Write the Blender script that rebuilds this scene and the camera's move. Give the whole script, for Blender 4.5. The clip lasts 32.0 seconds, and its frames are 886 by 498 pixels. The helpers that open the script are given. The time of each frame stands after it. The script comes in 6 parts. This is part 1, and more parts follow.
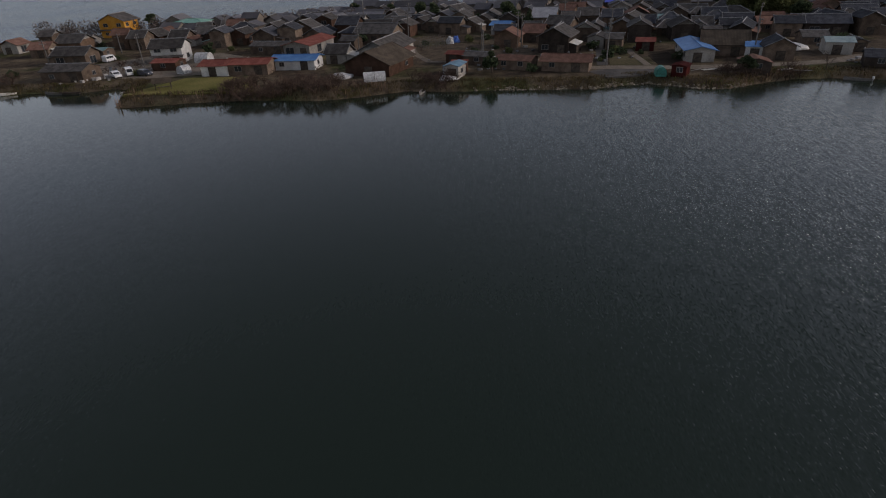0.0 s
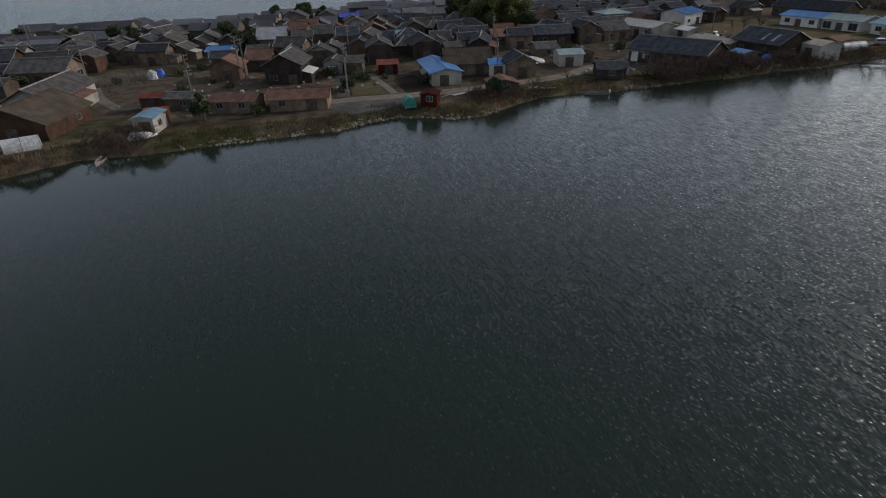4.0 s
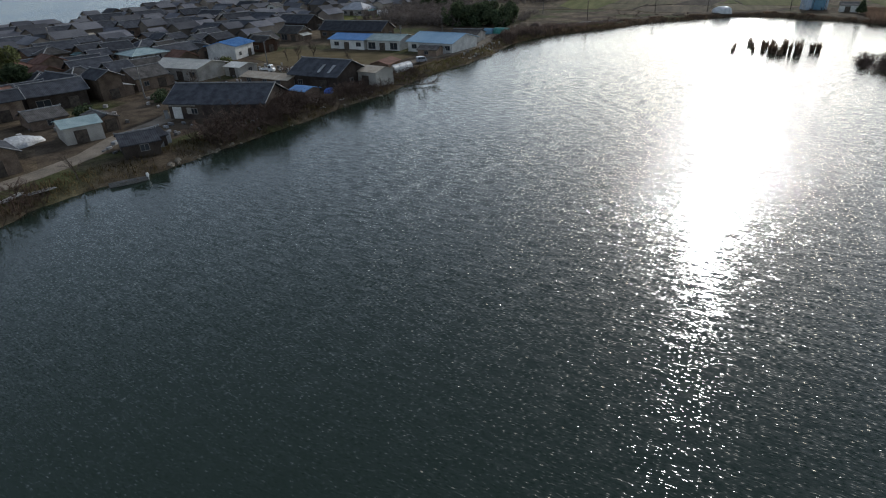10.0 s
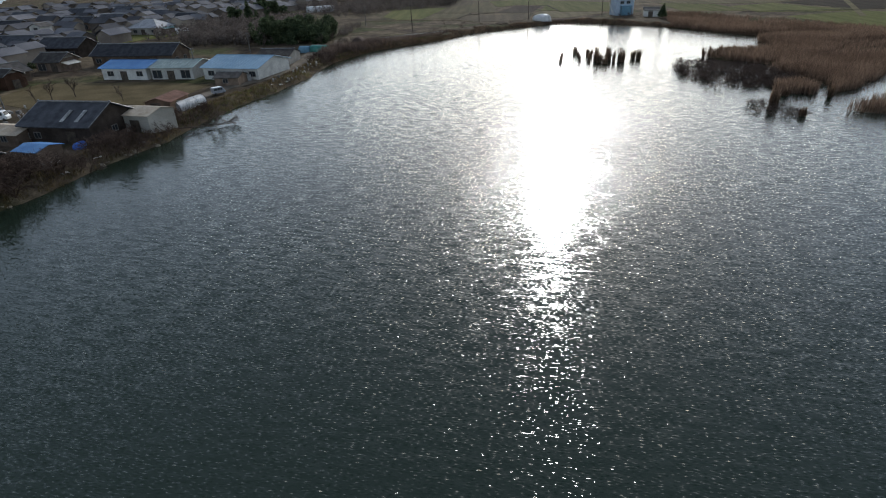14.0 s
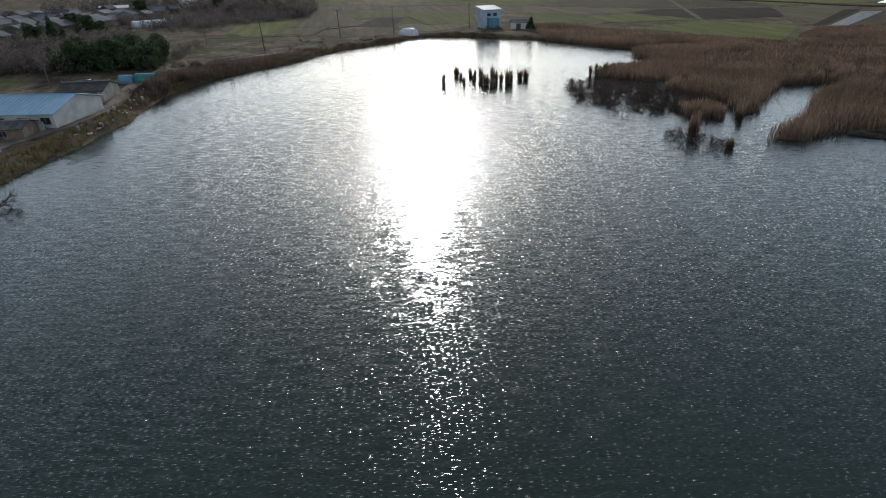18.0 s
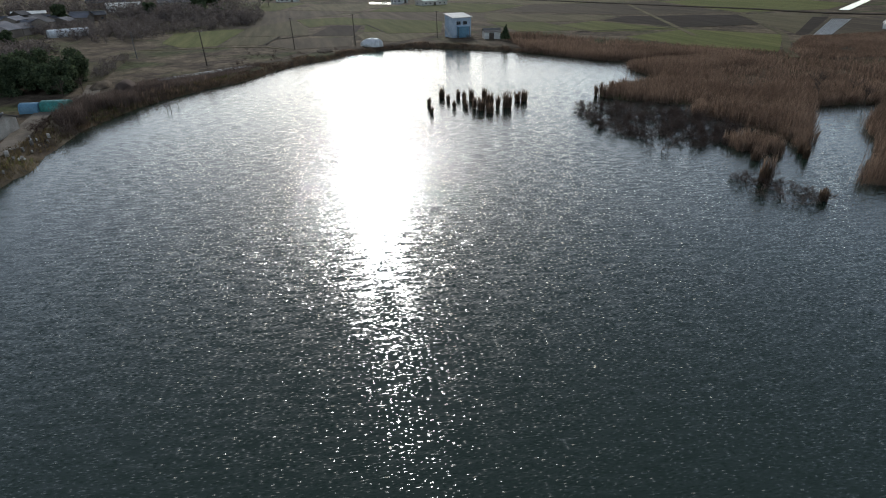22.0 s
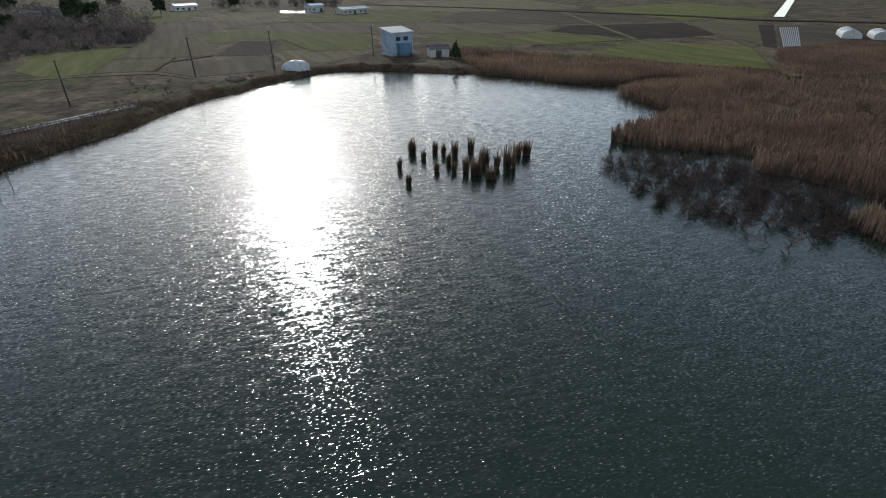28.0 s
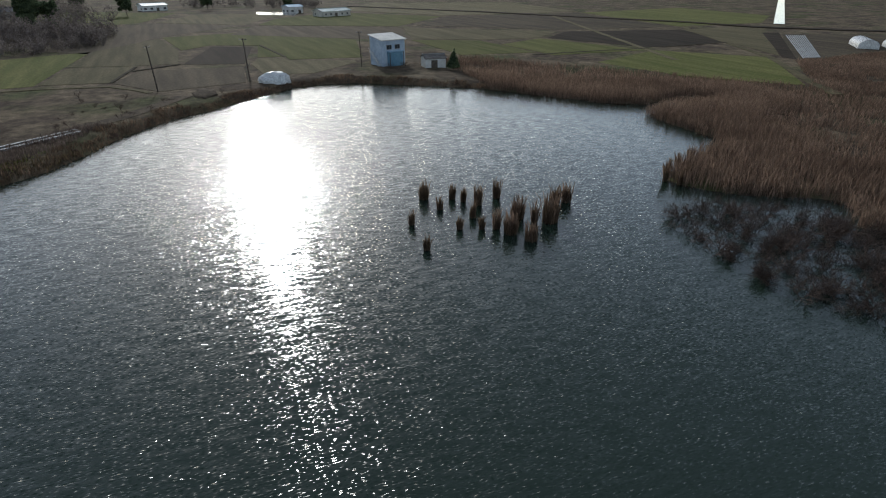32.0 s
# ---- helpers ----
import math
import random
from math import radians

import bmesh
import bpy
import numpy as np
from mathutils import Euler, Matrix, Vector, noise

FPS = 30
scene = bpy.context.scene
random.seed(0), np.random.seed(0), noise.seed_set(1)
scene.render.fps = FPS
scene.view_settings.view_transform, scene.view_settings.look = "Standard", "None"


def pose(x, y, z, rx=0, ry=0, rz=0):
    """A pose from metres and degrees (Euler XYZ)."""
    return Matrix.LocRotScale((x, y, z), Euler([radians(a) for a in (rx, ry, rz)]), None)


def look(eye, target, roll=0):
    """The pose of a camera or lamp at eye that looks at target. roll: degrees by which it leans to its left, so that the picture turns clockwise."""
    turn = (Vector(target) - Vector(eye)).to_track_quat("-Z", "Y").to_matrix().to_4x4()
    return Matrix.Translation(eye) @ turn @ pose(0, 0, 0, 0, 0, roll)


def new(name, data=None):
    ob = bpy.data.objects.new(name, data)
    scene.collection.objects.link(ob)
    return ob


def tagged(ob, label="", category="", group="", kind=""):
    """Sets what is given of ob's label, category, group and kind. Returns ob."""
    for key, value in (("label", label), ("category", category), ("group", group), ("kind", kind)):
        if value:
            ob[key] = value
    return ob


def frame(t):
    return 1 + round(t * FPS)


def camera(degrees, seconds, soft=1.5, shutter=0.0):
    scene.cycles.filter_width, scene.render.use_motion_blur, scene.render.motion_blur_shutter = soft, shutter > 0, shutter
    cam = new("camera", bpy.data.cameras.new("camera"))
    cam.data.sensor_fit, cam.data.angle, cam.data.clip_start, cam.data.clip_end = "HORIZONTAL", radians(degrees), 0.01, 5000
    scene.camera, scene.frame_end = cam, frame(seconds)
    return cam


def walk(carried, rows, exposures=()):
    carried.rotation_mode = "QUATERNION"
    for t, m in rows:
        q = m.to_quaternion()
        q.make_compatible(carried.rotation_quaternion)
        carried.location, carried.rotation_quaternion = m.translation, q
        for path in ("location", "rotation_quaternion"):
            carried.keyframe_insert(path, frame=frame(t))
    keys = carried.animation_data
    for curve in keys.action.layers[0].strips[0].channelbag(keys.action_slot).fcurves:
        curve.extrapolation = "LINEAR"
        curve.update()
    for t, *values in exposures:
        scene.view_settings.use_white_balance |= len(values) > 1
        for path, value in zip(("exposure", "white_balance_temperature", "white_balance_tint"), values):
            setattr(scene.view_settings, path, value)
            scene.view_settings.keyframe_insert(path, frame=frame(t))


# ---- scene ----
cam = camera(78.1, 32.0, soft=1.1)
PATH = [
    (0, (-0.352, 1.288, 24.942), (-0.254, 3.039, 23.98), -2.5),
    (0.5, (0.866, 4.386, 25.024), (1.008, 6.134, 24.062), -2.4),
    (1, (2.046, 7.41, 25.06), (2.238, 9.153, 24.098), -2.2),
    (1.5, (3.272, 10.331, 25.062), (3.545, 12.063, 24.1), -2.2),
    (2, (4.562, 13.164, 25.032), (4.939, 14.876, 24.069), -2.1),
    (2.5, (5.921, 15.928, 24.974), (6.398, 17.616, 24.012), -1.9),
    (3, (7.376, 18.629, 24.917), (7.958, 20.284, 23.956), -1.9),
    (3.5, (8.976, 21.238, 24.898), (9.669, 22.849, 23.937), -1.9),
    (4, (10.749, 23.665, 24.923), (11.566, 25.217, 23.96), -1.9),
    (4.5, (12.684, 25.818, 24.943), (13.61, 27.306, 23.98), -1.9),
    (6.5, (21.981, 31.854, 24.873), (23.223, 33.1, 23.922), -2.0),
    (7, (24.184, 33.136, 24.859), (25.495, 34.31, 23.91), -2.0),
    (7.5, (26.39, 34.272, 24.857), (27.772, 35.364, 23.91), -2.1),
    (8, (28.674, 35.278, 24.869), (30.096, 36.318, 23.923), -2.1),
    (8.5, (31.005, 36.232, 24.875), (32.484, 37.19, 23.93), -2.1),
    (9, (33.335, 37.137, 24.887), (34.877, 37.99, 23.943), -2.2),
    (9.5, (35.66, 37.945, 24.921), (37.247, 38.711, 23.976), -2.2),
    (10, (38.039, 38.644, 24.935), (39.675, 39.301, 23.992), -2.0),
    (10.5, (40.533, 39.253, 24.866), (42.212, 39.793, 23.924), -2.1),
    (11, (43.117, 39.716, 24.753), (44.829, 40.14, 23.809), -2.5),
    (11.5, (45.708, 39.924, 24.714), (47.441, 40.243, 23.768), -2.5),
    (12, (48.295, 39.87, 24.782), (50.036, 40.138, 23.834), -2.6),
    (12.5, (50.953, 39.68, 24.864), (52.698, 39.918, 23.916), -2.5),
    (13, (53.747, 39.494, 24.869), (55.495, 39.712, 23.923), -2.4),
    (13.5, (56.702, 39.401, 24.782), (58.455, 39.602, 23.84), -2.2),
    (14, (59.779, 39.428, 24.676), (61.537, 39.603, 23.74), -2.1),
    (14.5, (62.855, 39.552, 24.633), (64.618, 39.691, 23.699), -1.9),
    (16.5, (74.8, 40.929, 24.966), (76.57, 40.879, 24.036), -1.4),
    (17, (77.694, 41.451, 25.034), (79.46, 41.316, 24.105), -1.4),
    (17.5, (80.579, 42.042, 25.092), (82.338, 41.833, 24.163), -1.4),
    (18, (83.479, 42.712, 25.114), (85.23, 42.44, 24.187), -1.4),
    (18.5, (86.383, 43.439, 25.109), (88.127, 43.121, 24.182), -1.3),
    (19, (89.295, 44.158, 25.093), (91.032, 43.803, 24.167), -1.3),
    (19.5, (92.233, 44.79, 25.067), (93.963, 44.404, 24.141), -1.2),
    (20, (95.217, 45.289, 25.033), (96.944, 44.884, 24.11), -1.1),
    (20.5, (98.252, 45.667, 25.001), (99.978, 45.251, 24.079), -1.1),
    (21, (101.344, 45.956, 24.98), (103.068, 45.533, 24.06), -1.0),
    (21.5, (104.514, 46.199, 24.967), (106.236, 45.765, 24.047), -1.0),
    (22, (107.784, 46.439, 24.955), (109.504, 45.996, 24.036), -0.9),
    (22.5, (111.124, 46.712, 24.942), (112.843, 46.259, 24.025), -0.8),
    (23, (114.48, 47.007, 24.945), (116.197, 46.545, 24.029), -0.7),
    (23.5, (117.822, 47.27, 24.984), (119.537, 46.797, 24.07), -0.5),
    (24, (121.132, 47.43, 25.054), (122.845, 46.949, 24.141), -0.3),
    (24.5, (124.343, 47.485, 25.124), (126.05, 46.983, 24.212), -0.1),
    (26.5, (136.028, 47.04, 25.481), (137.69, 46.405, 24.568), -0.7),
    (27, (139.088, 46.492, 25.403), (140.736, 45.82, 24.49), -0.7),
    (27.5, (142.158, 45.777, 25.295), (143.798, 45.083, 24.384), -0.7),
    (28, (145.193, 44.965, 25.234), (146.828, 44.26, 24.324), -0.7),
    (28.5, (148.219, 44.086, 25.21), (149.851, 43.375, 24.299), -0.6),
    (29, (151.233, 43.159, 25.192), (152.863, 42.442, 24.281), -0.6),
    (29.5, (154.136, 42.247, 25.162), (155.765, 41.524, 24.253), -0.5),
    (30, (156.75, 41.472, 25.123), (158.376, 40.741, 24.216), -0.5),
    (30.5, (158.945, 40.98, 25.1), (160.565, 40.235, 24.194), -0.4),
    (31, (160.771, 40.885, 25.125), (162.383, 40.125, 24.217), -0.1),
    (31.5, (162.453, 41.24, 25.207), (164.059, 40.469, 24.299), -0.1),
    (32, (164.282, 42.049, 25.322), (165.887, 41.275, 24.414), 0.0),
]
walk(cam, [(t, look(eye, target, roll)) for t, eye, target, roll in PATH],
     [(0, -0.44, 6800, 20), (2, -0.33, 6750, 18), (4, -0.1, 6600, 13), (7, 0.04, 6150, 9), (10, 0.19, 6150, 8.5), (14, 0.3, 6150, 8.5), (32, 0.31, 6100, 8)])

# ---- light ----
SUN_YAW, SUN_ELEV = 97.0, 23.0          # clockwise from +y, degrees
world = bpy.data.worlds.new("world")
scene.world = world
world.use_nodes = True
wn = world.node_tree
sky = wn.nodes.new("ShaderNodeTexSky")
sky.sky_type = "NISHITA"
sky.sun_disc = False
sky.sun_elevation, sky.sun_rotation = radians(SUN_ELEV), radians(SUN_YAW)
sky.air_density, sky.dust_density, sky.ozone_density = 1.0, 0.68, 1.0
wn.nodes["Background"].inputs["Strength"].default_value = 0.145
hazy = wn.nodes.new("ShaderNodeHueSaturation")
hazy.inputs["Saturation"].default_value = 0.6
wn.links.new(sky.outputs[0], hazy.inputs["Color"])
wn.links.new(hazy.outputs[0], wn.nodes["Background"].inputs[0])
sun_data = bpy.data.lights.new("sun", "SUN")
sun_data.energy, sun_data.angle, sun_data.color = 1.85, radians(0.6), (1.0, 0.96, 0.9)
sun = new("sun", sun_data)
a, e = radians(SUN_YAW), radians(SUN_ELEV)
sun.matrix_world = look((0, 0, 0), (-math.sin(a) * math.cos(e), -math.cos(a) * math.cos(e), -math.sin(e)))

# ---- materials ----
MATS = {}


def nodes_of(name):
    m = bpy.data.materials.new(name)
    m.use_nodes = True
    return m, m.node_tree, m.node_tree.nodes["Principled BSDF"]


def ramp_between(nt, fac, c1, c2, lo=0.35, hi=0.65):
    r = nt.nodes.new("ShaderNodeValToRGB")
    r.color_ramp.elements[0].position, r.color_ramp.elements[1].position = lo, hi
    r.color_ramp.elements[0].color, r.color_ramp.elements[1].color = (*c1, 1), (*c2, 1)
    nt.links.new(fac, r.inputs[0])
    return r.outputs[0]


def noise_at(nt, scale, detail=4, coord="Object", stretch=None, turn=0.0):
    tc = nt.nodes.new("ShaderNodeTexCoord")
    n = nt.nodes.new("ShaderNodeTexNoise")
    n.inputs["Scale"].default_value, n.inputs["Detail"].default_value = scale, detail
    src = tc.outputs[coord]
    if turn:
        vr = nt.nodes.new("ShaderNodeVectorRotate")
        vr.rotation_type = "Z_AXIS"
        vr.inputs["Angle"].default_value = radians(turn)
        nt.links.new(src, vr.inputs["Vector"])
        src = vr.outputs[0]
    if stretch:
        mp = nt.nodes.new("ShaderNodeMapping")
        mp.inputs["Scale"].default_value = stretch
        nt.links.new(src, mp.inputs[0])
        src = mp.outputs[0]
    nt.links.new(src, n.inputs["Vector"])
    return n.outputs["Fac"]


def mixed(nt, kind, fac, a, b):
    m = nt.nodes.new("ShaderNodeMix")
    m.data_type, m.blend_type = "RGBA", kind
    for sock, v in ((m.inputs[0], fac), (m.inputs[6], a), (m.inputs[7], b)):
        if hasattr(v, "is_linked"):
            nt.links.new(v, sock)
        else:
            sock.default_value = v if not isinstance(v, tuple) else (*v, 1)
    return m.outputs[2]


def varied(nt, col, amount=0.35, island=False):
    """Lighter and darker from piece to piece."""
    src = nt.nodes.new("ShaderNodeNewGeometry").outputs["Random Per Island"] if island else nt.nodes.new("ShaderNodeObjectInfo").outputs["Random"]
    mr = nt.nodes.new("ShaderNodeMapRange")
    mr.inputs["To Min"].default_value, mr.inputs["To Max"].default_value = 1 - amount, 1 + amount
    nt.links.new(src, mr.inputs[0])
    hsv = nt.nodes.new("ShaderNodeHueSaturation")
    nt.links.new(mr.outputs[0], hsv.inputs["Value"])
    nt.links.new(col, hsv.inputs["Color"])
    return hsv.outputs[0]


def plain(name, c1, c2, scale=1.5, rough=0.8, metal=0.0, bump=0.15, fine=14.0, vary=0.2, island=False, stretch=None, wave=None, spec=None, glow=0.0):
    """A surface with stains at one scale and grain at another. wave: bands (direction, metres) of relief."""
    m, nt, bsdf = nodes_of(name)
    big = noise_at(nt, scale, 5, stretch=stretch)
    col = ramp_between(nt, big, c1, c2)
    grain = noise_at(nt, fine, 3)
    g = ramp_between(nt, grain, (0.72, 0.72, 0.72), (1.12, 1.12, 1.12))
    col = mixed(nt, "MULTIPLY", 1.0, col, g)
    if vary:
        col = varied(nt, col, vary, island)
    nt.links.new(col, bsdf.inputs["Base Color"])
    bsdf.inputs["Roughness"].default_value, bsdf.inputs["Metallic"].default_value = rough, metal
    bsdf.inputs["Specular IOR Level"].default_value = (0.5 if rough < 0.6 else 0.02) if spec is None else spec
    height = grain
    if wave:
        tc, w = nt.nodes.new("ShaderNodeTexCoord"), nt.nodes.new("ShaderNodeTexWave")
        w.bands_direction, w.wave_profile = wave[0], "SIN"
        w.inputs["Scale"].default_value = 0.314 / wave[1]
        w.inputs["Distortion"].default_value = 0.0
        nt.links.new(tc.outputs["Object"], w.inputs["Vector"])
        height = mixed(nt, "MIX", 0.75, grain, w.outputs["Color"])
    b = nt.nodes.new("ShaderNodeBump")
    b.inputs["Strength"].default_value, b.inputs["Distance"].default_value = bump, 0.05
    nt.links.new(height, b.inputs["Height"])
    nt.links.new(b.outputs[0], bsdf.inputs["Normal"])
    if glow:
        # light that shines through thin stems and leaves
        tr, mx = nt.nodes.new("ShaderNodeBsdfTranslucent"), nt.nodes.new("ShaderNodeMixShader")
        mx.inputs[0].default_value = glow
        nt.links.new(col, tr.inputs[0])
        nt.links.new(bsdf.outputs[0], mx.inputs[1])
        nt.links.new(tr.outputs[0], mx.inputs[2])
        nt.links.new(mx.outputs[0], nt.nodes["Material Output"].inputs[0])
    MATS[name] = m
    return m


# roofs
plain("grey", (0.0533, 0.049, 0.0458), (0.104, 0.0959, 0.0886), 0.8, 0.75, spec=0.04, bump=0.6, vary=0.35, wave=("X", 0.28))
plain("slate", (0.0398, 0.042, 0.0486), (0.0751, 0.0774, 0.0859), 0.8, 0.75, spec=0.04, bump=0.6, vary=0.3, wave=("X", 0.28))
plain("paler", (0.246, 0.246, 0.258), (0.358, 0.358, 0.37), 0.6, 0.55, bump=0.6, wave=("X", 0.3))
plain("brown", (0.13, 0.0728, 0.0559), (0.208, 0.12, 0.091), 0.7, 0.7, bump=0.5, wave=("X", 0.25))
plain("thatch", (0.0603, 0.0496, 0.0386), (0.0969, 0.0782, 0.0603), 0.5, 0.85, bump=0.7, wave=("X", 0.3))
plain("redroof", (0.169, 0.052, 0.0403), (0.26, 0.0962, 0.0728), 0.6, 0.6, bump=0.4, vary=0.25, wave=("X", 0.2))
plain("blue", (0.055, 0.17, 0.4), (0.11, 0.26, 0.5), 0.5, 0.45, spec=0.15, bump=0.35, vary=0.15, wave=("X", 0.35))
plain("cobalt", (0.03, 0.05, 0.4), (0.05, 0.08, 0.5), 0.5, 0.55, bump=0.3, vary=0.1)
plain("bluegrey", (0.1, 0.2, 0.28), (0.16, 0.28, 0.36), 0.5, 0.5, spec=0.15, bump=0.3, vary=0.1, wave=("X", 0.3))
plain("teal", (0.1, 0.19, 0.19), (0.2, 0.3, 0.29), 0.7, 0.55, spec=0.15, bump=0.4, wave=("X", 0.3))
plain("green", (0.12, 0.28, 0.22), (0.2, 0.37, 0.3), 0.6, 0.5, spec=0.15, bump=0.4, wave=("X", 0.3))
plain("palegreen", (0.2, 0.27, 0.27), (0.3, 0.37, 0.36), 0.6, 0.5, spec=0.15, bump=0.3, wave=("X", 0.3))
plain("palegrey", (0.45, 0.44, 0.4), (0.6, 0.58, 0.52), 0.6, 0.5, spec=0.15, bump=0.3, wave=("X", 0.3))
plain("steel", (0.22, 0.34, 0.45), (0.27, 0.39, 0.49), 0.3, 0.6, spec=0.08, bump=0.2, vary=0.05)
plain("tan", (0.4, 0.33, 0.25), (0.52, 0.45, 0.36), 0.6, 0.7, bump=0.3)
# roofs of the distant rows, colour lifted to include the haze before them
plain("hazy_far_roof", (0.0878, 0.0878, 0.0975), (0.146, 0.142, 0.148), 0.1, 0.85, spec=0.05, bump=0.4, vary=0.5, island=True)
plain("far_wall", (0.127, 0.106, 0.091), (0.255, 0.218, 0.182), 0.1, 0.85, bump=0.2, vary=0.5, island=True)
plain("ridge_tile", (0.12, 0.12, 0.12), (0.24, 0.235, 0.23), 2.0, 0.5, bump=0.4, vary=0.3)
# walls
plain("board", (0.0975, 0.0715, 0.0546), (0.182, 0.137, 0.104), 0.7, 0.85, bump=0.5, vary=0.4, wave=("X", 0.2))
plain("dark", (0.0416, 0.0333, 0.0291), (0.078, 0.0624, 0.052), 0.7, 0.85, bump=0.5, vary=0.3, wave=("X", 0.2))
plain("brown_wall", (0.117, 0.078, 0.0546), (0.195, 0.13, 0.091), 0.7, 0.85, bump=0.5, wave=("X", 0.2))
plain("redbrown", (0.0581, 0.0348, 0.0248), (0.0994, 0.0581, 0.0415), 0.7, 0.8, bump=0.5, wave=("X", 0.2))
plain("redwall", (0.0429, 0.00946, 0.00858), (0.0688, 0.0172, 0.0146), 0.7, 0.8, bump=0.4, wave=("X", 0.2))
plain("plaster", (0.224, 0.207, 0.185), (0.358, 0.336, 0.302), 0.5, 0.9, bump=0.2)
plain("concrete", (0.36, 0.34, 0.3), (0.5, 0.47, 0.42), 0.5, 0.9, bump=0.2)
plain("white", (0.448, 0.437, 0.414), (0.627, 0.616, 0.582), 0.5, 0.8, bump=0.15)
plain("bluewhite", (0.24, 0.29, 0.35), (0.34, 0.39, 0.45), 0.5, 0.7, bump=0.15)
plain("orange", (0.44, 0.2, 0.032), (0.528, 0.272, 0.056), 0.6, 0.8, bump=0.15)
plain("frame", (0.12, 0.11, 0.1), (0.24, 0.22, 0.2), 3, 0.5, bump=0.05)
plain("door", (0.05, 0.042, 0.036), (0.11, 0.09, 0.072), 1.5, 0.6, bump=0.2)
# ground things
plain("asphalt", (0.078, 0.0741, 0.0702), (0.133, 0.125, 0.113), 0.25, 0.9, bump=0.3, fine=20)
plain("dirt_path", (0.136, 0.116, 0.092), (0.208, 0.176, 0.14), 0.4, 0.95, bump=0.4, fine=10)
plain("field_green", (0.0741, 0.0813, 0.0243), (0.119, 0.116, 0.042), 0.35, 0.95, bump=0.6, fine=2, stretch=(0.08, 1.0, 1.0))
plain("headland", (0.12, 0.115, 0.035), (0.19, 0.165, 0.06), 0.12, 0.95, bump=0.5, fine=3)
plain("field_dark", (0.0248, 0.0198, 0.0154), (0.044, 0.0347, 0.0253), 0.35, 0.95, bump=0.6, fine=2, stretch=(0.08, 1.0, 1.0))
plain("field_tan", (0.078, 0.068, 0.038), (0.122, 0.103, 0.06), 0.35, 0.95, bump=0.6, fine=2, stretch=(0.08, 1.0, 1.0))
plain("field_brown", (0.062, 0.05, 0.035), (0.1, 0.08, 0.054), 0.35, 0.95, bump=0.6, fine=2, stretch=(0.08, 1.0, 1.0))
plain("brush", (0.0935, 0.07, 0.0585), (0.165, 0.125, 0.101), 0.12, 0.85, bump=0.0, vary=0.45, island=True, glow=0.3)
plain("flooded", (0.1, 0.1, 0.1), (0.16, 0.16, 0.16), 0.3, 0.12, bump=0.02, vary=0.0, spec=1.0)
plain("ditch", (0.03, 0.026, 0.018), (0.06, 0.05, 0.034), 0.5, 0.95, bump=0.6, fine=3)
plain("mulch", (0.12, 0.12, 0.12), (0.216, 0.216, 0.216), 0.5, 0.5, bump=0.3, fine=3)
plain("straw", (0.105, 0.0816, 0.0425), (0.155, 0.122, 0.068), 0.25, 0.95, bump=0.5, fine=3)
plain("car_silver", (0.2, 0.21, 0.24), (0.26, 0.27, 0.3), 1.0, 0.3, bump=0.0, vary=0.05)
plain("stone", (0.13, 0.11, 0.085), (0.28, 0.24, 0.185), 1.2, 0.85, bump=0.6, fine=8, vary=0.35)
plain("soil", (0.0648, 0.0504, 0.036), (0.115, 0.09, 0.0648), 0.5, 0.95, bump=0.6, fine=4)
# plants
plain("reed", (0.139, 0.094, 0.0672), (0.218, 0.15, 0.107), 0.06, 0.85, bump=0.0, vary=0.45, island=True, glow=0.45)
plain("reed_dark", (0.08, 0.055, 0.038), (0.17, 0.115, 0.075), 0.3, 0.85, bump=0.0, vary=0.45, island=True, glow=0.45)
plain("dry_grass", (0.0702, 0.0546, 0.0281), (0.14, 0.105, 0.0546), 0.12, 0.9, bump=0.0, vary=0.45, island=True, glow=0.45)
plain("green_grass", (0.07, 0.085, 0.025), (0.14, 0.14, 0.05), 0.2, 0.9, bump=0.0, vary=0.4, island=True, glow=0.45)
plain("twig", (0.0684, 0.0477, 0.0372), (0.13, 0.0912, 0.0725), 0.3, 0.85, bump=0.0, vary=0.4, island=True)
# twig again but paler, with the haze over distant woods put into the colour
plain("hazy_twig", (0.1, 0.083, 0.074), (0.18, 0.152, 0.136), 0.3, 0.85, bump=0.0, vary=0.4, island=True, glow=0.3)
plain("bark", (0.07, 0.055, 0.045), (0.13, 0.1, 0.08), 2.0, 0.9, bump=0.5)
plain("leaf_dark", (0.045, 0.063, 0.036), (0.0975, 0.12, 0.063), 0.5, 0.7, bump=0.0, vary=0.5, island=True, glow=0.3)
plain("leaf_bamboo", (0.105, 0.12, 0.051), (0.195, 0.203, 0.093), 0.4, 0.7, bump=0.0, vary=0.5, island=True, glow=0.6)
# small things
plain("pole_concrete", (0.132, 0.126, 0.117), (0.192, 0.18, 0.168), 1.5, 0.9, bump=0.1)
plain("pole_wood", (0.06, 0.048, 0.04), (0.11, 0.09, 0.075), 1.5, 0.9, bump=0.2)
plain("iron", (0.055, 0.055, 0.055), (0.11, 0.105, 0.099), 4, 0.5, metal=0.6, bump=0.1)
plain("vinyl", (0.4, 0.4, 0.39), (0.58, 0.58, 0.57), 0.8, 0.45, bump=0.4, fine=3, vary=0.1)
plain("tarp_teal", (0.015, 0.14, 0.11), (0.035, 0.22, 0.18), 0.8, 0.5, bump=0.5, fine=3, vary=0.1)
plain("car_white", (0.7, 0.7, 0.69), (0.78, 0.78, 0.77), 1.0, 0.25, bump=0.0, vary=0.05)
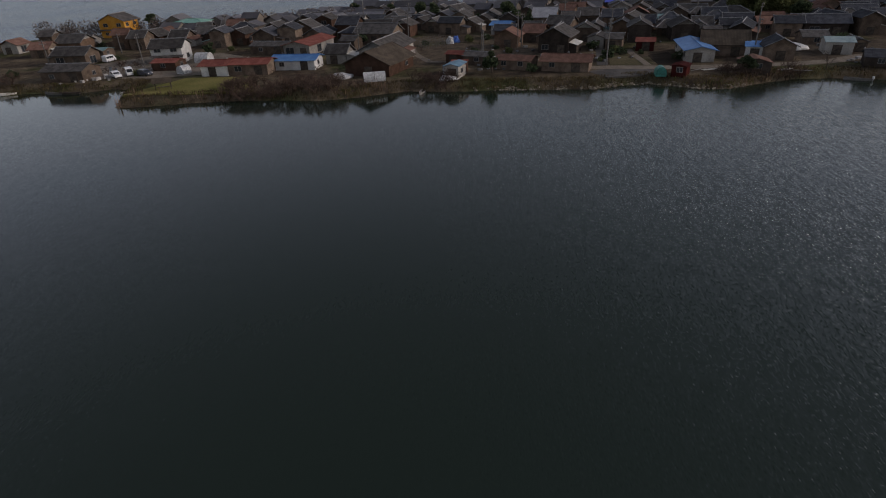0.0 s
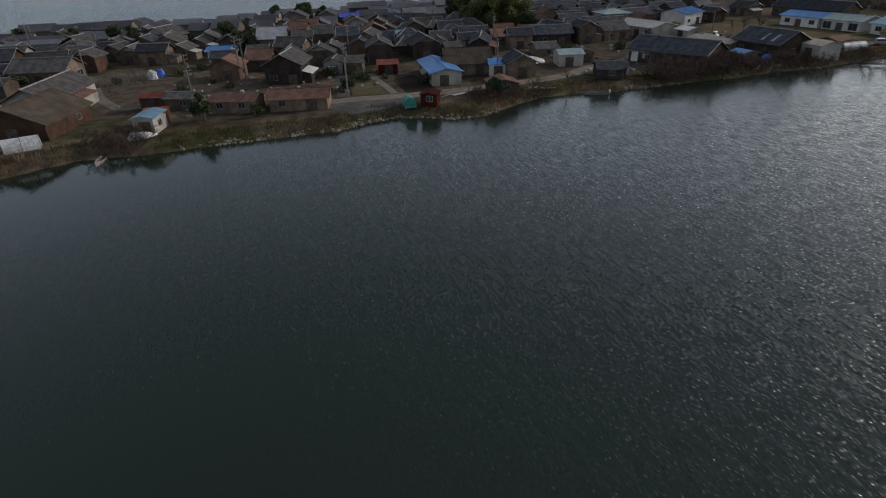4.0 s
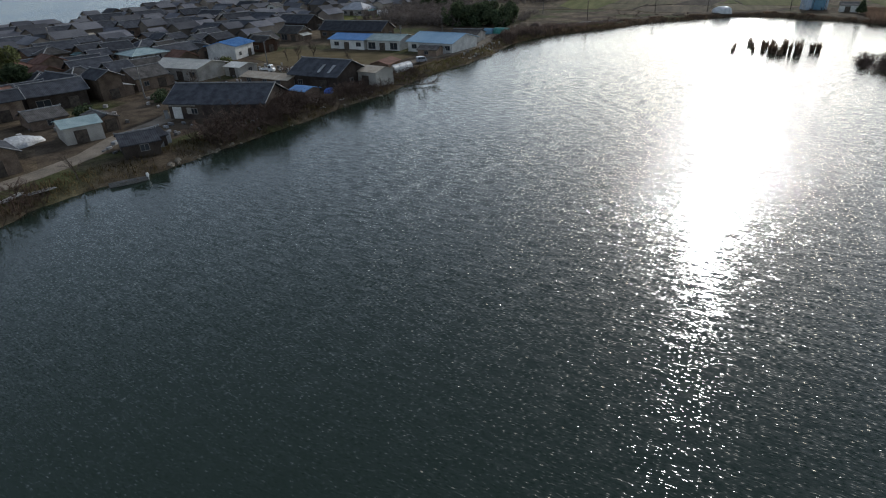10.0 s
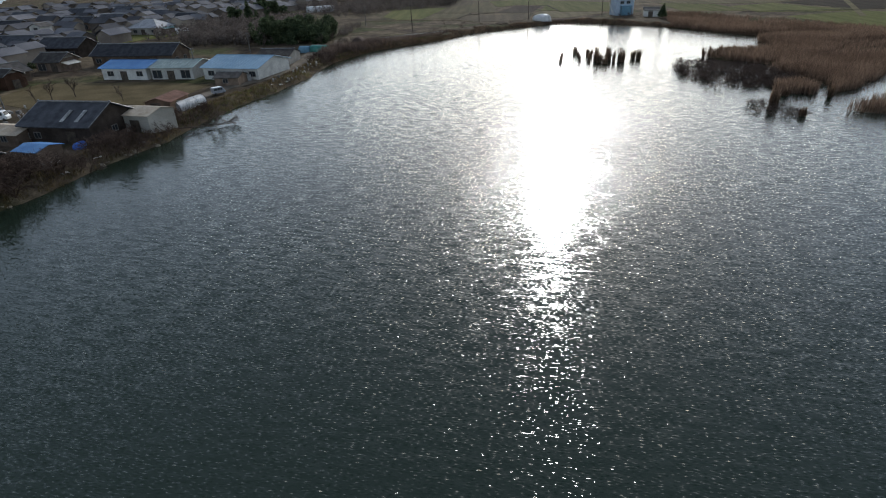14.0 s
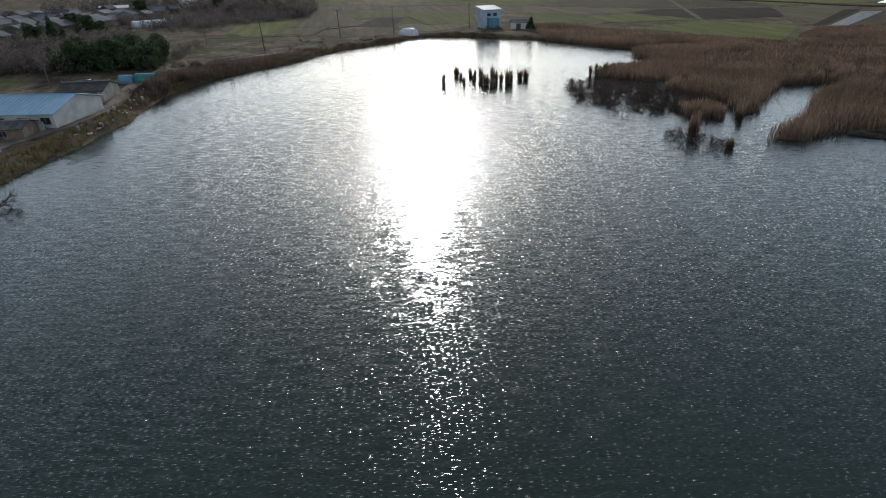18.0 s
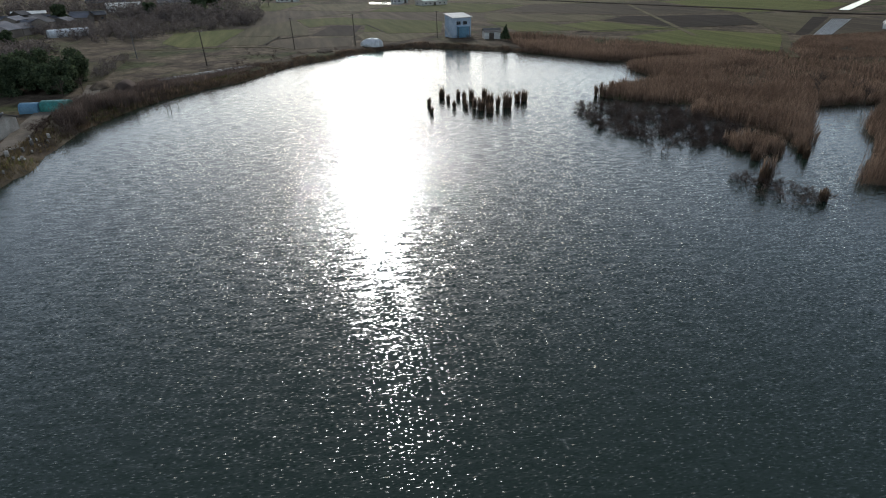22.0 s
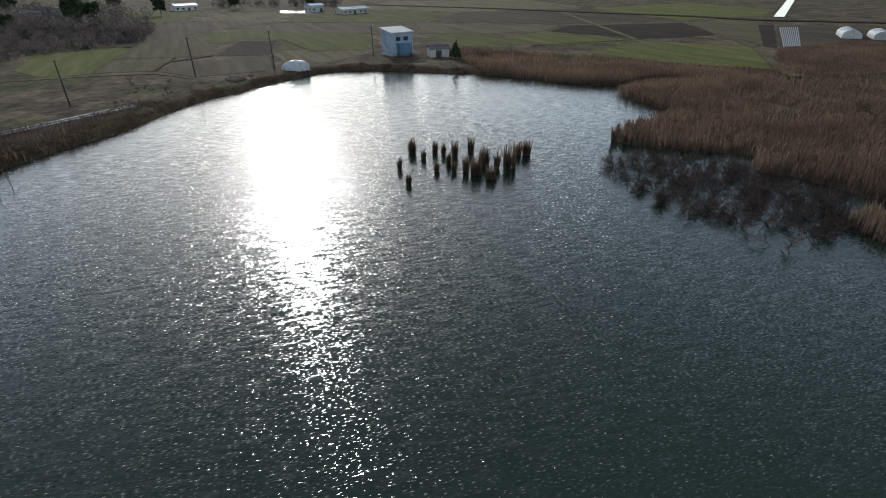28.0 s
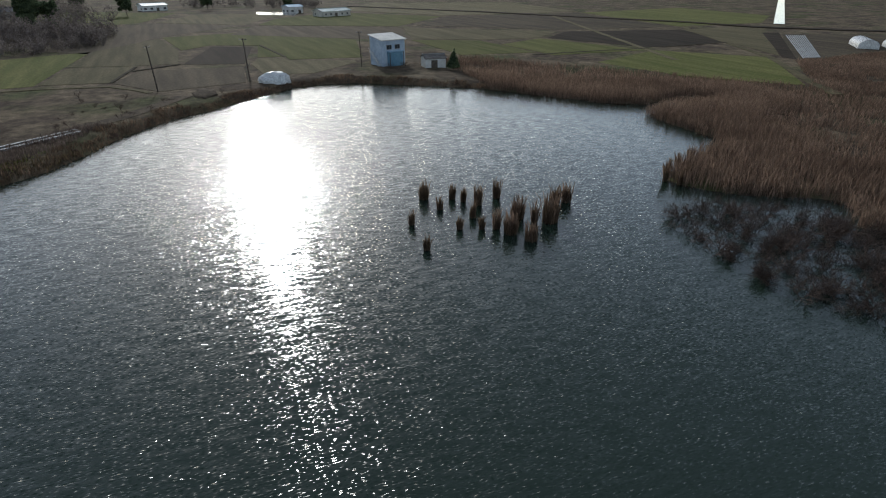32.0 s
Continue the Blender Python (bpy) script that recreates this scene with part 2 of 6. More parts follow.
plain("car_dark", (0.04, 0.045, 0.06), (0.07, 0.075, 0.09), 1.0, 0.25, bump=0.0, vary=0.05)
plain("tyre", (0.02, 0.02, 0.02), (0.035, 0.035, 0.035), 4.0, 0.8, bump=0.1, vary=0)
plain("junk", (0.2, 0.18, 0.16), (0.5, 0.48, 0.45), 0.8, 0.7, bump=0.3, vary=0.6)
plain("clutter", (0.162, 0.162, 0.162), (0.335, 0.335, 0.324), 0.8, 0.6, bump=0.2, vary=0.4)
plain("blue_tarp", (0.03, 0.12, 0.5), (0.06, 0.2, 0.62), 0.8, 0.5, bump=0.5, fine=3, vary=0.1)


def glass():
    m, nt, bsdf = nodes_of("glass")
    bsdf.inputs["Base Color"].default_value = (0.03, 0.035, 0.04, 1)
    bsdf.inputs["Roughness"].default_value = 0.08
    MATS["glass"] = m


def water_material(name, body, open_water):
    """Dark green pond with wind ripples, calm in the lee of the village shore; the lake behind is rough all over."""
    m, nt, bsdf = nodes_of(name)
    L = nt.links.new
    tc = nt.nodes.new("ShaderNodeTexCoord")
    sep = nt.nodes.new("ShaderNodeSeparateXYZ")
    L(tc.outputs["Object"], sep.inputs[0])

    def span(src, lo, hi, a, b):
        r = nt.nodes.new("ShaderNodeMapRange")
        r.interpolation_type = "SMOOTHSTEP"
        for i, v in enumerate((lo, hi, a, b)):
            r.inputs[i + 1].default_value = v
        L(src, r.inputs[0])
        return r.outputs[0]

    def math2(op, a, b):
        n = nt.nodes.new("ShaderNodeMath")
        n.operation = op
        for i, v in enumerate((a, b)):
            if isinstance(v, (int, float)):
                n.inputs[i].default_value = v
            else:
                L(v, n.inputs[i])
        return n.outputs[0]

    gust = noise_at(nt, 0.022, 3)
    along = span(sep.outputs[0], -4.0, 42.0, 0.2, 1.0)
    lee = span(math2("ADD", sep.outputs[1], math2("MULTIPLY", sep.outputs[0], 0.12)), 84.0, 116.0, 1.0, 0.4)
    lee = math2("MULTIPLY", lee, span(sep.outputs[0], 190.0, 255.0, 1.0, 0.75))
    breeze = math2("MULTIPLY", math2("MULTIPLY", along, lee), span(gust, 0.3, 0.7, 0.65, 1.15))
    if open_water:
        breeze = span(gust, 0.3, 0.7, 1.2, 1.8)
    def slopes(scale, detail, stretch, turn):
        v = nt.nodes.new("ShaderNodeVectorRotate")
        v.rotation_type = "Z_AXIS"
        v.inputs["Angle"].default_value = radians(turn)
        L(tc.outputs["Object"], v.inputs["Vector"])
        mp = nt.nodes.new("ShaderNodeMapping")
        mp.inputs["Scale"].default_value = stretch
        L(v.outputs[0], mp.inputs[0])
        n = nt.nodes.new("ShaderNodeTexNoise")
        n.inputs["Scale"].default_value, n.inputs["Detail"].default_value = scale, detail
        L(mp.outputs[0], n.inputs["Vector"])
        c = nt.nodes.new("ShaderNodeSeparateColor")
        L(n.outputs["Color"], c.inputs[0])
        return [math2("SUBTRACT", c.outputs[k], 0.5) for k in (0, 1)]

    # the tilt of the surface: long-crested wind ripples and steep little wavelets on them that catch the sun
    ripples = slopes(2.4, 1.0, (1.0, 0.2, 1.0), 8)
    wavelets = slopes(10.5, 0.6, (1.0, 0.28, 1.0), 6)
    tilt = nt.nodes.new("ShaderNodeCombineXYZ")
    tilt.inputs[2].default_value = 1.0
    for k, (f, g, steep) in enumerate(((0.36, 0.13, 24.0), (0.09, 0.13, 11.0))):
        t = math2("ADD", math2("MULTIPLY", ripples[k], f), math2("MULTIPLY", wavelets[k], g))
        t = math2("ADD", t, math2("MULTIPLY", math2("MULTIPLY", wavelets[k], steep), math2("MULTIPLY", wavelets[k], wavelets[k])))
        L(math2("MULTIPLY", t, breeze), tilt.inputs[k])
    unit = nt.nodes.new("ShaderNodeVectorMath")
    unit.operation = "NORMALIZE"
    L(tilt.outputs[0], unit.inputs[0])
    # dark body under a glossy skin roughened by the finest ripples
    body_bsdf, skin, edge, mix = (nt.nodes.new("ShaderNode" + n) for n in ("BsdfDiffuse", "BsdfAnisotropic", "Fresnel", "MixShader"))
    body_bsdf.inputs["Color"].default_value = (*body, 1)
    skin.distribution = "BECKMANN"
    skin.inputs["Color"].default_value = (0.52, 0.56, 0.63, 1) if open_water else (1, 1, 1, 1)
    edge.inputs["IOR"].default_value = 1.333
    L(math2("ADD", math2("MULTIPLY", breeze, 0.1), 0.08), skin.inputs["Roughness"])
    L(unit.outputs[0], skin.inputs["Normal"])
    L(unit.outputs[0], edge.inputs["Normal"])
    L(edge.outputs[0], mix.inputs[0])
    L(body_bsdf.outputs[0], mix.inputs[1])
    L(skin.outputs[0], mix.inputs[2])
    L(mix.outputs[0], nt.nodes["Material Output"].inputs[0])
    nt.nodes.remove(bsdf)
    MATS[name] = m


def ground_material():
    """Bare winter soil, dry grass and moss, brown in the reed beds."""
    m, nt, bsdf = nodes_of("ground")
    a = ramp_between(nt, noise_at(nt, 0.09, 6), (0.07, 0.053, 0.038), (0.135, 0.106, 0.07), 0.4, 0.62)
    b = ramp_between(nt, noise_at(nt, 0.5, 5), (0.6, 0.6, 0.6), (1.25, 1.25, 1.25))
    c = ramp_between(nt, noise_at(nt, 0.05, 4), (0, 0, 0), (1, 1, 1), 0.52, 0.66)
    col = mixed(nt, "MULTIPLY", 1.0, mixed(nt, "MIX", c, a, (0.065, 0.068, 0.03)), b)
    g = noise_at(nt, 5.0, 4)
    col = mixed(nt, "MULTIPLY", 1.0, col, ramp_between(nt, g, (0.7, 0.7, 0.7), (1.2, 1.2, 1.2)))
    nt.links.new(col, bsdf.inputs["Base Color"])
    bsdf.inputs["Roughness"].default_value = 0.95
    bsdf.inputs["Specular IOR Level"].default_value = 0.02
    bp = nt.nodes.new("ShaderNodeBump")
    bp.inputs["Strength"].default_value, bp.inputs["Distance"].default_value = 0.6, 0.15
    nt.links.new(g, bp.inputs["Height"])
    nt.links.new(bp.outputs[0], bsdf.inputs["Normal"])
    MATS["ground"] = m


glass(), ground_material()
water_material("water", (0.0126, 0.0212, 0.0146), False)
water_material("lake", (0.018, 0.036, 0.062), True)


# ---- mesh helpers ----
def part(name, bm, material, parent=None, label=""):
    me = bpy.data.meshes.new(name)
    bm.to_mesh(me)
    bm.free()
    me.materials.append(MATS[material])
    ob = new(name, me)
    ob.parent = parent
    return tagged(ob, label)


def shared(name, me, parent=None, m=None, label=""):
    ob = new(name, me)
    ob.parent = parent
    if m is not None:
        ob.matrix_basis = m
    return tagged(ob, label)


def mesh_of(name, bm, material):
    me = bpy.data.meshes.new(name)
    bm.to_mesh(me)
    bm.free()
    me.materials.append(MATS[material])
    return me


def arrays(name, verts, faces, material, parent=None, smooth=False):
    """One mesh object from arrays of places and of faces with as many corners each."""
    verts, faces = np.asarray(verts, np.float32), np.asarray(faces, np.int32)
    me = bpy.data.meshes.new(name)
    n, k = faces.shape
    me.vertices.add(len(verts))
    me.vertices.foreach_set("co", verts.ravel())
    me.loops.add(n * k)
    me.loops.foreach_set("vertex_index", faces.ravel())
    me.polygons.add(n)
    me.polygons.foreach_set("loop_start", np.arange(0, n * k, k, dtype=np.int32))
    me.polygons.foreach_set("loop_total", np.full(n, k, np.int32))
    me.polygons.foreach_set("use_smooth", np.full(n, smooth))
    me.update(calc_edges=True)
    me.materials.append(MATS[material])
    ob = new(name, me)
    ob.parent = parent
    return ob


def empty_at(name, x, y, z, turn=0.0, label="", category="", group=""):
    ob = new(name)
    ob.matrix_basis = pose(x, y, z, 0, 0, turn)
    return tagged(ob, label, category, group)


def box(bm, x0, x1, y0, y1, z0, z1, bevel=0.0):
    made = bmesh.ops.create_cube(bm, size=1.0)["verts"]
    for v in made:
        v.co = Vector(((x0 + x1) / 2 + v.co.x * (x1 - x0), (y0 + y1) / 2 + v.co.y * (y1 - y0), (z0 + z1) / 2 + v.co.z * (z1 - z0)))
    if bevel:
        edges = list({e for v in made for e in v.link_edges})
        bmesh.ops.bevel(bm, geom=edges, offset=bevel, segments=1, affect="EDGES")
    return bm


def tube(bm, p, q, r1, r2, sides=6):
    p, q = Vector(p), Vector(q)
    turn = (q - p).to_track_quat("Z", "Y").to_matrix().to_4x4()
    m = Matrix.Translation((p + q) / 2) @ turn
    bmesh.ops.create_cone(bm, cap_ends=True, segments=sides, radius1=r1, radius2=r2, depth=(q - p).length, matrix=m)
    return bm


def faces_of(bm, verts, faces):
    vs = [bm.verts.new(v) for v in verts]
    for f in faces:
        bm.faces.new([vs[i] for i in f])
    return bm


# ---- the shape of the land ----
SHORE_WEST = [(-150, 118), (-110, 129), (-90, 131), (-84, 133), (-77, 130), (-71, 130.5), (-66, 133), (-62, 131), (-60, 122), (-57, 113.4),
              (-51, 113.4), (-43, 114), (-36, 114), (-30, 113.4), (-24, 112), (-17, 110), (-11, 110.5), (-5, 112.5), (0, 114), (4, 113), (8, 111.5)]
SHORE_MID = [(12.5, 111), (20, 110.2), (25, 109), (31, 108.1), (36, 106.8), (39, 107.6), (43, 108.8), (47, 108.5), (52, 105.5), (55, 102.3),
             (60, 101.2), (65.5, 103), (70, 104.5), (75, 105.7), (81, 105.2), (85.6, 103.6), (88.5, 102.2), (92, 101), (99, 100.3), (105, 99), (112, 98), (120, 96), (128, 95.5)]
SHORE_EAST = [(134.6, 94), (142, 92), (150, 92), (157, 91), (164, 90.5), (171, 89), (179, 86.8), (187, 86), (194, 84.3), (201, 85), (209, 84.5),
              (218, 84), (226, 81), (233, 78.5), (239, 75), (245, 70), (250, 66), (255, 60.5), (262, 56), (271, 51.5), (281, 43), (285, 36.5), (290, 31)]
SHORE_FAR = [(296, 23.5), (303, 15.5), (304, 7), (301, -1), (295, -9), (288, -18), (281, -25.5), (272, -31), (264, -36), (257, -40), (251.5, -47), (252.5, -53), (254, -60), (248, -66), (245, -59), (247.5, -52), (246, -48),
             (244, -41.5), (235, -39.3), (226, -39), (222, -36), (219, -26), (214.5, -16), (210, -17), (205.5, -20.5), (203, -25), (199.5, -29.5), (196, -27), (194, -23), (191, -25.5), (186, -26.5)]
SHORE_SOUTH = [(176, -27.5), (171, -25.3), (173, -29), (179, -35), (187, -43), (192, -49), (191.5, -56), (190, -64), (186, -60), (178, -46), (170, -39.5), (163.5, -31.5),
               (156.8, -20.3), (155, -24), (157, -29), (157.5, -33), (156.5, -39), (149, -60), (60, -95), (-70, -90), (-150, -20)]
POND = np.array(SHORE_WEST + SHORE_MID + SHORE_EAST + SHORE_FAR + SHORE_SOUTH, float)
SEA = np.array([(-5000, 150), (-300, 205), (-140, 228), (-100, 244), (-60, 248), (0, 274), (45, 268), (90, 272), (150, 292), (190, 302), (260, 318), (360, 365), (450, 420), (900, 690), (5000, 2600)], float)


def edge_distance(px, py, poly, closed=True):
    """Distance to a line of corners, and whether each place lies inside it (or, for an open one, beyond it in y)."""
    q = np.roll(poly, -1, 0) if closed else poly[1:]
    p = poly if closed else poly[:-1]
    best = np.full(px.shape, 1e12)
    inside = np.zeros(px.shape, bool)
    for (x1, y1), (x2, y2) in zip(p, q):
        dx, dy = x2 - x1, y2 - y1
        t = np.clip(((px - x1) * dx + (py - y1) * dy) / (dx * dx + dy * dy), 0, 1)
        best = np.minimum(best, (px - x1 - t * dx) ** 2 + (py - y1 - t * dy) ** 2)
        if y1 != y2:
            cross = ((y1 > py) != (y2 > py)) & (px < (x2 - x1) * (py - y1) / (y2 - y1) + x1)
            inside ^= cross
    if not closed:
        inside = py > np.interp(px, poly[:, 0], poly[:, 1])
    return np.sqrt(best), inside


def ease(v, lo, hi):
    t = np.clip((v - lo) / (hi - lo), 0, 1)
    return t * t * (3 - 2 * t)


def ripple(px, py, s, seed):
    """A cheap smooth unevenness from a few crossing sines."""
    r = np.random.RandomState(seed)
    out = np.zeros(px.shape)
    for _ in range(7):
        a, f, ph = r.uniform(0, 6.28), r.uniform(0.5, 1.9) / s, r.uniform(0, 6.28)
        out += np.sin((px * np.cos(a) + py * np.sin(a)) * f * 6.28 + ph)
    return out / 7


def marshy(px, py):
    """1 in the low reed beds, 0 on firm ground."""
    return ease(px, 135, 150) * (1 - ease(py, -24 - 0.18 * (px - 210), -6 - 0.18 * (px - 210))) * (1 - ease(((px - 242) * 47 - (py + 92) * 78) / 91, -5, 3))


def height_at(px, py):
    px, py = np.asarray(px, float), np.asarray(py, float)
    d, inside = edge_distance(px, py, POND)
    d = np.where(inside, -d, d) + 0.35 * ripple(px, py, 3.1, 3)
    s, beyond = edge_distance(px, py, SEA, False)
    s = np.where(beyond, -s, s)
    low = marshy(px, py)
    top = 1.3 * (1 - low) + 0.35 * low
    bank = np.where(d > 0, top * (0.18 + 0.82 * ease(d, 0, 3.2)) * np.clip(d / 0.5, 0, 1), -1.4 * ease(-d, 0, 4) - 0.05)
    bank = bank + np.where(d > 0, 0.12 * ripple(px, py, 2.3, 5) * ease(d, 0.3, 2) * (1 - ease(d, 4, 9)), 0)
    coast = np.where(s > 0, 10, -1.0)
    return np.minimum(bank, np.where(s > 0, ease(s, 0, 6) * 2.0 + (s > 6) * 8, coast))


def ground():
    def axis(lo, hi, step, end0, end1):
        mid = np.arange(lo, hi, step)
        up = hi + step * np.cumsum(1.22 ** np.arange(1, 60))
        down = lo - step * np.cumsum(1.22 ** np.arange(1, 60))
        return np.r_[down[down > end0][::-1], mid, up[up < end1]]

    xs, ys = axis(-118, 312, 1.2, -4900, 4900), np.r_[axis(-72, 138, 1.2, -4900, 139), np.arange(140, 330, 3.0), 330 + 3 * np.cumsum(1.25 ** np.arange(1, 27))]
    gx, gy = np.meshgrid(xs, ys)
    gz = height_at(gx, gy)
    n, k = gx.shape
    i = np.arange(n * k).reshape(n, k)
    quads = np.stack([i[:-1, :-1], i[:-1, 1:], i[1:, 1:], i[1:, :-1]], -1).reshape(-1, 4)
    ob = arrays("ground", np.stack([gx, gy, gz], -1).reshape(-1, 3), quads, "ground", smooth=True)
    tagged(ob, "flat winter ground of bare soil and dry grass", "ground", kind="structure")
    bm = bmesh.new()
    faces_of(bm, [(-4900, -4900, 0), (4900, -4900, 0), (4900, 140, 0), (-4900, 140, 0)], [(0, 1, 2, 3)])
    tagged(part("water", bm, "water"), "dark green pond water with wind ripples", "water", kind="structure")
    bm = bmesh.new()
    faces_of(bm, [(-4900, 140, 0), (4900, 140, 0), (4900, 4900, 0), (-4900, 4900, 0)], [(0, 1, 2, 3)])
    tagged(part("lake", bm, "lake"), "wide blue-grey lake behind the village", "water", kind="structure")


ground()


def sheet(name, corners, material, label, category, z=0.03, kind="structure", base=1.3):
    """A flat piece of ground with a thin edge, laid on the land."""
    bm = bmesh.new()
    n = len(corners)
    faces_of(bm, [(x, y, base - 0.3) for x, y in corners] + [(x, y, base + z) for x, y in corners],
             [list(range(n, 2 * n))] + [(i, (i + 1) % n, n + (i + 1) % n, n + i) for i in range(n)])
    bmesh.ops.recalc_face_normals(bm, faces=bm.faces)
    return tagged(part(name, bm, material), label, category, kind=kind)


def strip(name, line, width, material, label, category, z=0.04, base=1.3):
    """A road of even width along a line."""
    line = [Vector((x, y)) for x, y in line]
    left, right = [], []
    for i, p in enumerate(line):
        d = (line[min(i + 1, len(line) - 1)] - line[max(i - 1, 0)]).normalized()
        side = Vector((-d.y, d.x)) * width / 2
        left.append(p + side), right.append(p - side)
    bm = bmesh.new()
    n = len(line)
    vs = [(*p, base + z) for p in left] + [(*p, base + z) for p in right] + [(*p, base - 0.3) for p in left] + [(*p, base - 0.3) for p in right]
    fs = []
    for i in range(n - 1):
        fs += [(n + i, n + i + 1, i + 1, i), (i, i + 1, 2 * n + i + 1, 2 * n + i), (n + i + 1, n + i, 3 * n + i, 3 * n + i + 1)]
    faces_of(bm, vs, fs)
    bmesh.ops.recalc_face_normals(bm, faces=bm.faces)
    return tagged(part(name, bm, material), label, category, kind="structure")

# ---- roads, yards and fields ----
strip("road_1", [(38, 121), (46, 119.5), (53, 117.3), (60, 115.6), (70, 114.3), (82, 113.3), (90, 114), (98, 117.3), (108, 118.5), (118, 122), (128, 127)], 3.6, "dirt_path", "pale unpaved lane along the shore", "road", 0.05)
strip("road_2", [(43.3, 123), (46.5, 133), (48.4, 139), (50, 146)], 2.4, "asphalt", "narrow grey lane between houses", "road", 0.04)
strip("road_3", [(52.3, 120), (54.6, 135.5), (56, 141)], 1.6, "dirt_path", "pale concrete path between gardens", "path", 0.06)
strip("road_4", [(160, 101), (167, 99.5), (178, 97.2), (188, 92.3), (203, 90), (216, 92), (230, 93.5), (243, 89.5), (256, 92)], 3.2, "dirt_path", "gravel track along the water", "road", 0.2)
strip("road_5", [(2, 162), (3, 150), (6, 138), (14, 135.5), (30, 134), (40, 128)], 2.0, "dirt_path", "winding dirt path by the gardens", "path", 0.05)
strip("road_6", [(290, -265), (313, -246), (321, -239), (352, -213), (385, -206), (436, -180), (500, -150), (600, -90)], 6.0, "field_dark", "dark embanked farm road", "road", 0.4)
strip("road_7", [(236, -88), (247, -96), (262, -110), (280, -126.5), (320, -152), (364, -181), (372, -196)], 2.2, "field_tan", "pale farm path between the fields", "path", 0.1)
strip("road_9", [(289, -96), (330, -114.5), (385, -139), (463, -174)], 2.2, "field_tan", "grassy farm path", "path", 0.11)
strip("ditch_1", [(317.5, -64), (316.5, -86), (314, -109)], 1.2, "ditch", "dark overgrown ditch between fields", "ditch", 0.16)
strip("ditch_2", [(314.6, -117), (314.5, -149)], 1.2, "ditch", "dark overgrown ditch between fields", "ditch", 0.16)
strip("ditch_3", [(344.5, 39), (337.3, 50.2), (336, 51.5)], 0.9, "ditch", "dark overgrown ditch between fields", "ditch", 0.16)
strip("ditch_4", [(307, 25), (318, 24), (331.5, 22.4), (337.5, 21)], 0.9, "ditch", "dark overgrown ditch between fields", "ditch", 0.16)
strip("ditch_5", [(320, 55.2), (344.8, 50.2)], 0.9, "ditch", "dark overgrown ditch between fields", "ditch", 0.16)
strip("ditch_6", [(347, 8.6), (381, 10.8)], 0.9, "ditch", "dark overgrown ditch between fields", "ditch", 0.16)
strip("road_10", [(320, 96), (318.6, 82), (318.1, 70), (314.7, 55.4), (307.9, 49.8), (302.7, 46.8)], 1.3, "field_tan", "grassy path along the fields", "path", 0.13)
sheet("yard_4", [(-82, 141), (-84, 160), (-70, 172), (-52, 170), (-40, 158), (-44, 138), (-58, 136)], "dirt_path", "bare brown yards between the houses", "garden", 0.02)
sheet("yard_5", [(-36, 140), (-38, 154), (-18, 156), (-16, 142)], "straw", "dry yellow garden behind the long house", "garden", 0.03)
sheet("yard_6", [(0, 136), (2, 160), (16, 166), (34, 150), (34, 136)], "soil", "trodden brown gardens with bare beds", "garden", 0.02)
sheet("yard_7", [(84, 116), (96, 134), (130, 138), (152, 128), (150, 112), (120, 106), (100, 108)], "soil", "bare trodden yards behind the bank", "garden", 0.02)
strip("road_8", [(240, 90), (250, 84), (258.5, 78.5), (265.5, 69.5), (272.5, 59), (282, 50), (296, 40)], 3.4, "soil", "muddy track along the far bank", "road", 0.08)
sheet("yard_1", [(38, 117), (46, 121), (53, 118), (53, 112.5), (47, 110.8), (40, 110.5)], "asphalt", "grey paved landing by the pond", "pavement", 0.03)
sheet("yard_2", [(44.8, 122.5), (48.9, 135), (54, 134.5), (51, 120.5)], "field_tan", "dry lawn garden", "garden", 0.05)
sheet("yard_3", [(54.4, 119.2), (57, 131.5), (63, 134), (60.5, 118.6)], "field_dark", "dug vegetable garden", "garden", 0.05)
sheet("field_1", [(-58, 119), (-50, 134), (-38, 132), (-32, 122), (-30, 116), (-45, 116.5)], "headland", "yellow-green mown headland", "grass", 0.06)
sheet("field_2", [(162, 104), (164, 116), (160, 130), (168, 146), (186, 148), (186, 119), (182, 103)], "straw", "yellowish mown field", "field", 0.05)
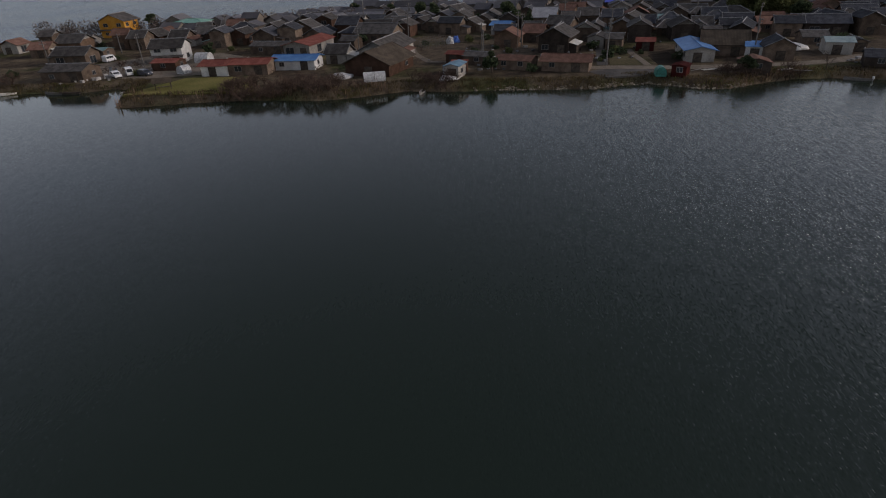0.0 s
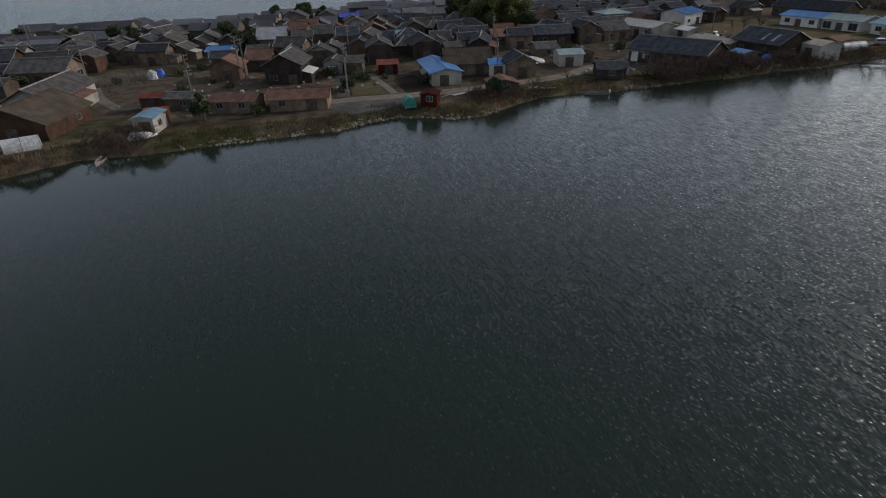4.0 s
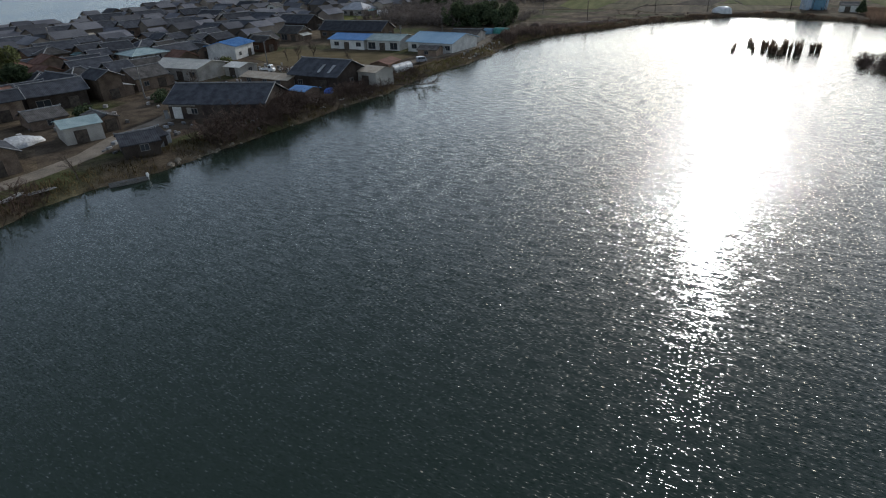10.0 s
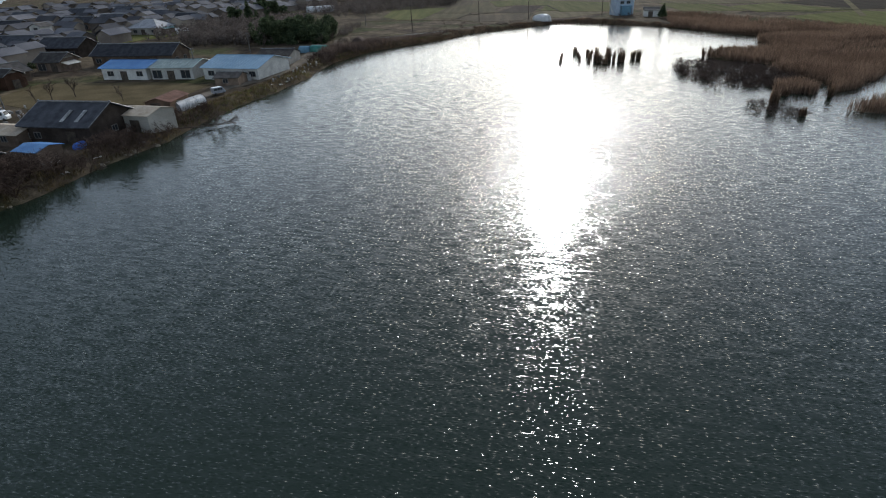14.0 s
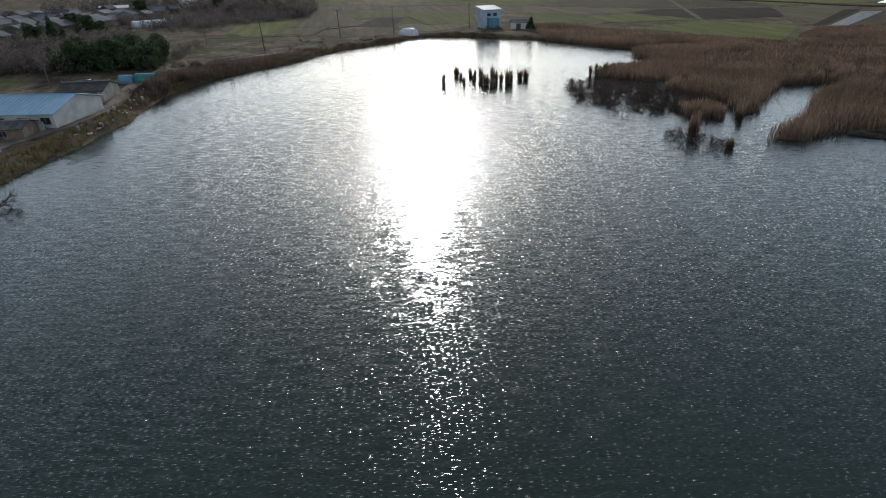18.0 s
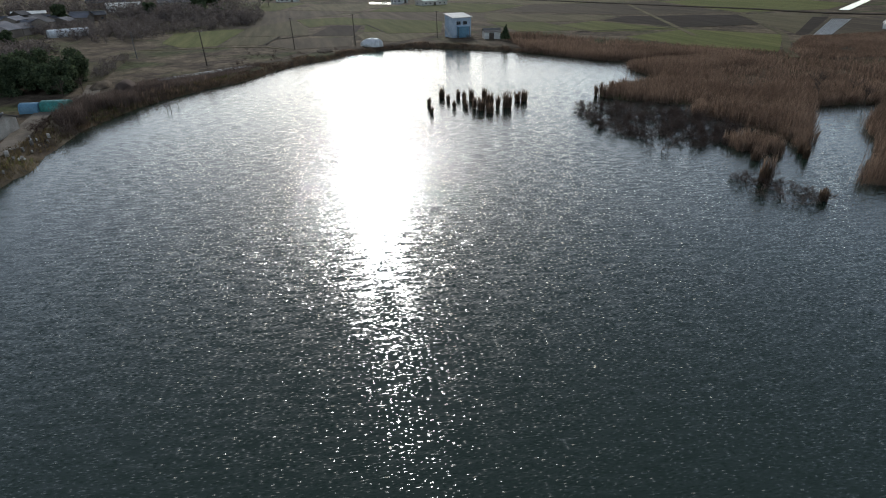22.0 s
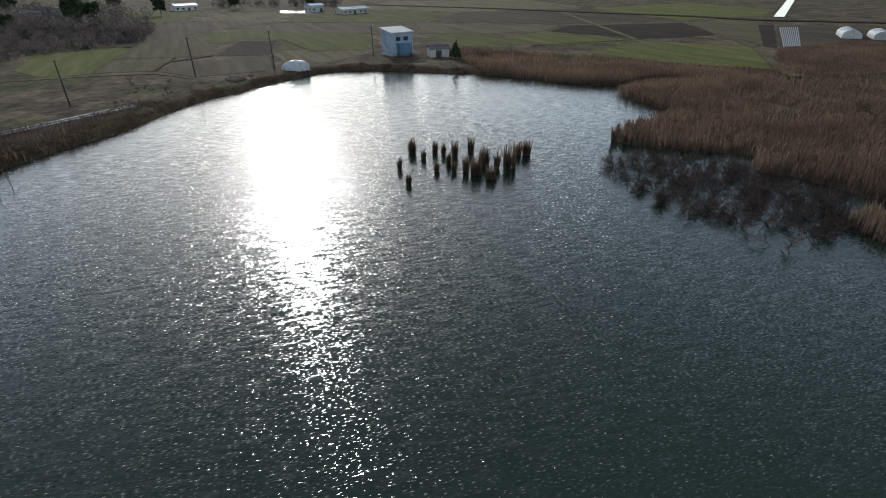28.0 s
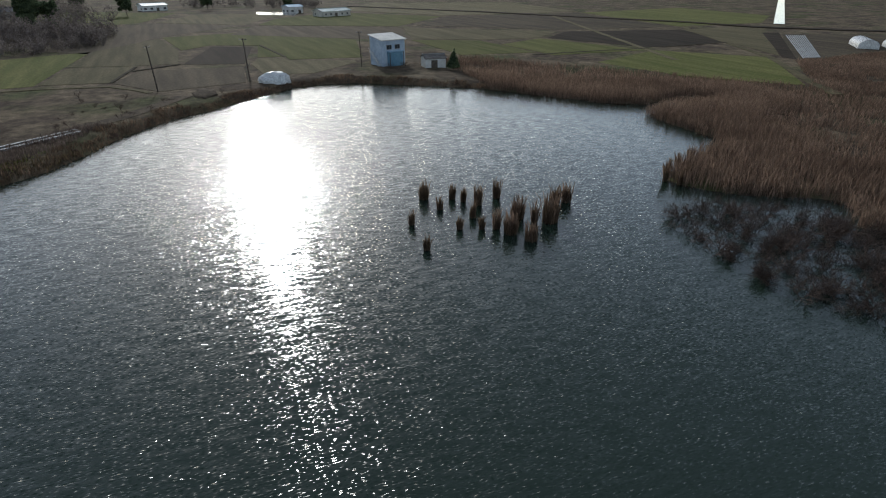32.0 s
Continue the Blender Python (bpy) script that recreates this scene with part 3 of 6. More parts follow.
FIELDS = [
    ("field_dark", [(344, 38.2), (385, 26.6), (378, 14), (337.5, 22)]),
    ("field_green", [(424, 42), (430, 14), (415, -5), (384, -26), (336, -13), (341, 8.5), (348, 8.4), (350, 16.5), (381, 11.5), (389, 27), (378, 37)]),
    ("field_brown", [(337, 49.6), (331.5, 23.2), (307, 26), (303.5, 45), (318.6, 54.6)]),
    ("field_tan", [(349, 67.4), (344.6, 50.8), (320.2, 55.5), (323.5, 70.4)]),
    ("field_green", [(375, 93), (386.5, 64.2), (351, 68.3), (323, 71.3), (322.2, 82.4), (340, 92)]),
    ("field_tan", [(386.7, 63.6), (420.6, 43.4), (378, 37.8), (346, 39.4), (347, 50), (352, 67.2)]),
    ("field_green", [(374, -45), (360, -68), (322, -68), (327, -43)]),
    ("field_green", [(356, -93), (311, -106), (314, -69.5), (346, -69.5)]),
    ("field_green", [(296, -72), (309, -107), (281, -127), (246, -92), (268, -76)]),
    ("field_tan", [(336, 20.4), (347, 17), (346.6, 9.2), (339, 9), (331, -9), (327, -8), (313, 8), (316, 20)]),
    ("field_brown", [(385, -28), (424, 16), (462, 0), (425, -60), (376, -46)]),
    ("field_tan", [(362, -70), (377, -47), (424, -62), (376, -116), (358, -94)]),
    ("field_dark", [(316, -111), (356, -97), (374, -119), (358, -174), (321, -151), (316, -148)]),
    ("field_tan", [(282, -133), (320, -153), (358, -173), (358, -228), (328, -190)]),
    ("field_brown", [(238, -101), (280, -133), (326, -197), (300, -240), (230, -170), (212, -128)]),
    ("field_green", [(430, -62), (466, -2), (500, -16), (540, -60), (480, -110)]),
    ("field_tan", [(470, 4), (504, 44), (560, 20), (545, -40), (505, -12)]),
    ("field_brown", [(382, -122), (430, -72), (478, -112), (470, -200), (370, -180)]),
    ("field_green", [(370, -184), (470, -204), (480, -300), (400, -290), (368, -240)]),
    ("field_tan", [(480, -210), (484, -115), (560, -70), (640, -120), (600, -230)]),
    ("field_brown", [(378, 62), (420, 46), (470, 6), (500, 46), (460, 90), (400, 84)]),
    ("field_green", [(470, 96), (508, 50), (580, 30), (620, 100), (540, 130)]),
    ("field_tan", [(262, 92), (296, 94), (300, 128), (258, 126)]),
    ("field_green", [(258, 176), (300, 160), (316, 186), (270, 208)]),
]
WORDS = {"field_green": "green winter crop field", "field_dark": "freshly ploughed dark field", "field_tan": "dry tan grass field", "field_brown": "bare brown paddy field"}
for i, (m, c) in enumerate(FIELDS):
    sheet(f"field_{i + 3}", c, m, WORDS[m], "field", 0.05 + 0.008 * (i % 4))
# furrows of the ploughed patch and the vinyl-covered rows
sheet("field_60", [(333, -193.4), (329.6, -199.4), (274.4, -130.4), (279.6, -131)], "field_dark", "dark dug strip beside the rows", "field", 0.09)
for i in range(10):
    strip(f"trim_{i + 1}", [(274 - 0.05 * i, -133.2 - 0.78 * i), (321 - 0.4 * i, -192 - 0.7 * i)], 0.3, "mulch", "white sheeted row of a vegetable bed", "furrow", 0.24)
strip("canal_1", [(357, -238), (438, -353), (519, -468), (600, -583)], 5.0, "flooded", "bright water-filled farm canal", "canal", 0.35)
sheet("pool_1", [(566, -16), (550, -42), (524, -32), (542, -13)], "flooded", "flooded paddy shining in the light", "water", 0.12)


# ---- houses ----
def window_mesh(w, h):
    bm = bmesh.new()
    t = 0.07
    for x0, x1, z0, z1 in ((-w / 2, w / 2, 0, t), (-w / 2, w / 2, h - t, h), (-w / 2, -w / 2 + t, t, h - t), (w / 2 - t, w / 2, t, h - t), (-t / 2, t / 2, t, h - t)):
        box(bm, x0, x1, -0.09, 0.02, z0, z1)
    frame_me = mesh_of("window", bm, "frame")
    bm = box(bmesh.new(), -w / 2 + t, w / 2 - t, -0.03, 0.0, t, h - t)
    return frame_me, mesh_of("pane", bm, "glass")


WINDOWS = {k: window_mesh(*k) for k in ((1.7, 1.2), (1.2, 1.0), (2.4, 1.9))}
DOOR = mesh_of("door", box(bmesh.new(), -0.9, 0.9, -0.1, 0.02, 0, 2.0, 0.02), "door")
ROOF_WORDS = {"grey": "grey tiled roof", "slate": "dark slate tiled roof", "paler": "pale grey tiled roof", "brown": "brown sheet roof", "thatch": "worn brown ribbed roof",
              "redwall": "dark red sheet roof", "redroof": "rusty red metal roof", "blue": "bright blue metal roof", "cobalt": "cobalt blue sheeted roof", "bluegrey": "blue-grey metal roof", "teal": "faded teal metal roof",
              "green": "green metal roof", "palegreen": "pale green metal roof", "palegrey": "pale metal roof", "steel": "light blue steel roof", "tan": "tan flat roof"}
WALL_WORDS = {"board": "weathered dark board walls", "dark": "blackened timber walls", "brown_wall": "brown board walls", "redbrown": "red-brown board walls", "redwall": "dark red board walls", "plaster": "grey plaster walls",
              "concrete": "bare concrete walls", "white": "white walls", "bluewhite": "pale blue walls", "orange": "bright orange walls"}
KIND_WORDS = {"house": "Village house", "house2": "Two-storey house", "shed": "Small shed", "garage": "Small garage", "long": "Long building", "barn": "Large barn", "workshop": "Low workshop"}
RNG = random.Random(5)


def house(x, y, turn, w, d, wall_h, ridge, roof, wall, kind, simple=False):
    """Walls with gables, two roof slopes with a ridge cap, windows and a door, on a low footing."""
    name = {"house2": "house", "long": "outbuilding"}.get(kind, kind)
    label = f"{KIND_WORDS[kind]} with {ROOF_WORDS[roof]} and {WALL_WORDS[wall]}"
    low = min(height_at(np.array([x - w / 3, x, x + w / 3]), np.array([y, y, y])).min(), 1.3)
    root = empty_at(name, x, y, max(low, 0.3), turn, label, "house" if kind.startswith("house") else "shed" if kind != "workshop" else "workshop", "village houses" if kind.startswith("house") else "")
    if kind == "house" and d == 9.0 and w < 12:
        d = 7.2
    if kind in ("house", "house2") and not simple:
        # the given sizes are those of the roof
        w, d = max(w - 1.1, 3.2), max(d - 1.0, 3.6)
    swap = ridge == "y"
    L, D = (d, w) if swap else (w, d)          # along and across the ridge

    def at(u, v, z):
        return (v, u, z) if swap else (u, v, z)

    small = kind in ("shed", "garage")
    tan = {"house": 0.5, "house2": 0.45, "barn": 0.45}.get(kind, 0.3) if roof in ("grey", "slate", "paler", "brown", "thatch") else 0.24
    over, eave = (0.3, 0.3) if small else (0.55, 0.6)
    thick = 0.14 if roof in ("grey", "slate", "paler", "thatch") else 0.07
    hx, hy = L / 2, D / 2
    up = wall_h + hy * tan
    bm = bmesh.new()
    base = -0.9
    if ridge == "h":
        faces_of(bm, [at(sx * hx, sy * hy, z) for z in (base, wall_h) for sx, sy in ((-1, -1), (1, -1), (1, 1), (-1, 1))],
                 [(0, 1, 5, 4), (1, 2, 6, 5), (2, 3, 7, 6), (3, 0, 4, 7), (4, 5, 6, 7)])
    else:
        vs = []
        for sx in (-1, 1):
            vs += [at(sx * hx, -hy, base), at(sx * hx, hy, base), at(sx * hx, hy, wall_h), at(sx * hx, 0, up), at(sx * hx, -hy, wall_h)]
        faces_of(bm, vs, [(0, 1, 2, 3, 4), (5, 6, 7, 8, 9), (0, 4, 9, 5), (1, 6, 7, 2), (4, 3, 8, 9), (3, 2, 7, 8)])
    bmesh.ops.recalc_face_normals(bm, faces=bm.faces)
    part("wall", bm, wall, root)
    if ridge == "h":
        bm = bmesh.new()
        rr, e = max(hx - hy, hx * 0.25), eave
        z0, z1 = wall_h - e * tan, wall_h + hy * tan
        top = [at(-rr, 0, z1), at(rr, 0, z1)]
        rim = [at(sx * (hx + e), sy * (hy + e), z0) for sx, sy in ((-1, -1), (1, -1), (1, 1), (-1, 1))]
        low_rim = [(a, b, c - thick) for a, b, c in rim]
        faces_of(bm, rim + top + low_rim, [(0, 1, 5, 4), (1, 2, 5), (2, 3, 4, 5), (3, 0, 4), (0, 6, 7, 1), (1, 7, 8, 2), (2, 8, 9, 3), (3, 9, 6, 0), (6, 9, 8, 7)])
        bmesh.ops.recalc_face_normals(bm, faces=bm.faces)
        part("roof", bm, roof, root)
        caps = [((-rr, 0, z1), (rr, 0, z1))] + [((sx * rr, 0, z1), (sx * (hx + e), sy * (hy + e), z0)) for sx in (-1, 1) for sy in (-1, 1)]
    else:
        for side in (-1, 1):
            bm = bmesh.new()
            # a little sag along the ridge keeps old roofs from looking ruled
            n = 4 if not small else 1
            vs, fs = [], []
            for i in range(n + 1):
                u = -hx - over + (2 * hx + 2 * over) * i / n
                sag = -min(0.06 * L / 8, thick * 0.8) * math.sin(math.pi * i / n) if n > 1 else 0
                for v, z in ((0, up + 0.02), (side * (hy + eave), wall_h - eave * tan + 0.02)):
                    vs += [at(u, v, z + sag + thick), at(u, v, z + sag)]
            for i in range(n):
                k, q = 4 * i, 4 * i + 4
                fs += [(k, k + 2, q + 2, q), (k + 1, q + 1, q + 3, k + 3), (k + 2, k + 3, q + 3, q + 2), (k, q, q + 1, k + 1)]
            fs += [(0, 1, 3, 2), (4 * n, 4 * n + 2, 4 * n + 3, 4 * n + 1)]
            faces_of(bm, vs, fs)
            bmesh.ops.recalc_face_normals(bm, faces=bm.faces)
            part("roof_slope", bm, roof, root)
        caps = [((-hx - over, 0, up + thick), (hx + over, 0, up + thick))]
    if not (small and roof not in ("grey", "slate")):
        tiled = roof in ("grey", "slate", "paler")
        for p, q in caps:
            r = 0.13 if tiled else 0.07
            bm = bmesh.new()
            p, q = Vector(at(*p)), Vector(at(*q))
            tube(bm, p + Vector((0, 0, 0.05)), q + Vector((0, 0, 0.05)), r, r, 6)
            if tiled:
                for e in (p, q):
                    bmesh.ops.create_icosphere(bm, subdivisions=1, radius=0.19, matrix=Matrix.Translation(e + Vector((0, 0, 0.14))))
            part("ridge_cap", bm, "ridge_tile" if tiled else roof, root)
    # verge tiles and plastered gable tops
    if ridge != "h" and not small and (not simple or y < 200):
        for sx in (-1, 1):
            bm = bmesh.new()
            for side in (-1, 1):
                p, q = Vector(at(sx * (hx + over), 0, up + thick + 0.03)), Vector(at(sx * (hx + over), side * (hy + eave), wall_h - eave * tan + thick + 0.03))
                tube(bm, p, q, 0.065, 0.065, 4)
            part("verge", bm, "ridge_tile" if roof in ("grey", "slate", "paler") else roof, root)
            if kind == "house" and RNG.random() < 0.3:
                bm = bmesh.new()
                e = sx * (hx + 0.01)
                faces_of(bm, [at(e, -hy * 0.62, wall_h + hy * tan * 0.32), at(e, hy * 0.62, wall_h + hy * tan * 0.32), at(e, 0, up - 0.06)], [(0, 1, 2)])
                bmesh.ops.solidify(bm, geom=bm.faces, thickness=0.03)
                part("gable_panel", bm, RNG.choice(("white", "plaster", "plaster")), root)
    # lower roof over the ground floor of two-storey houses
    if kind == "house2" and ridge != "f":
        bm = bmesh.new()
        z = wall_h * 0.5
        faces_of(bm, [(-w / 2 - 0.3, -d / 2 - 0.9, z - 0.25), (w / 2 + 0.3, -d / 2 - 0.9, z - 0.25), (w / 2 + 0.3, -d / 2, z + 0.1), (-w / 2 - 0.3, -d / 2, z + 0.1),
                      (-w / 2 - 0.3, -d / 2 - 0.9, z - 0.35), (w / 2 + 0.3, -d / 2 - 0.9, z - 0.35), (w / 2 + 0.3, -d / 2, z), (-w / 2 - 0.3, -d / 2, z)],
                 [(0, 1, 2, 3), (7, 6, 5, 4), (0, 4, 5, 1), (1, 5, 6, 2), (3, 7, 4, 0)])
        part("eave_roof", bm, roof, root)
    # raised seams of sheet metal roofs
    if kind == "workshop" and ridge == "x" and roof in ("steel", "blue", "palegreen", "palegrey") and x < 230:
        for side in (-1, 1):
            bm = bmesh.new()
            n = int(L / 0.8)
            for i in range(n + 1):
                u = -hx - over + 0.05 + (2 * hx + 2 * over - 0.1) * i / n
                p, q = Vector((u, side * 0.1, up + thick + 0.01)), Vector((u, side * (hy + eave), wall_h - eave * tan + thick + 0.03))
                tube(bm, p, q, 0.05, 0.05, 4)
            part("roof_seams", bm, roof, root)
    # a lean-to along one side
    if kind == "house" and roof not in ("blue", "thatch", "cobalt") and RNG.random() < 0.6:
        s, run, ln = RNG.choice((-1, 1)), RNG.uniform(1.6, 2.8), d * RNG.uniform(0.5, 0.9)
        x0, zt, y0 = s * w / 2, min(wall_h - 0.35, 2.5), RNG.uniform(-0.1, 0.1) * d
        bm = bmesh.new()
        faces_of(bm, [(x0 + u * s, y0 + v * ln / 2, z) for v in (-1, 1) for u, z in ((0, -0.9), (run, -0.9), (run, zt - 0.55), (0, zt - 0.04))],
                 [(0, 1, 2, 3), (7, 6, 5, 4), (1, 5, 6, 2), (3, 2, 6, 7)])
        bmesh.ops.recalc_face_normals(bm, faces=bm.faces)
        part("annex_wall", bm, RNG.choice((wall, wall, "board", "plaster")), root)
        bm = bmesh.new()
        faces_of(bm, [(x0 + u * s, y0 + v * (ln / 2 + 0.25), z + dz) for dz in (0.0, 0.09) for u, v, z in ((0, -1, zt), (run + 0.35, -1, zt - 0.6), (run + 0.35, 1, zt - 0.6), (0, 1, zt))],
                 [(3, 2, 1, 0), (4, 5, 6, 7), (0, 1, 5, 4), (1, 2, 6, 5), (2, 3, 7, 6), (3, 0, 4, 7)])
        bmesh.ops.recalc_face_normals(bm, faces=bm.faces)
        part("annex_roof", bm, RNG.choice((roof, roof, "brown", "teal", "grey", "palegrey")), root)
    # openings
    key = (1.2, 1.0) if small or kind == "barn" or simple else RNG.choice(((1.7, 1.2), (1.7, 1.2), (1.7, 1.2), (1.2, 1.0), (2.4, 1.9)))
    for side, length, off in ((0, w, d / 2), (1, d, w / 2), (3, d, w / 2)):
        count = max(1, int(length / (6 if kind == "barn" else 3.6 if not small else 4)))
        for floor in range(2 if kind == "house2" else 1):
            for i in range(count):
                if side != 0 and RNG.random() < (0.85 if simple else 0.6):
                    continue
                u = -length / 2 + (i + 0.5 + RNG.uniform(-0.1, 0.1)) * length / count
                if side == 0 and i == count // 2 and floor == 0 and wall_h > 2.1:
                    shared("door", DOOR, root, pose(u, -off - 0.012, 0.02))
                    continue
                k = key if floor == 0 else (1.7, 1.2)
                sill = 0.25 if k[1] > 1.5 else 0.85
                sill = min(sill, wall_h - k[1] - 0.15) + floor * wall_h * 0.5
                if sill < 0.1:
                    continue
                c, s = math.cos(side * math.pi / 2), math.sin(side * math.pi / 2)
                px, py = (u, -off - 0.012)
                m = pose(c * px - s * py, s * px + c * py, sill, 0, 0, side * 90)
                win = shared("window", WINDOWS[k][0], root, m)
                shared("pane", WINDOWS[k][1], win)
    return root

# ---- the village, house by house: x, y, turn, front, depth, wall height, ridge, roof, wall, kind ----
house(-78.2, 140.2, -8, 10.1, 7.0, 2.4, "x", "grey", "board", "shed")
house(-88.5, 163.6, -10, 10.4, 7.0, 2.8, "x", "grey", "board", "house")
house(-89.1, 174.6, -11, 9.0, 5.0, 2.0, "x", "teal", "board", "shed")
house(-99.8, 186.5, -7, 8.7, 8.0, 3.4, "x", "grey", "brown_wall", "house")
house(-100.4, 193.5, 74, 6.7, 8.0, 3.0, "y", "grey", "plaster", "house")
house(-121.6, 192.9, -5, 6.0, 7.0, 2.8, "y", "brown", "plaster", "house")
house(-106.5, 181.4, -3, 6.5, 7.0, 2.6, "x", "brown", "board", "house")
house(-121.6, 212.7, -2, 5.5, 7.0, 2.8, "x", "grey", "board", "house")
house(-103.0, 225.0, -7, 10.4, 10.4, 5.6, "y", "grey", "orange", "house2")
house(-79.4, 195.7, -16, 7.6, 9.0, 3.0, "y", "grey", "redbrown", "house")
house(-80.1, 207.3, -6, 5.5, 8.0, 2.8, "y", "brown", "redbrown", "house")
house(-75.7, 222.2, -16, 12.1, 8.0, 4.2, "h", "green", "white", "house2")
house(-69.2, 190.4, -5, 6.1, 8.0, 2.8, "x", "grey", "board", "house")
house(-58.4, 147.6, -11, 6.3, 5.0, 1.9, "x", "redroof", "redbrown", "shed")
house(-61.7, 159.6, -1, 9.1, 8.0, 4.0, "x", "grey", "white", "house2")
house(-58.3, 189.3, -4, 5.5, 9.0, 3.4, "y", "grey", "redbrown", "house")
house(-67.3, 209.7, -3, 5.5, 8.0, 2.8, "x", "grey", "board", "house")
house(-43.1, 137.3, -11, 6.3, 6.0, 2.4, "x", "redroof", "white", "long")
house(-35.4, 136.5, -10, 9.5, 6.0, 2.5, "x", "redroof", "board", "long")
house(-25.4, 139.6, -12, 10.4, 6.0, 2.3, "x", "blue", "white", "long")
house(-26.0, 165.0, -18, 7.5, 16.0, 2.7, "y", "redroof", "plaster", "long")
house(-15.8, 144.8, -15, 6.1, 7.0, 2.6, "x", "grey", "plaster", "house")
house(-49.5, 187.3, -13, 5.8, 8.0, 3.4, "y", "grey", "redbrown", "house")
house(-39.9, 192.7, -19, 8.8, 9.0, 3.4, "y", "grey", "redbrown", "house")
house(-36.1, 164.6, -19, 11.0, 5.0, 2.2, "x", "grey", "board", "shed")
house(-30.5, 191.8, -20, 9.0, 9.0, 3.6, "y", "grey", "brown_wall", "house")
house(-24.7, 200.5, -13, 6.5, 8.0, 5.0, "y", "grey", "redbrown", "house2")
house(-16.0, 216.8, -8, 5.5, 8.0, 3.0, "y", "grey", "redbrown", "house")
house(-7.9, 191.6, -12, 10.8, 8.0, 2.8, "x", "grey", "board", "house")
house(-14.5, 165.7, -18, 4.4, 6.0, 2.4, "x", "grey", "board", "shed")
house(-32.6, 230.9, -7, 6.3, 8.0, 2.6, "x", "grey", "white", "house")
house(-48.6, 230.7, -6, 7.3, 8.0, 2.6, "y", "grey", "board", "house")
house(-59.7, 216.3, 2, 7.8, 8.0, 2.6, "x", "grey", "board", "house")
house(-7.1, 239.4, -9, 8.2, 8.2, 3.0, "y", "grey", "brown_wall", "house")
house(16.7, 236.4, -15, 6.2, 9.0, 3.2, "y", "grey", "board", "house")
house(21.4, 208.6, -19, 7.0, 9.0, 3.4, "y", "grey", "board", "house")
house(31.6, 207.1, -18, 7.0, 8.0, 3.0, "y", "grey", "board", "house")
house(7.9, 214.9, -19, 5.5, 8.0, 3.0, "y", "grey", "board", "house")
house(0.8, 260.4, -11, 9.7, 8.0, 3.0, "x", "grey", "board", "house")
house(-6.9, 176.8, -25, 13.0, 9.0, 3.0, "x", "grey", "board", "house")
house(-16.6, 210.9, -8, 6.0, 9.0, 3.0, "y", "brown", "redbrown", "house")
house(-1.9, 220.2, -29, 7.3, 9.0, 3.4, "y", "grey", "redbrown", "house")
house(7.8, 202.0, -31, 5.5, 8.0, 2.8, "y", "grey", "board", "house")
house(11.3, 194.0, -23, 6.5, 8.0, 2.8, "y", "grey", "board", "house")
house(20.6, 216.6, -38, 10.1, 10.1, 3.6, "y", "grey", "board", "house")
house(20.5, 201.3, -20, 7.2, 9.0, 3.6, "y", "grey", "board", "house")
house(12.3, 228.9, -22, 5.5, 8.0, 2.6, "x", "grey", "board", "house")
house(11.4, 262.2, -22, 6.4, 8.0, 2.6, "x", "grey", "white", "house")
house(28.3, 198.2, -25, 5.5, 8.0, 3.0, "y", "grey", "board", "house")
house(22.9, 190.2, -31, 5.5, 7.0, 2.8, "y", "grey", "board", "house")
house(31.0, 180.7, -26, 6.4, 7.0, 2.8, "x", "blue", "plaster", "house")
house(28.5, 155.8, -26, 7.3, 9.0, 3.0, "y", "brown", "brown_wall", "house")
house(46.1, 187.0, -23, 8.0, 10.0, 4.0, "x", "paler", "board", "house")
house(38.3, 170.1, -23, 5.5, 7.0, 2.6, "x", "grey", "board", "house")
house(38.9, 144.6, -29, 8.5, 10.0, 4.0, "y", "grey", "dark", "house")
house(24.6, 125.1, -32, 8.0, 5.0, 2.0, "x", "brown", "board", "shed")
house(12.6, 135.3, -29, 4.3, 4.0, 2.2, "x", "redroof", "redbrown", "shed")
house(11.8, 123.1, -16, 3, 4.0, 2.2, "x", "redroof", "redbrown", "shed")
house(10.5, 119.7, -25, 3.1, 5.0, 2.5, "y", "bluegrey", "plaster", "shed")
house(17.0, 132.2, -32, 5.8, 4.0, 2.0, "x", "grey", "board", "shed")
house(34.7, 120.7, -25, 9.8, 6.0, 2.2, "x", "brown", "board", "long")
house(43.8, 162.2, -24, 5.5, 8.0, 3.0, "y", "grey", "board", "house")
house(47.8, 173.8, 55, 7.9, 8.0, 3.2, "y", "grey", "board", "house")
house(50.1, 147.2, -29, 4.1, 6.0, 2.6, "y", "grey", "plaster", "garage")
house(53.7, 144.8, -26, 4.0, 6.0, 2.4, "x", "grey", "board", "shed")
house(55.1, 164.3, -22, 5.5, 8.0, 3.0, "y", "grey", "board", "house")
house(62.2, 194.1, -17, 6.9, 8.0, 3.0, "x", "grey", "board", "house")
house(66.5, 168.0, -33, 6.4, 10.0, 4.4, "y", "grey", "board", "house2")
house(63.6, 154.0, -20, 6.7, 10.0, 4.0, "y", "grey", "dark", "house")
house(59.4, 139.3, -23, 4.2, 5.0, 2.2, "x", "redroof", "redwall", "garage")
house(79.9, 177.9, -19, 5.5, 7.0, 2.8, "x", "teal", "plaster", "house")
house(75.1, 153.0, -16, 7.7, 10.0, 3.6, "y", "grey", "dark", "house")
house(89.3, 198.8, -14, 7.3, 8.0, 3.0, "y", "grey", "board", "house")
house(86.0, 211.0, -11, 8.5, 8.5, 3.4, "y", "grey", "board", "house")
house(85.2, 233.3, -20, 7.4, 8.0, 3.0, "x", "cobalt", "board", "house")
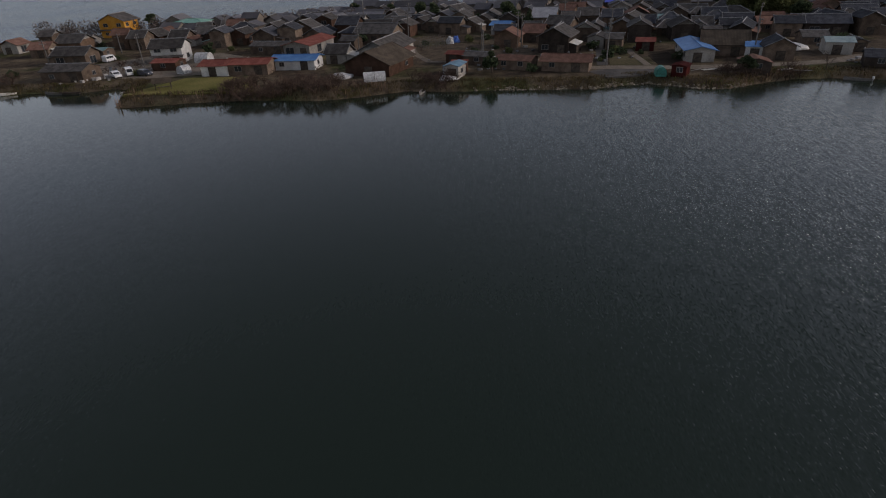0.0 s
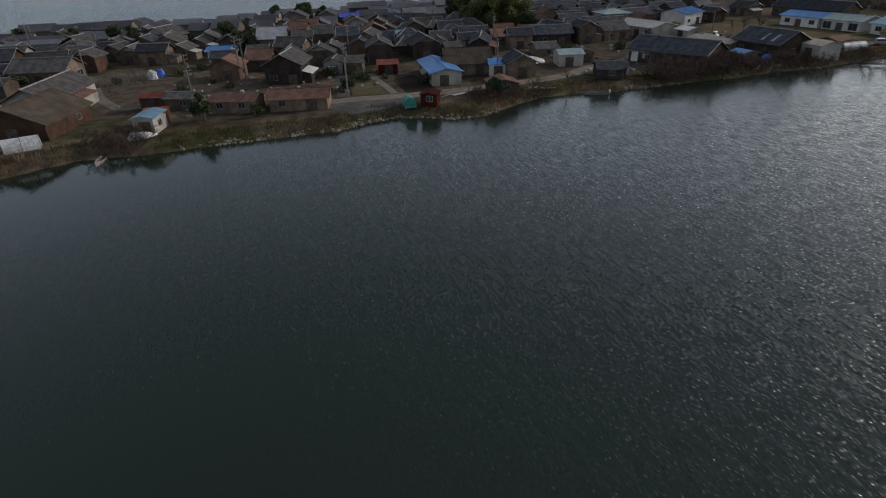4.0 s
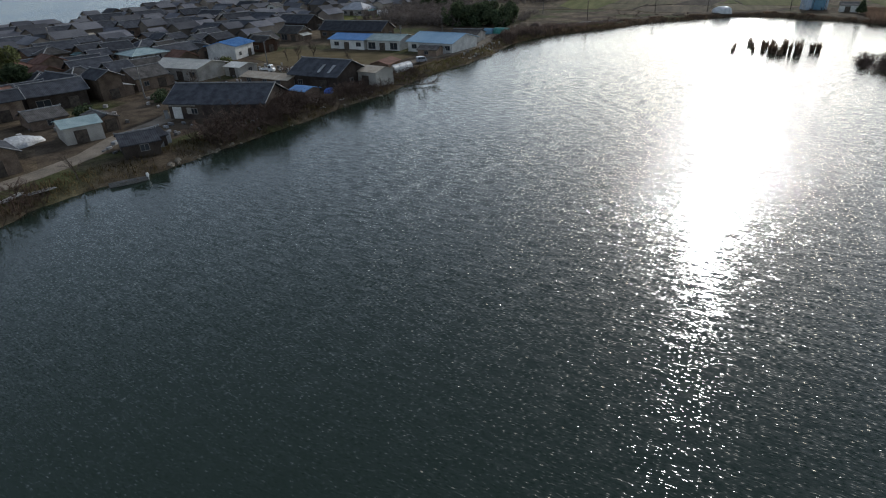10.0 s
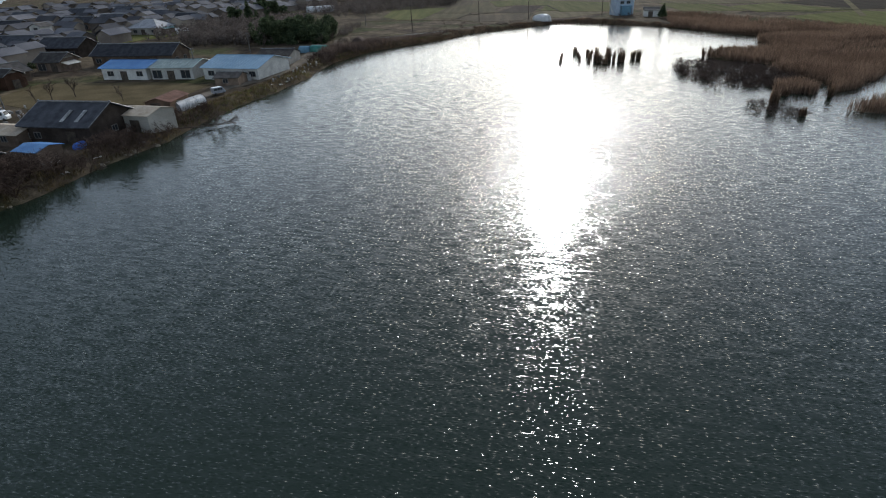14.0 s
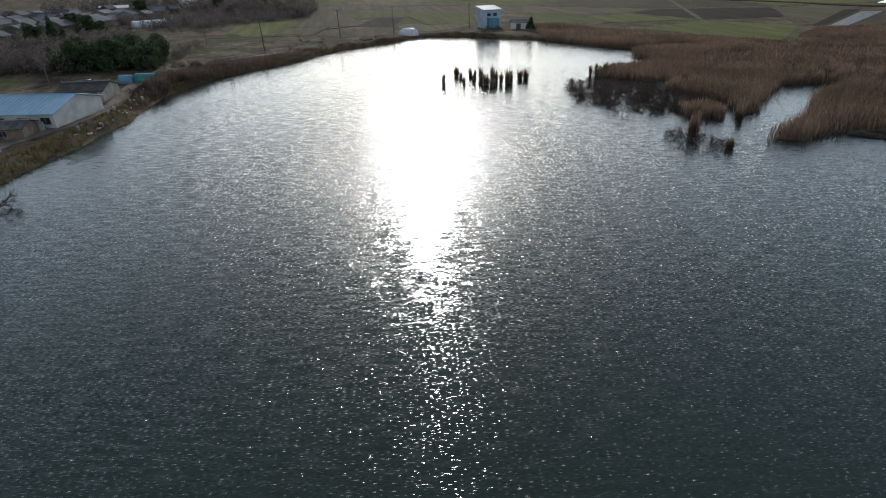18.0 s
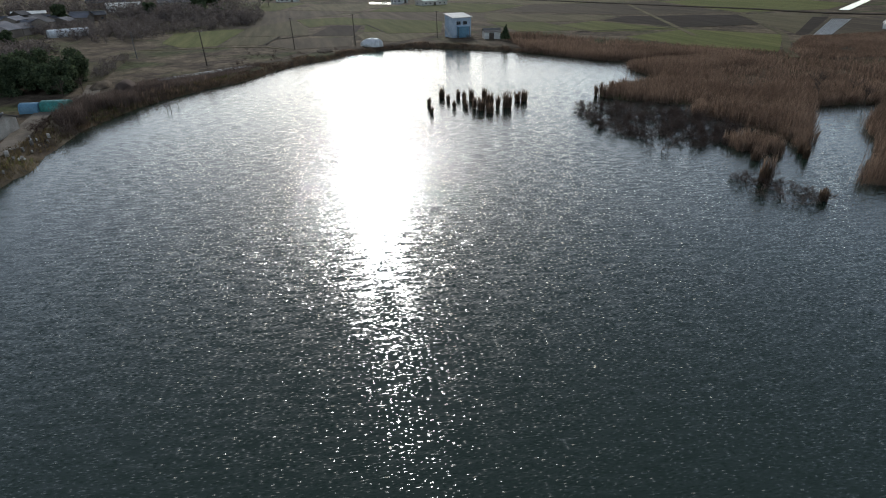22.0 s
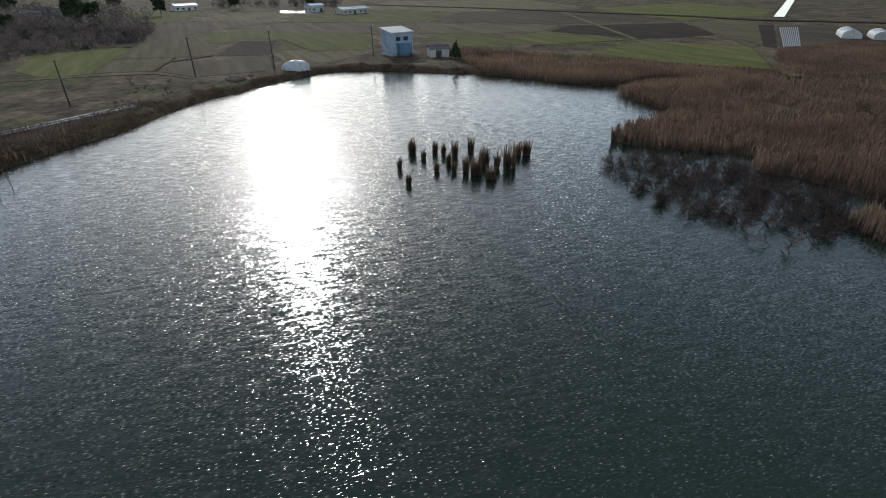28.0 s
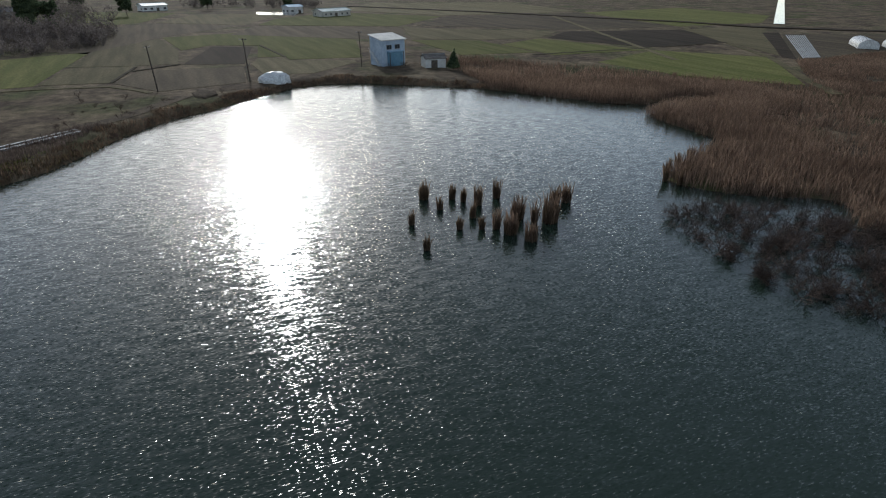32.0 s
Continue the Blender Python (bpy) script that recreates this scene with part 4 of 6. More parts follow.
house(95.7, 191.3, -18, 10.2, 9.0, 3.0, "x", "grey", "board", "house")
house(102.9, 177.6, -22, 10.2, 9.0, 3.4, "h", "grey", "board", "house")
house(88.6, 147.5, -35, 5.5, 12.0, 3.4, "y", "slate", "dark", "house")
house(81.0, 148.8, -20, 4.0, 6.0, 2.4, "x", "grey", "board", "shed")
house(74.0, 130.0, -25, 10.4, 10.0, 2.6, "x", "thatch", "board", "house")
house(66.0, 127.6, -17, 6.9, 16.5, 2.5, "y", "blue", "plaster", "house")
house(78.5, 124.0, -29, 4.5, 6.0, 2.4, "x", "blue", "white", "garage")
house(80.8, 120.3, -20, 6.8, 9.0, 3.0, "y", "slate", "board", "house")
house(54.3, 109.2, -38, 2.8, 3.4, 1.9, "y", "redwall", "redwall", "shed")
house(69.3, 109.3, -21, 5.2, 5.0, 2.0, "y", "brown", "dark", "shed")
house(104.1, 158.4, -12, 11.1, 7.0, 2.4, "x", "brown", "board", "house")
house(100.8, 137.4, -21, 5.6, 7.0, 1.6, "x", "grey", "board", "shed")
house(111.4, 148.6, -23, 11.2, 9.0, 3.2, "x", "slate", "dark", "house")
house(134.2, 166.6, -18, 9.7, 9.0, 3.2, "x", "slate", "board", "house")
house(96.4, 123.0, -26, 5.3, 6.0, 2.6, "x", "palegreen", "concrete", "garage")
house(101.7, 124.6, -18, 3.2, 6.0, 2.2, "y", "grey", "board", "shed")
house(93.7, 107.7, -34, 4.7, 6.0, 2.0, "x", "slate", "dark", "shed")
house(96.7, 109.0, -19, 3, 5.0, 1.6, "x", "slate", "dark", "shed")
big_barn = house(116.5, 110.6, -76, 17.5, 9.5, 2.9, "x", "slate", "dark", "barn")
part("sliding_door", box(bmesh.new(), -8.0, -6.4, -4.9, -4.78, 0.1, 2.1, 0.02), "white", big_barn, "white sheet-metal sliding door")
part("shutter", box(bmesh.new(), -5.4, -4.6, -4.88, -4.78, 0.9, 2.0, 0.02), "plaster", big_barn, "pale wooden shutter")
part("lintel", box(bmesh.new(), -8.6, -3.8, -4.9, -4.76, 2.2, 2.42, 0.02), "plaster", big_barn, "pale lintel boards")
house(144.9, 160.5, -17, 9.5, 9.0, 5.0, "h", "palegreen", "plaster", "house2")
house(158.8, 164.9, -6, 11.8, 9.0, 3.2, "x", "slate", "board", "house")
house(143.3, 145.0, -93, 14.6, 9.0, 2.9, "x", "palegrey", "plaster", "workshop")
house(170.6, 155.4, 10, 10.2, 8.6, 3.6, "x", "blue", "white", "workshop")
house(181.5, 152.5, -11, 5.5, 7.0, 3.2, "y", "grey", "redbrown", "house")
house(188.5, 158.0, -14, 8.0, 8.0, 2.6, "x", "grey", "board", "house")
lit_barn = house(142, 105.5, -96, 12, 10, 3.0, "x", "slate", "dark", "barn")
for u in (1.0, 3.6):
    bm = bmesh.new()
    faces_of(bm, [(u - 0.35, -4.6, 3.4), (u + 0.35, -4.6, 3.4), (u + 0.35, -2.0, 4.57), (u - 0.35, -2.0, 4.57)], [(0, 1, 2, 3)])
    bmesh.ops.solidify(bm, geom=bm.faces, thickness=-0.06)
    part("skylight", bm, "vinyl", lit_barn, "white ribbed skylight strip")
house(129.6, 103.3, -101, 4.0, 4.0, 1.8, "x", "blue", "board", "shed")
house(146.3, 96.8, -102, 5.9, 6.0, 2.8, "x", "tan", "concrete", "shed")
house(158.5, 100.1, -88, 4.6, 7.0, 2.2, "y", "brown", "brown_wall", "shed")
house(148.0, 133.6, -97, 5.0, 5.5, 2.2, "x", "palegrey", "plaster", "shed")
house(139.2, 117.8, -98, 13.6, 5.6, 1.9, "x", "tan", "board", "shed")
house(194.1, 127.8, -96, 12.2, 9.0, 2.8, "x", "blue", "white", "workshop")
house(193.7, 115.7, -93, 10.8, 9.0, 2.8, "x", "palegreen", "white", "workshop")
house(194.0, 99.1, -101, 14.7, 14.0, 2.8, "x", "steel", "white", "workshop")
house(214.3, 138.4, -93, 25.0, 10.0, 3.0, "x", "slate", "board", "house")
house(211.4, 97.4, -93, 8.9, 8.0, 2.2, "x", "grey", "plaster", "shed")
house(182.2, 98.2, -89, 5.4, 5.0, 1.8, "x", "grey", "board", "shed")
house(206.8, 158.3, -95, 8.5, 8.0, 2.6, "x", "grey", "board", "house")
house(214.7, 185.3, -94, 13.9, 9.0, 3.2, "x", "slate", "board", "house")
house(209.1, 194.9, -93, 9.1, 9.0, 3.2, "x", "slate", "board", "house")
house(244.9, 201.0, -97, 17.1, 9.0, 3.2, "x", "slate", "board", "house")
house(255.4, 236.5, -94, 12.9, 9.0, 3.2, "x", "slate", "board", "house")
house(283.0, 221.9, -87, 5.5, 8.0, 5.0, "y", "grey", "white", "house2")
house(293.1, 181.0, -96, 14.0, 12.0, 3.0, "h", "paler", "plaster", "house")
house(232.7, 173.9, -96, 15.8, 10.0, 3.2, "x", "slate", "dark", "house")
house(295.5, 263.5, -91, 11.9, 9.0, 3.2, "x", "slate", "board", "house")
house(309.5, 257.8, -92, 14.2, 9.0, 3.2, "x", "slate", "board", "house")
house(321.8, 233.1, -97, 18.1, 9.0, 3.2, "x", "slate", "board", "house")
house(331.6, 222.3, -95, 13.0, 9.0, 3.2, "x", "slate", "board", "house")
house(342.0, 317.1, -92, 9.9, 9.0, 3.2, "x", "slate", "board", "house")
house(366.2, 297.0, -93, 12.7, 9.0, 3.2, "x", "slate", "board", "house")
house(385.5, 276.4, -98, 16.1, 9.0, 3.2, "x", "slate", "board", "house")
house(391.8, 251.3, -99, 18.4, 9.0, 3.2, "x", "slate", "board", "house")
house(335.2, 186.9, -93, 11.3, 9.0, 3.0, "x", "slate", "plaster", "house")
house(358.5, 215.1, -87, 11.8, 9.0, 3.2, "x", "slate", "board", "house")
house(166.5, 182.6, -21, 9.4, 9.0, 3.0, "h", "slate", "plaster", "house2")
house(180.0, 227.0, -17, 8.8, 9.0, 3.2, "x", "tan", "brown_wall", "house")
house(160.2, 188.0, -20, 8.3, 9.0, 3.2, "x", "slate", "board", "house")
house(156.3, 207.2, -19, 11.6, 9.0, 3.4, "x", "slate", "board", "house")
house(163.8, 236.4, -14, 10.2, 9.0, 3.4, "x", "slate", "board", "house")
house(202.7, 246.7, -16, 12.4, 9.0, 3.4, "x", "slate", "board", "house")
house(191.4, 253.3, -18, 10.5, 9.0, 3.4, "x", "slate", "board", "house")
house(211.0, 235.3, -13, 13.6, 9.0, 3.4, "x", "slate", "board", "house")
house(187.4, 273.1, -18, 10.5, 9.0, 3.4, "x", "slate", "board", "house")
house(217.2, 221.6, -12, 13.3, 9.0, 3.4, "x", "slate", "board", "house")
house(250.9, 271.3, -17, 13.9, 9.0, 3.4, "x", "slate", "board", "house")
house(263.4, 255.0, -21, 14.0, 9.0, 3.4, "x", "slate", "board", "house")
house(234.3, 279.1, -18, 14.2, 9.0, 3.4, "x", "slate", "board", "house")
house(239.1, 209.4, -21, 12.2, 9.0, 3.4, "x", "slate", "board", "house")
house(138.1, 174.3, -26, 9.4, 9.0, 3.0, "x", "slate", "board", "house")
house(110.8, 198.8, -32, 6.5, 9.0, 3.2, "h", "slate", "board", "house")
house(108.8, 167.3, -21, 6.2, 7.0, 2.4, "x", "brown", "board", "house")
house(118.4, 154.7, -99, 11.5, 9.0, 3.2, "x", "slate", "dark", "house")
house(310.2, -25.3, -98, 5.8, 5.0, 2.4, "x", "grey", "white", "shed")
house(-5.5, 130.6, -25, 10.6, 13, 2.6, "y", "thatch", "redbrown", "barn")
house(-4, 147, -21, 9, 18, 3.0, "y", "grey", "plaster", "house")

# the crowded rows behind
BUILT = [(o.location.x, o.location.y) for o in scene.objects if o.type == "EMPTY"]
FILL = random.Random(11)
far_walls, far_roofs = bmesh.new(), bmesh.new()


def far_house(x, y, turn, w, d, wall_h, rise):
    """Plain gabled house for the distant rows: walls and two overhanging roof slopes."""
    m = pose(x, y, 1.2, 0, 0, turn)
    p = [(-d / 2, -0.5), (d / 2, -0.5), (d / 2, wall_h), (0, wall_h + rise), (-d / 2, wall_h)]
    faces_of(far_walls, [m @ Vector((u, a, b)) for u in (-w / 2, w / 2) for a, b in p], [(4, 3, 2, 1, 0), (5, 6, 7, 8, 9), (0, 1, 6, 5), (1, 2, 7, 6), (4, 0, 5, 9)])
    k = rise / (d / 2)
    for s in (-1, 1):
        q = [(0, wall_h + rise + 0.03), (s * (d / 2 + 0.5), wall_h - 0.5 * k + 0.03), (s * (d / 2 + 0.5), wall_h - 0.5 * k + 0.17), (0, wall_h + rise + 0.17)]
        faces_of(far_roofs, [m @ Vector((u, a, b)) for u in (-w / 2 - 0.4, w / 2 + 0.4) for a, b in q], [(0, 1, 2, 3), (7, 6, 5, 4), (3, 2, 6, 7), (0, 4, 5, 1), (1, 5, 6, 2)])


for _ in range(7000):
    fx, fy = FILL.uniform(-100, 470), FILL.uniform(118, 370)
    coast = float(np.interp(fx, SEA[:, 0], SEA[:, 1]))
    front = float(np.interp(fx, [-100, -40, 0, 40, 70, 120, 170, 230, 280, 330, 400, 470], [190, 178, 178, 160, 146, 140, 156, 178, 176, 166, 150, 140]))
    if not front < fy < coast - 13 or (98 < fx < 124 and 165 < fy < 212) or (-14 < fx < 27 and fy < 184) or (-118 < fx < -84 and fy > 196):
        continue
    if min((fx - bx) ** 2 + (fy - by) ** 2 for bx, by in BUILT) < (6.5 if fx < 140 else 8.2 if fx < 270 else 10.5) ** 2:
        continue
    BUILT.append((fx, fy))
    local = float(np.interp(fx, [-60, -20, 20, 60, 110, 160], [-8, -16, -28, -24, -20, -10]))
    turn = round(local + FILL.choice((0, 0, -90)) + FILL.uniform(-5, 5))
    if fx > 195 or fy > 212:
        far_house(fx, fy, turn, FILL.uniform(5.5, 10.5), FILL.uniform(5.0, 7.5), FILL.choice((2.6, 3.0, 3.4, 4.4)), FILL.uniform(1.2, 1.8))
        continue
    house(round(fx, 1), round(fy, 1), turn, round(FILL.uniform(4.4, 7.2), 1), FILL.choice((4.8, 5.6, 6.4)), FILL.choice((2.4, 2.8, 3.2, 3.6, 4.4)),
          FILL.choice("xxyyh"), FILL.choice(("grey", "grey", "slate", "slate", "slate", "brown")), FILL.choice(("board", "board", "dark", "brown_wall", "brown_wall", "plaster", "redbrown", "white" if FILL.random() < 0.4 else "board")), "house", True)
for bm in (far_walls, far_roofs):
    bmesh.ops.recalc_face_normals(bm, faces=bm.faces)
far_rows = part("far_houses", far_walls, "far_wall")
part("far_roofs", far_roofs, "hazy_far_roof", far_rows)
tagged(far_rows, "crowded rows of distant dark-roofed village houses", "houses", kind="stuff")


# ---- plants ----
def blades(name, base, tall, lean, width, material, per=1, spread=0.0, seed=1, parent=None, plume=False):
    """Many thin upright blades, each a tapering pair of triangles in two bends, joined into one mesh."""
    r = np.random.RandomState(seed)
    base = np.repeat(np.asarray(base, float), per, 0)
    n = len(base)
    base[:, :2] += r.normal(0, 1, (n, 2)) * spread
    h = r.uniform(*tall, n)
    a, l = r.uniform(0, 6.283, n), np.abs(r.normal(0, lean, n)) * h
    out = np.stack([np.cos(a) * l, np.sin(a) * l], -1)
    b = r.uniform(0, 6.283, n)
    side = np.stack([np.cos(b), np.sin(b)], -1) * (r.uniform(0.6, 1.4, n) * width / 2)[:, None]
    z = base[:, 2]
    v = np.zeros((n, 6, 3))
    for k, (f, w, up) in enumerate(((0.0, 0.5, 0.0), (0.5, 1.25, 0.78), (1.0, 0.35, 1.0)) if plume else ((0.0, 1.0, 0.0), (0.35, 0.85, 0.6), (1.0, 0.25, 1.0))):
        mid = base[:, :2] + out * f
        v[:, 2 * k, :2], v[:, 2 * k + 1, :2] = mid - side * w, mid + side * w
        v[:, 2 * k, 2] = v[:, 2 * k + 1, 2] = z + h * up - (0.15 if k == 0 else 0)
    i = np.arange(n)[:, None] * 6
    f = np.concatenate([i + [0, 1, 3, 2], i + [2, 3, 5, 4]], 1).reshape(-1, 4)
    return arrays(name, v.reshape(-1, 3), f, material, parent)


def scatter(n, x0, x1, y0, y1, keep, seed):
    r = np.random.RandomState(seed)
    p = np.stack([r.uniform(x0, x1, n), r.uniform(y0, y1, n)], -1)
    p = p[keep(p[:, 0], p[:, 1])]
    return np.c_[p, height_at(p[:, 0], p[:, 1])]


def off_pond(x, y):
    d, inside = edge_distance(x, y, POND)
    return np.where(inside, -d, d)


def patchy(x, y, s, seed):
    return ripple(x, y, s, seed) + 0.5 * ripple(x, y, s / 3, seed + 1)


# reed beds east of the pond: tall and dense at the water, thinner inland
def bed_near(x, y):
    d = off_pond(x, y)
    return (d > -0.6) & (d < 14) & (marshy(x, y) > 0.35) & (patchy(x, y, 9, 21) > -0.75)


def bed_inland(x, y):
    d = off_pond(x, y)
    return (d > 10) & (marshy(x, y) > 0.3) & (patchy(x, y, 14, 31) > -0.35)


def far_margin(x, y):
    d = off_pond(x, y)
    return (d > -0.4) & (d < 2.6 + 2.4 * ripple(x, y, 12, 9)) & (x > 215) & (y < 92) & (y > -40) & (marshy(x, y) < 0.4)


tagged(blades("reed_bed", scatter(60000, 150, 312, -125, -8, bed_near, 1), (0.8, 2.3), 0.3, 0.055, "reed", 7, 0.4, 2, plume=True), "tall dry brown reeds along the water", "reeds", kind="stuff")
tagged(blades("inland_reeds", scatter(46000, 145, 325, -150, -14, bed_inland, 3), (0.5, 1.6), 0.38, 0.09, "reed", 4, 0.5, 4, plume=True), "dry brown reeds over the marsh", "reeds", kind="stuff")
SCRUB = np.array([(247, -97), (273, -128), (270.4, -136), (271.3, -153.5), (272, -173), (236, -150), (222, -118), (236, -92)], float)
tagged(blades("scrub", scatter(22000, 220, 276, -175, -90, lambda x, y: edge_distance(x, y, SCRUB)[1] & (patchy(x, y, 13, 51) > -0.5), 13), (0.25, 0.95), 0.45, 0.1, "reed", 3, 0.6, 14, plume=True), "low brown scrub and dry reeds beside the fields", "scrub", kind="stuff")
tagged(blades("margin_reeds", scatter(90000, 215, 325, -45, 92, far_margin, 5), (0.2, 0.65), 0.35, 0.08, "reed_dark", 4, 0.3, 6), "dark dry grass and reeds on the far bank", "reeds", kind="stuff")


def islet(x, y):
    poly = np.array([(177, -16.6), (172, -15.8), (168.8, -19.8), (172.5, -23), (178, -22)])
    return edge_distance(x, y, poly)[1]


spots = scatter(900, 166, 180, -25, -14, islet, 7)
spots[:, 2] = -0.1
tagged(blades("reed_islet", spots, (1.2, 2.2), 0.1, 0.1, "reed", 6, 0.3, 8), "small islet of brown reeds standing in the water", "reeds", kind="stuff")


def reed_clump(x, y, radius, tall, pale=False):
    r = random.Random(int(x * 10 + y * 100))
    radius *= 0.82
    n = int(44 + 170 * radius)
    pts = []
    for _ in range(n):
        a, q = r.uniform(0, 6.283), radius * math.sqrt(r.random())
        pts.append((math.cos(a) * q, math.sin(a) * q, -0.1))
    ob = blades("reed_clump", pts, (tall * 0.25, tall * 0.8), 0.16, 0.07, "reed_dark", 1, 0.0, n, plume=True)
    tall_ones = blades("stem_tuft", pts[: n // 2], (tall * 0.6, tall * 1.25), 0.2, 0.065, "reed" if pale else "reed_dark", 1, 0.0, n + 1, ob, True)
    ob.location = (x, y, 0)
    return tagged(ob, "clump of dead reeds standing in the water", "reed clump", "reed clumps in the pond")


for x, y, rad, tall, pale in ((216, 21, 0.4, 1.6, 0), (209.6, 22, 0.4, 1.5, 0), (222.5, 16.6, 0.7, 2.2, 0), (218.6, 16.3, 0.45, 1.5, 0), (221, 13.4, 0.5, 1.8, 0), (219.6, 12.6, 0.4, 1.7, 0),
                              (212.6, 16.7, 0.4, 1.4, 0), (214.8, 13.9, 0.45, 1.8, 0), (217.9, 11.5, 0.55, 2.4, 0), (211.6, 14.5, 0.35, 1.4, 0), (218.9, 8.3, 0.55, 2.3, 0), (211, 13, 0.5, 2.2, 1),
                              (209.3, 12.2, 0.95, 2.3, 1), (212.4, 9.4, 0.9, 2.7, 1), (206.9, 11.2, 0.8, 1.8, 1), (210.6, 8.3, 0.45, 2.3, 1), (210, 6.6, 1.1, 3.0, 1), (214.4, 2.6, 0.7, 2.0, 0), (214, 1.3, 0.7, 2.2, 1),
                              (153.9, -11.4, 0.6, 1.4, 0), (161, -9.8, 0.95, 3.1, 1), (167.1, -22.3, 0.5, 1.9, 0), (168.6, -15.2, 0.8, 1.8, 1), (216.4, -22, 0.5, 2.4, 1), (217.8, -28, 0.5, 2.2, 1), (213.2, -18.2, 0.4, 2.2, 0), (215, -19.5, 0.4, 2.4, 1), (218.6, -24.5, 0.5, 2.4, 1), (169.2, -23.6, 0.6, 1.6, 0), (214.2, -15.2, 0.35, 2.2, 0), (215.6, -17.2, 0.3, 2.3, 0), (217, -20.5, 0.35, 2.3, 0), (212.4, -16, 0.4, 1.8, 0)):
    reed_clump(x, y, rad, tall, pale)


# branching plants: straight tapering pieces that fork
def branches(seed, height, spread, forks, levels, thick, start=3, droop=0.0):
    r = random.Random(seed)
    segs = []

    def grow(p, d, length, rad, level):
        q = p + d * length
        segs.append((p, q, rad, rad * 0.62, level))
        if level == 0:
            return
        for _ in range(r.randint(forks[0], forks[1])):
            turn = Vector((r.gauss(0, 1), r.gauss(0, 1), r.gauss(0, 0.6) - droop)) * spread
            grow(p + d * length * r.uniform(0.45, 1.0), (d + turn).normalized(), length * r.uniform(0.55, 0.8), rad * 0.6, level - 1)

    for _ in range(start):
        a = r.uniform(0, 6.283)
        tilt = 0.75 if start > 1 else 0.08
        grow(Vector((r.uniform(-0.3, 0.3), r.uniform(-0.3, 0.3), -0.2)) * (start > 1), Vector((math.cos(a) * tilt, math.sin(a) * tilt, 1)).normalized(), height * 0.42, thick, levels)
    v, f = [], []
    for p, q, r1, r2, level in segs:
        d = (q - p).normalized()
        s = d.orthogonal().normalized()
        t = d.cross(s)
        k = len(v)
        if level == 0:
            v += [p - s * r1 * 1.5, p + s * r1 * 1.5, q + s * r2, q - s * r2]
            f.append((k, k + 1, k + 2, k + 3))
            continue
        for c, rad in ((p, r1), (q, r2)):
            for j in range(3):
                a = j * 2.094
                v.append(c + (s * math.cos(a) + t * math.sin(a)) * rad)
        f += [(k + j, k + (j + 1) % 3, k + 3 + (j + 1) % 3, k + 3 + j) for j in range(3)]
    return np.array([tuple(c) for c in v]), np.array(f)


def mesh_from(name, vf, material):
    ob = arrays(name, vf[0], vf[1], material)
    me = ob.data
    bpy.data.objects.remove(ob)
    return me


BUSHES = [mesh_from("bare_shrub", branches(40 + i, 2.7, 0.6, (3, 3), 4, 0.055, 3), "twig") for i in range(5)]
BARE = [mesh_from("bare_crown", branches(60 + i, 5.5, 0.5, (3, 4), 4, 0.13, 1), "bark") for i in range(4)]


def shrub(x, y, z, size, seed, label="leafless brown shrub on the bank", flat=1.0):
    r = random.Random(seed)
    ob = shared("shrub", BUSHES[seed % 5], None, pose(x, y, z, 0, 0, r.uniform(0, 360)) @ Matrix.Diagonal((size, size, size * flat, 1)))
    return tagged(ob, label, "shrub", "bare shrubs")


def bare_tree(x, y, size, seed, z=1.2):
    root = empty_at("bare_tree", x, y, z, seed * 77 % 360, "leafless grey-brown tree in winter", "tree")
    shared("bare_crown", BARE[seed % 4], root, Matrix.Diagonal((size, size, size, 1)))
    return root


# willow thicket flooded in front of the reed bed
THICKET = np.array([(204, -5.5), (195, -3), (186, -2.5), (179.5, -6), (176, -11), (174.5, -16.5), (178, -22), (184, -25), (190, -24), (198, -22), (205, -17), (206, -10)], float)
spots = scatter(900, 172, 208, -26, -2, lambda x, y: edge_distance(x, y, THICKET)[1] & (patchy(x, y, 6, 77) > -0.45), 12)
vs, fs, k = [], [], 0
for i, (x, y, _) in enumerate(spots[:260]):
    v, f = branches(40 + i % 9, 2.6, 0.62, (3, 3), 3, 0.04, 5)
    s = 0.6 + 0.75 * ((i * 37) % 10) / 10
    vs.append(v * (s, s, s * 0.85) + (x, y, -0.15)), fs.append(f + k)
    k += len(v)
tagged(arrays("willow_thicket", np.concatenate(vs), np.concatenate(fs), "twig"), "dark leafless willow thicket flooded by the pond", "thicket", kind="stuff")
for i, (x, y) in enumerate(((202.5, -4.8), (200, -5.2), (198, -4.8), (196, -5.6), (203, -8), (163, -7.6), (160.5, -8.5), (158.5, -9.6), (156.8, -10.6), (162, -11), (159.5, -11.4), (157, -12), (160, -10), (158, -11), (161.5, -9.2), (156, -11.6), (163.4, -9.6), (155.2, -11.2))):
    shrub(x, y, -0.15, 0.85, i + 3, "dark leafless willow shrub standing in the water", 0.65)

for i, (x, y) in enumerate(((163, -6.8), (162, -8.2), (160.4, -6.6), (158.6, -7.4), (157, -5.8), (155.8, -7.6), (154.2, -6.8), (153.4, -8.6), (153.2, -10.8), (155, -9.8), (159.4, -8.6), (176.5, -5.2))):
    shrub(x, y, -0.15, 0.8 + 0.25 * (i % 3), i + 1, "dark leafless willow shrub standing in the water", 0.6)

# shrubs and dry grass on the village bank
def on_bank(x, y):
    d = off_pond(x, y)
    return (d > 0.1) & (d < 4.6) & (y > 40)


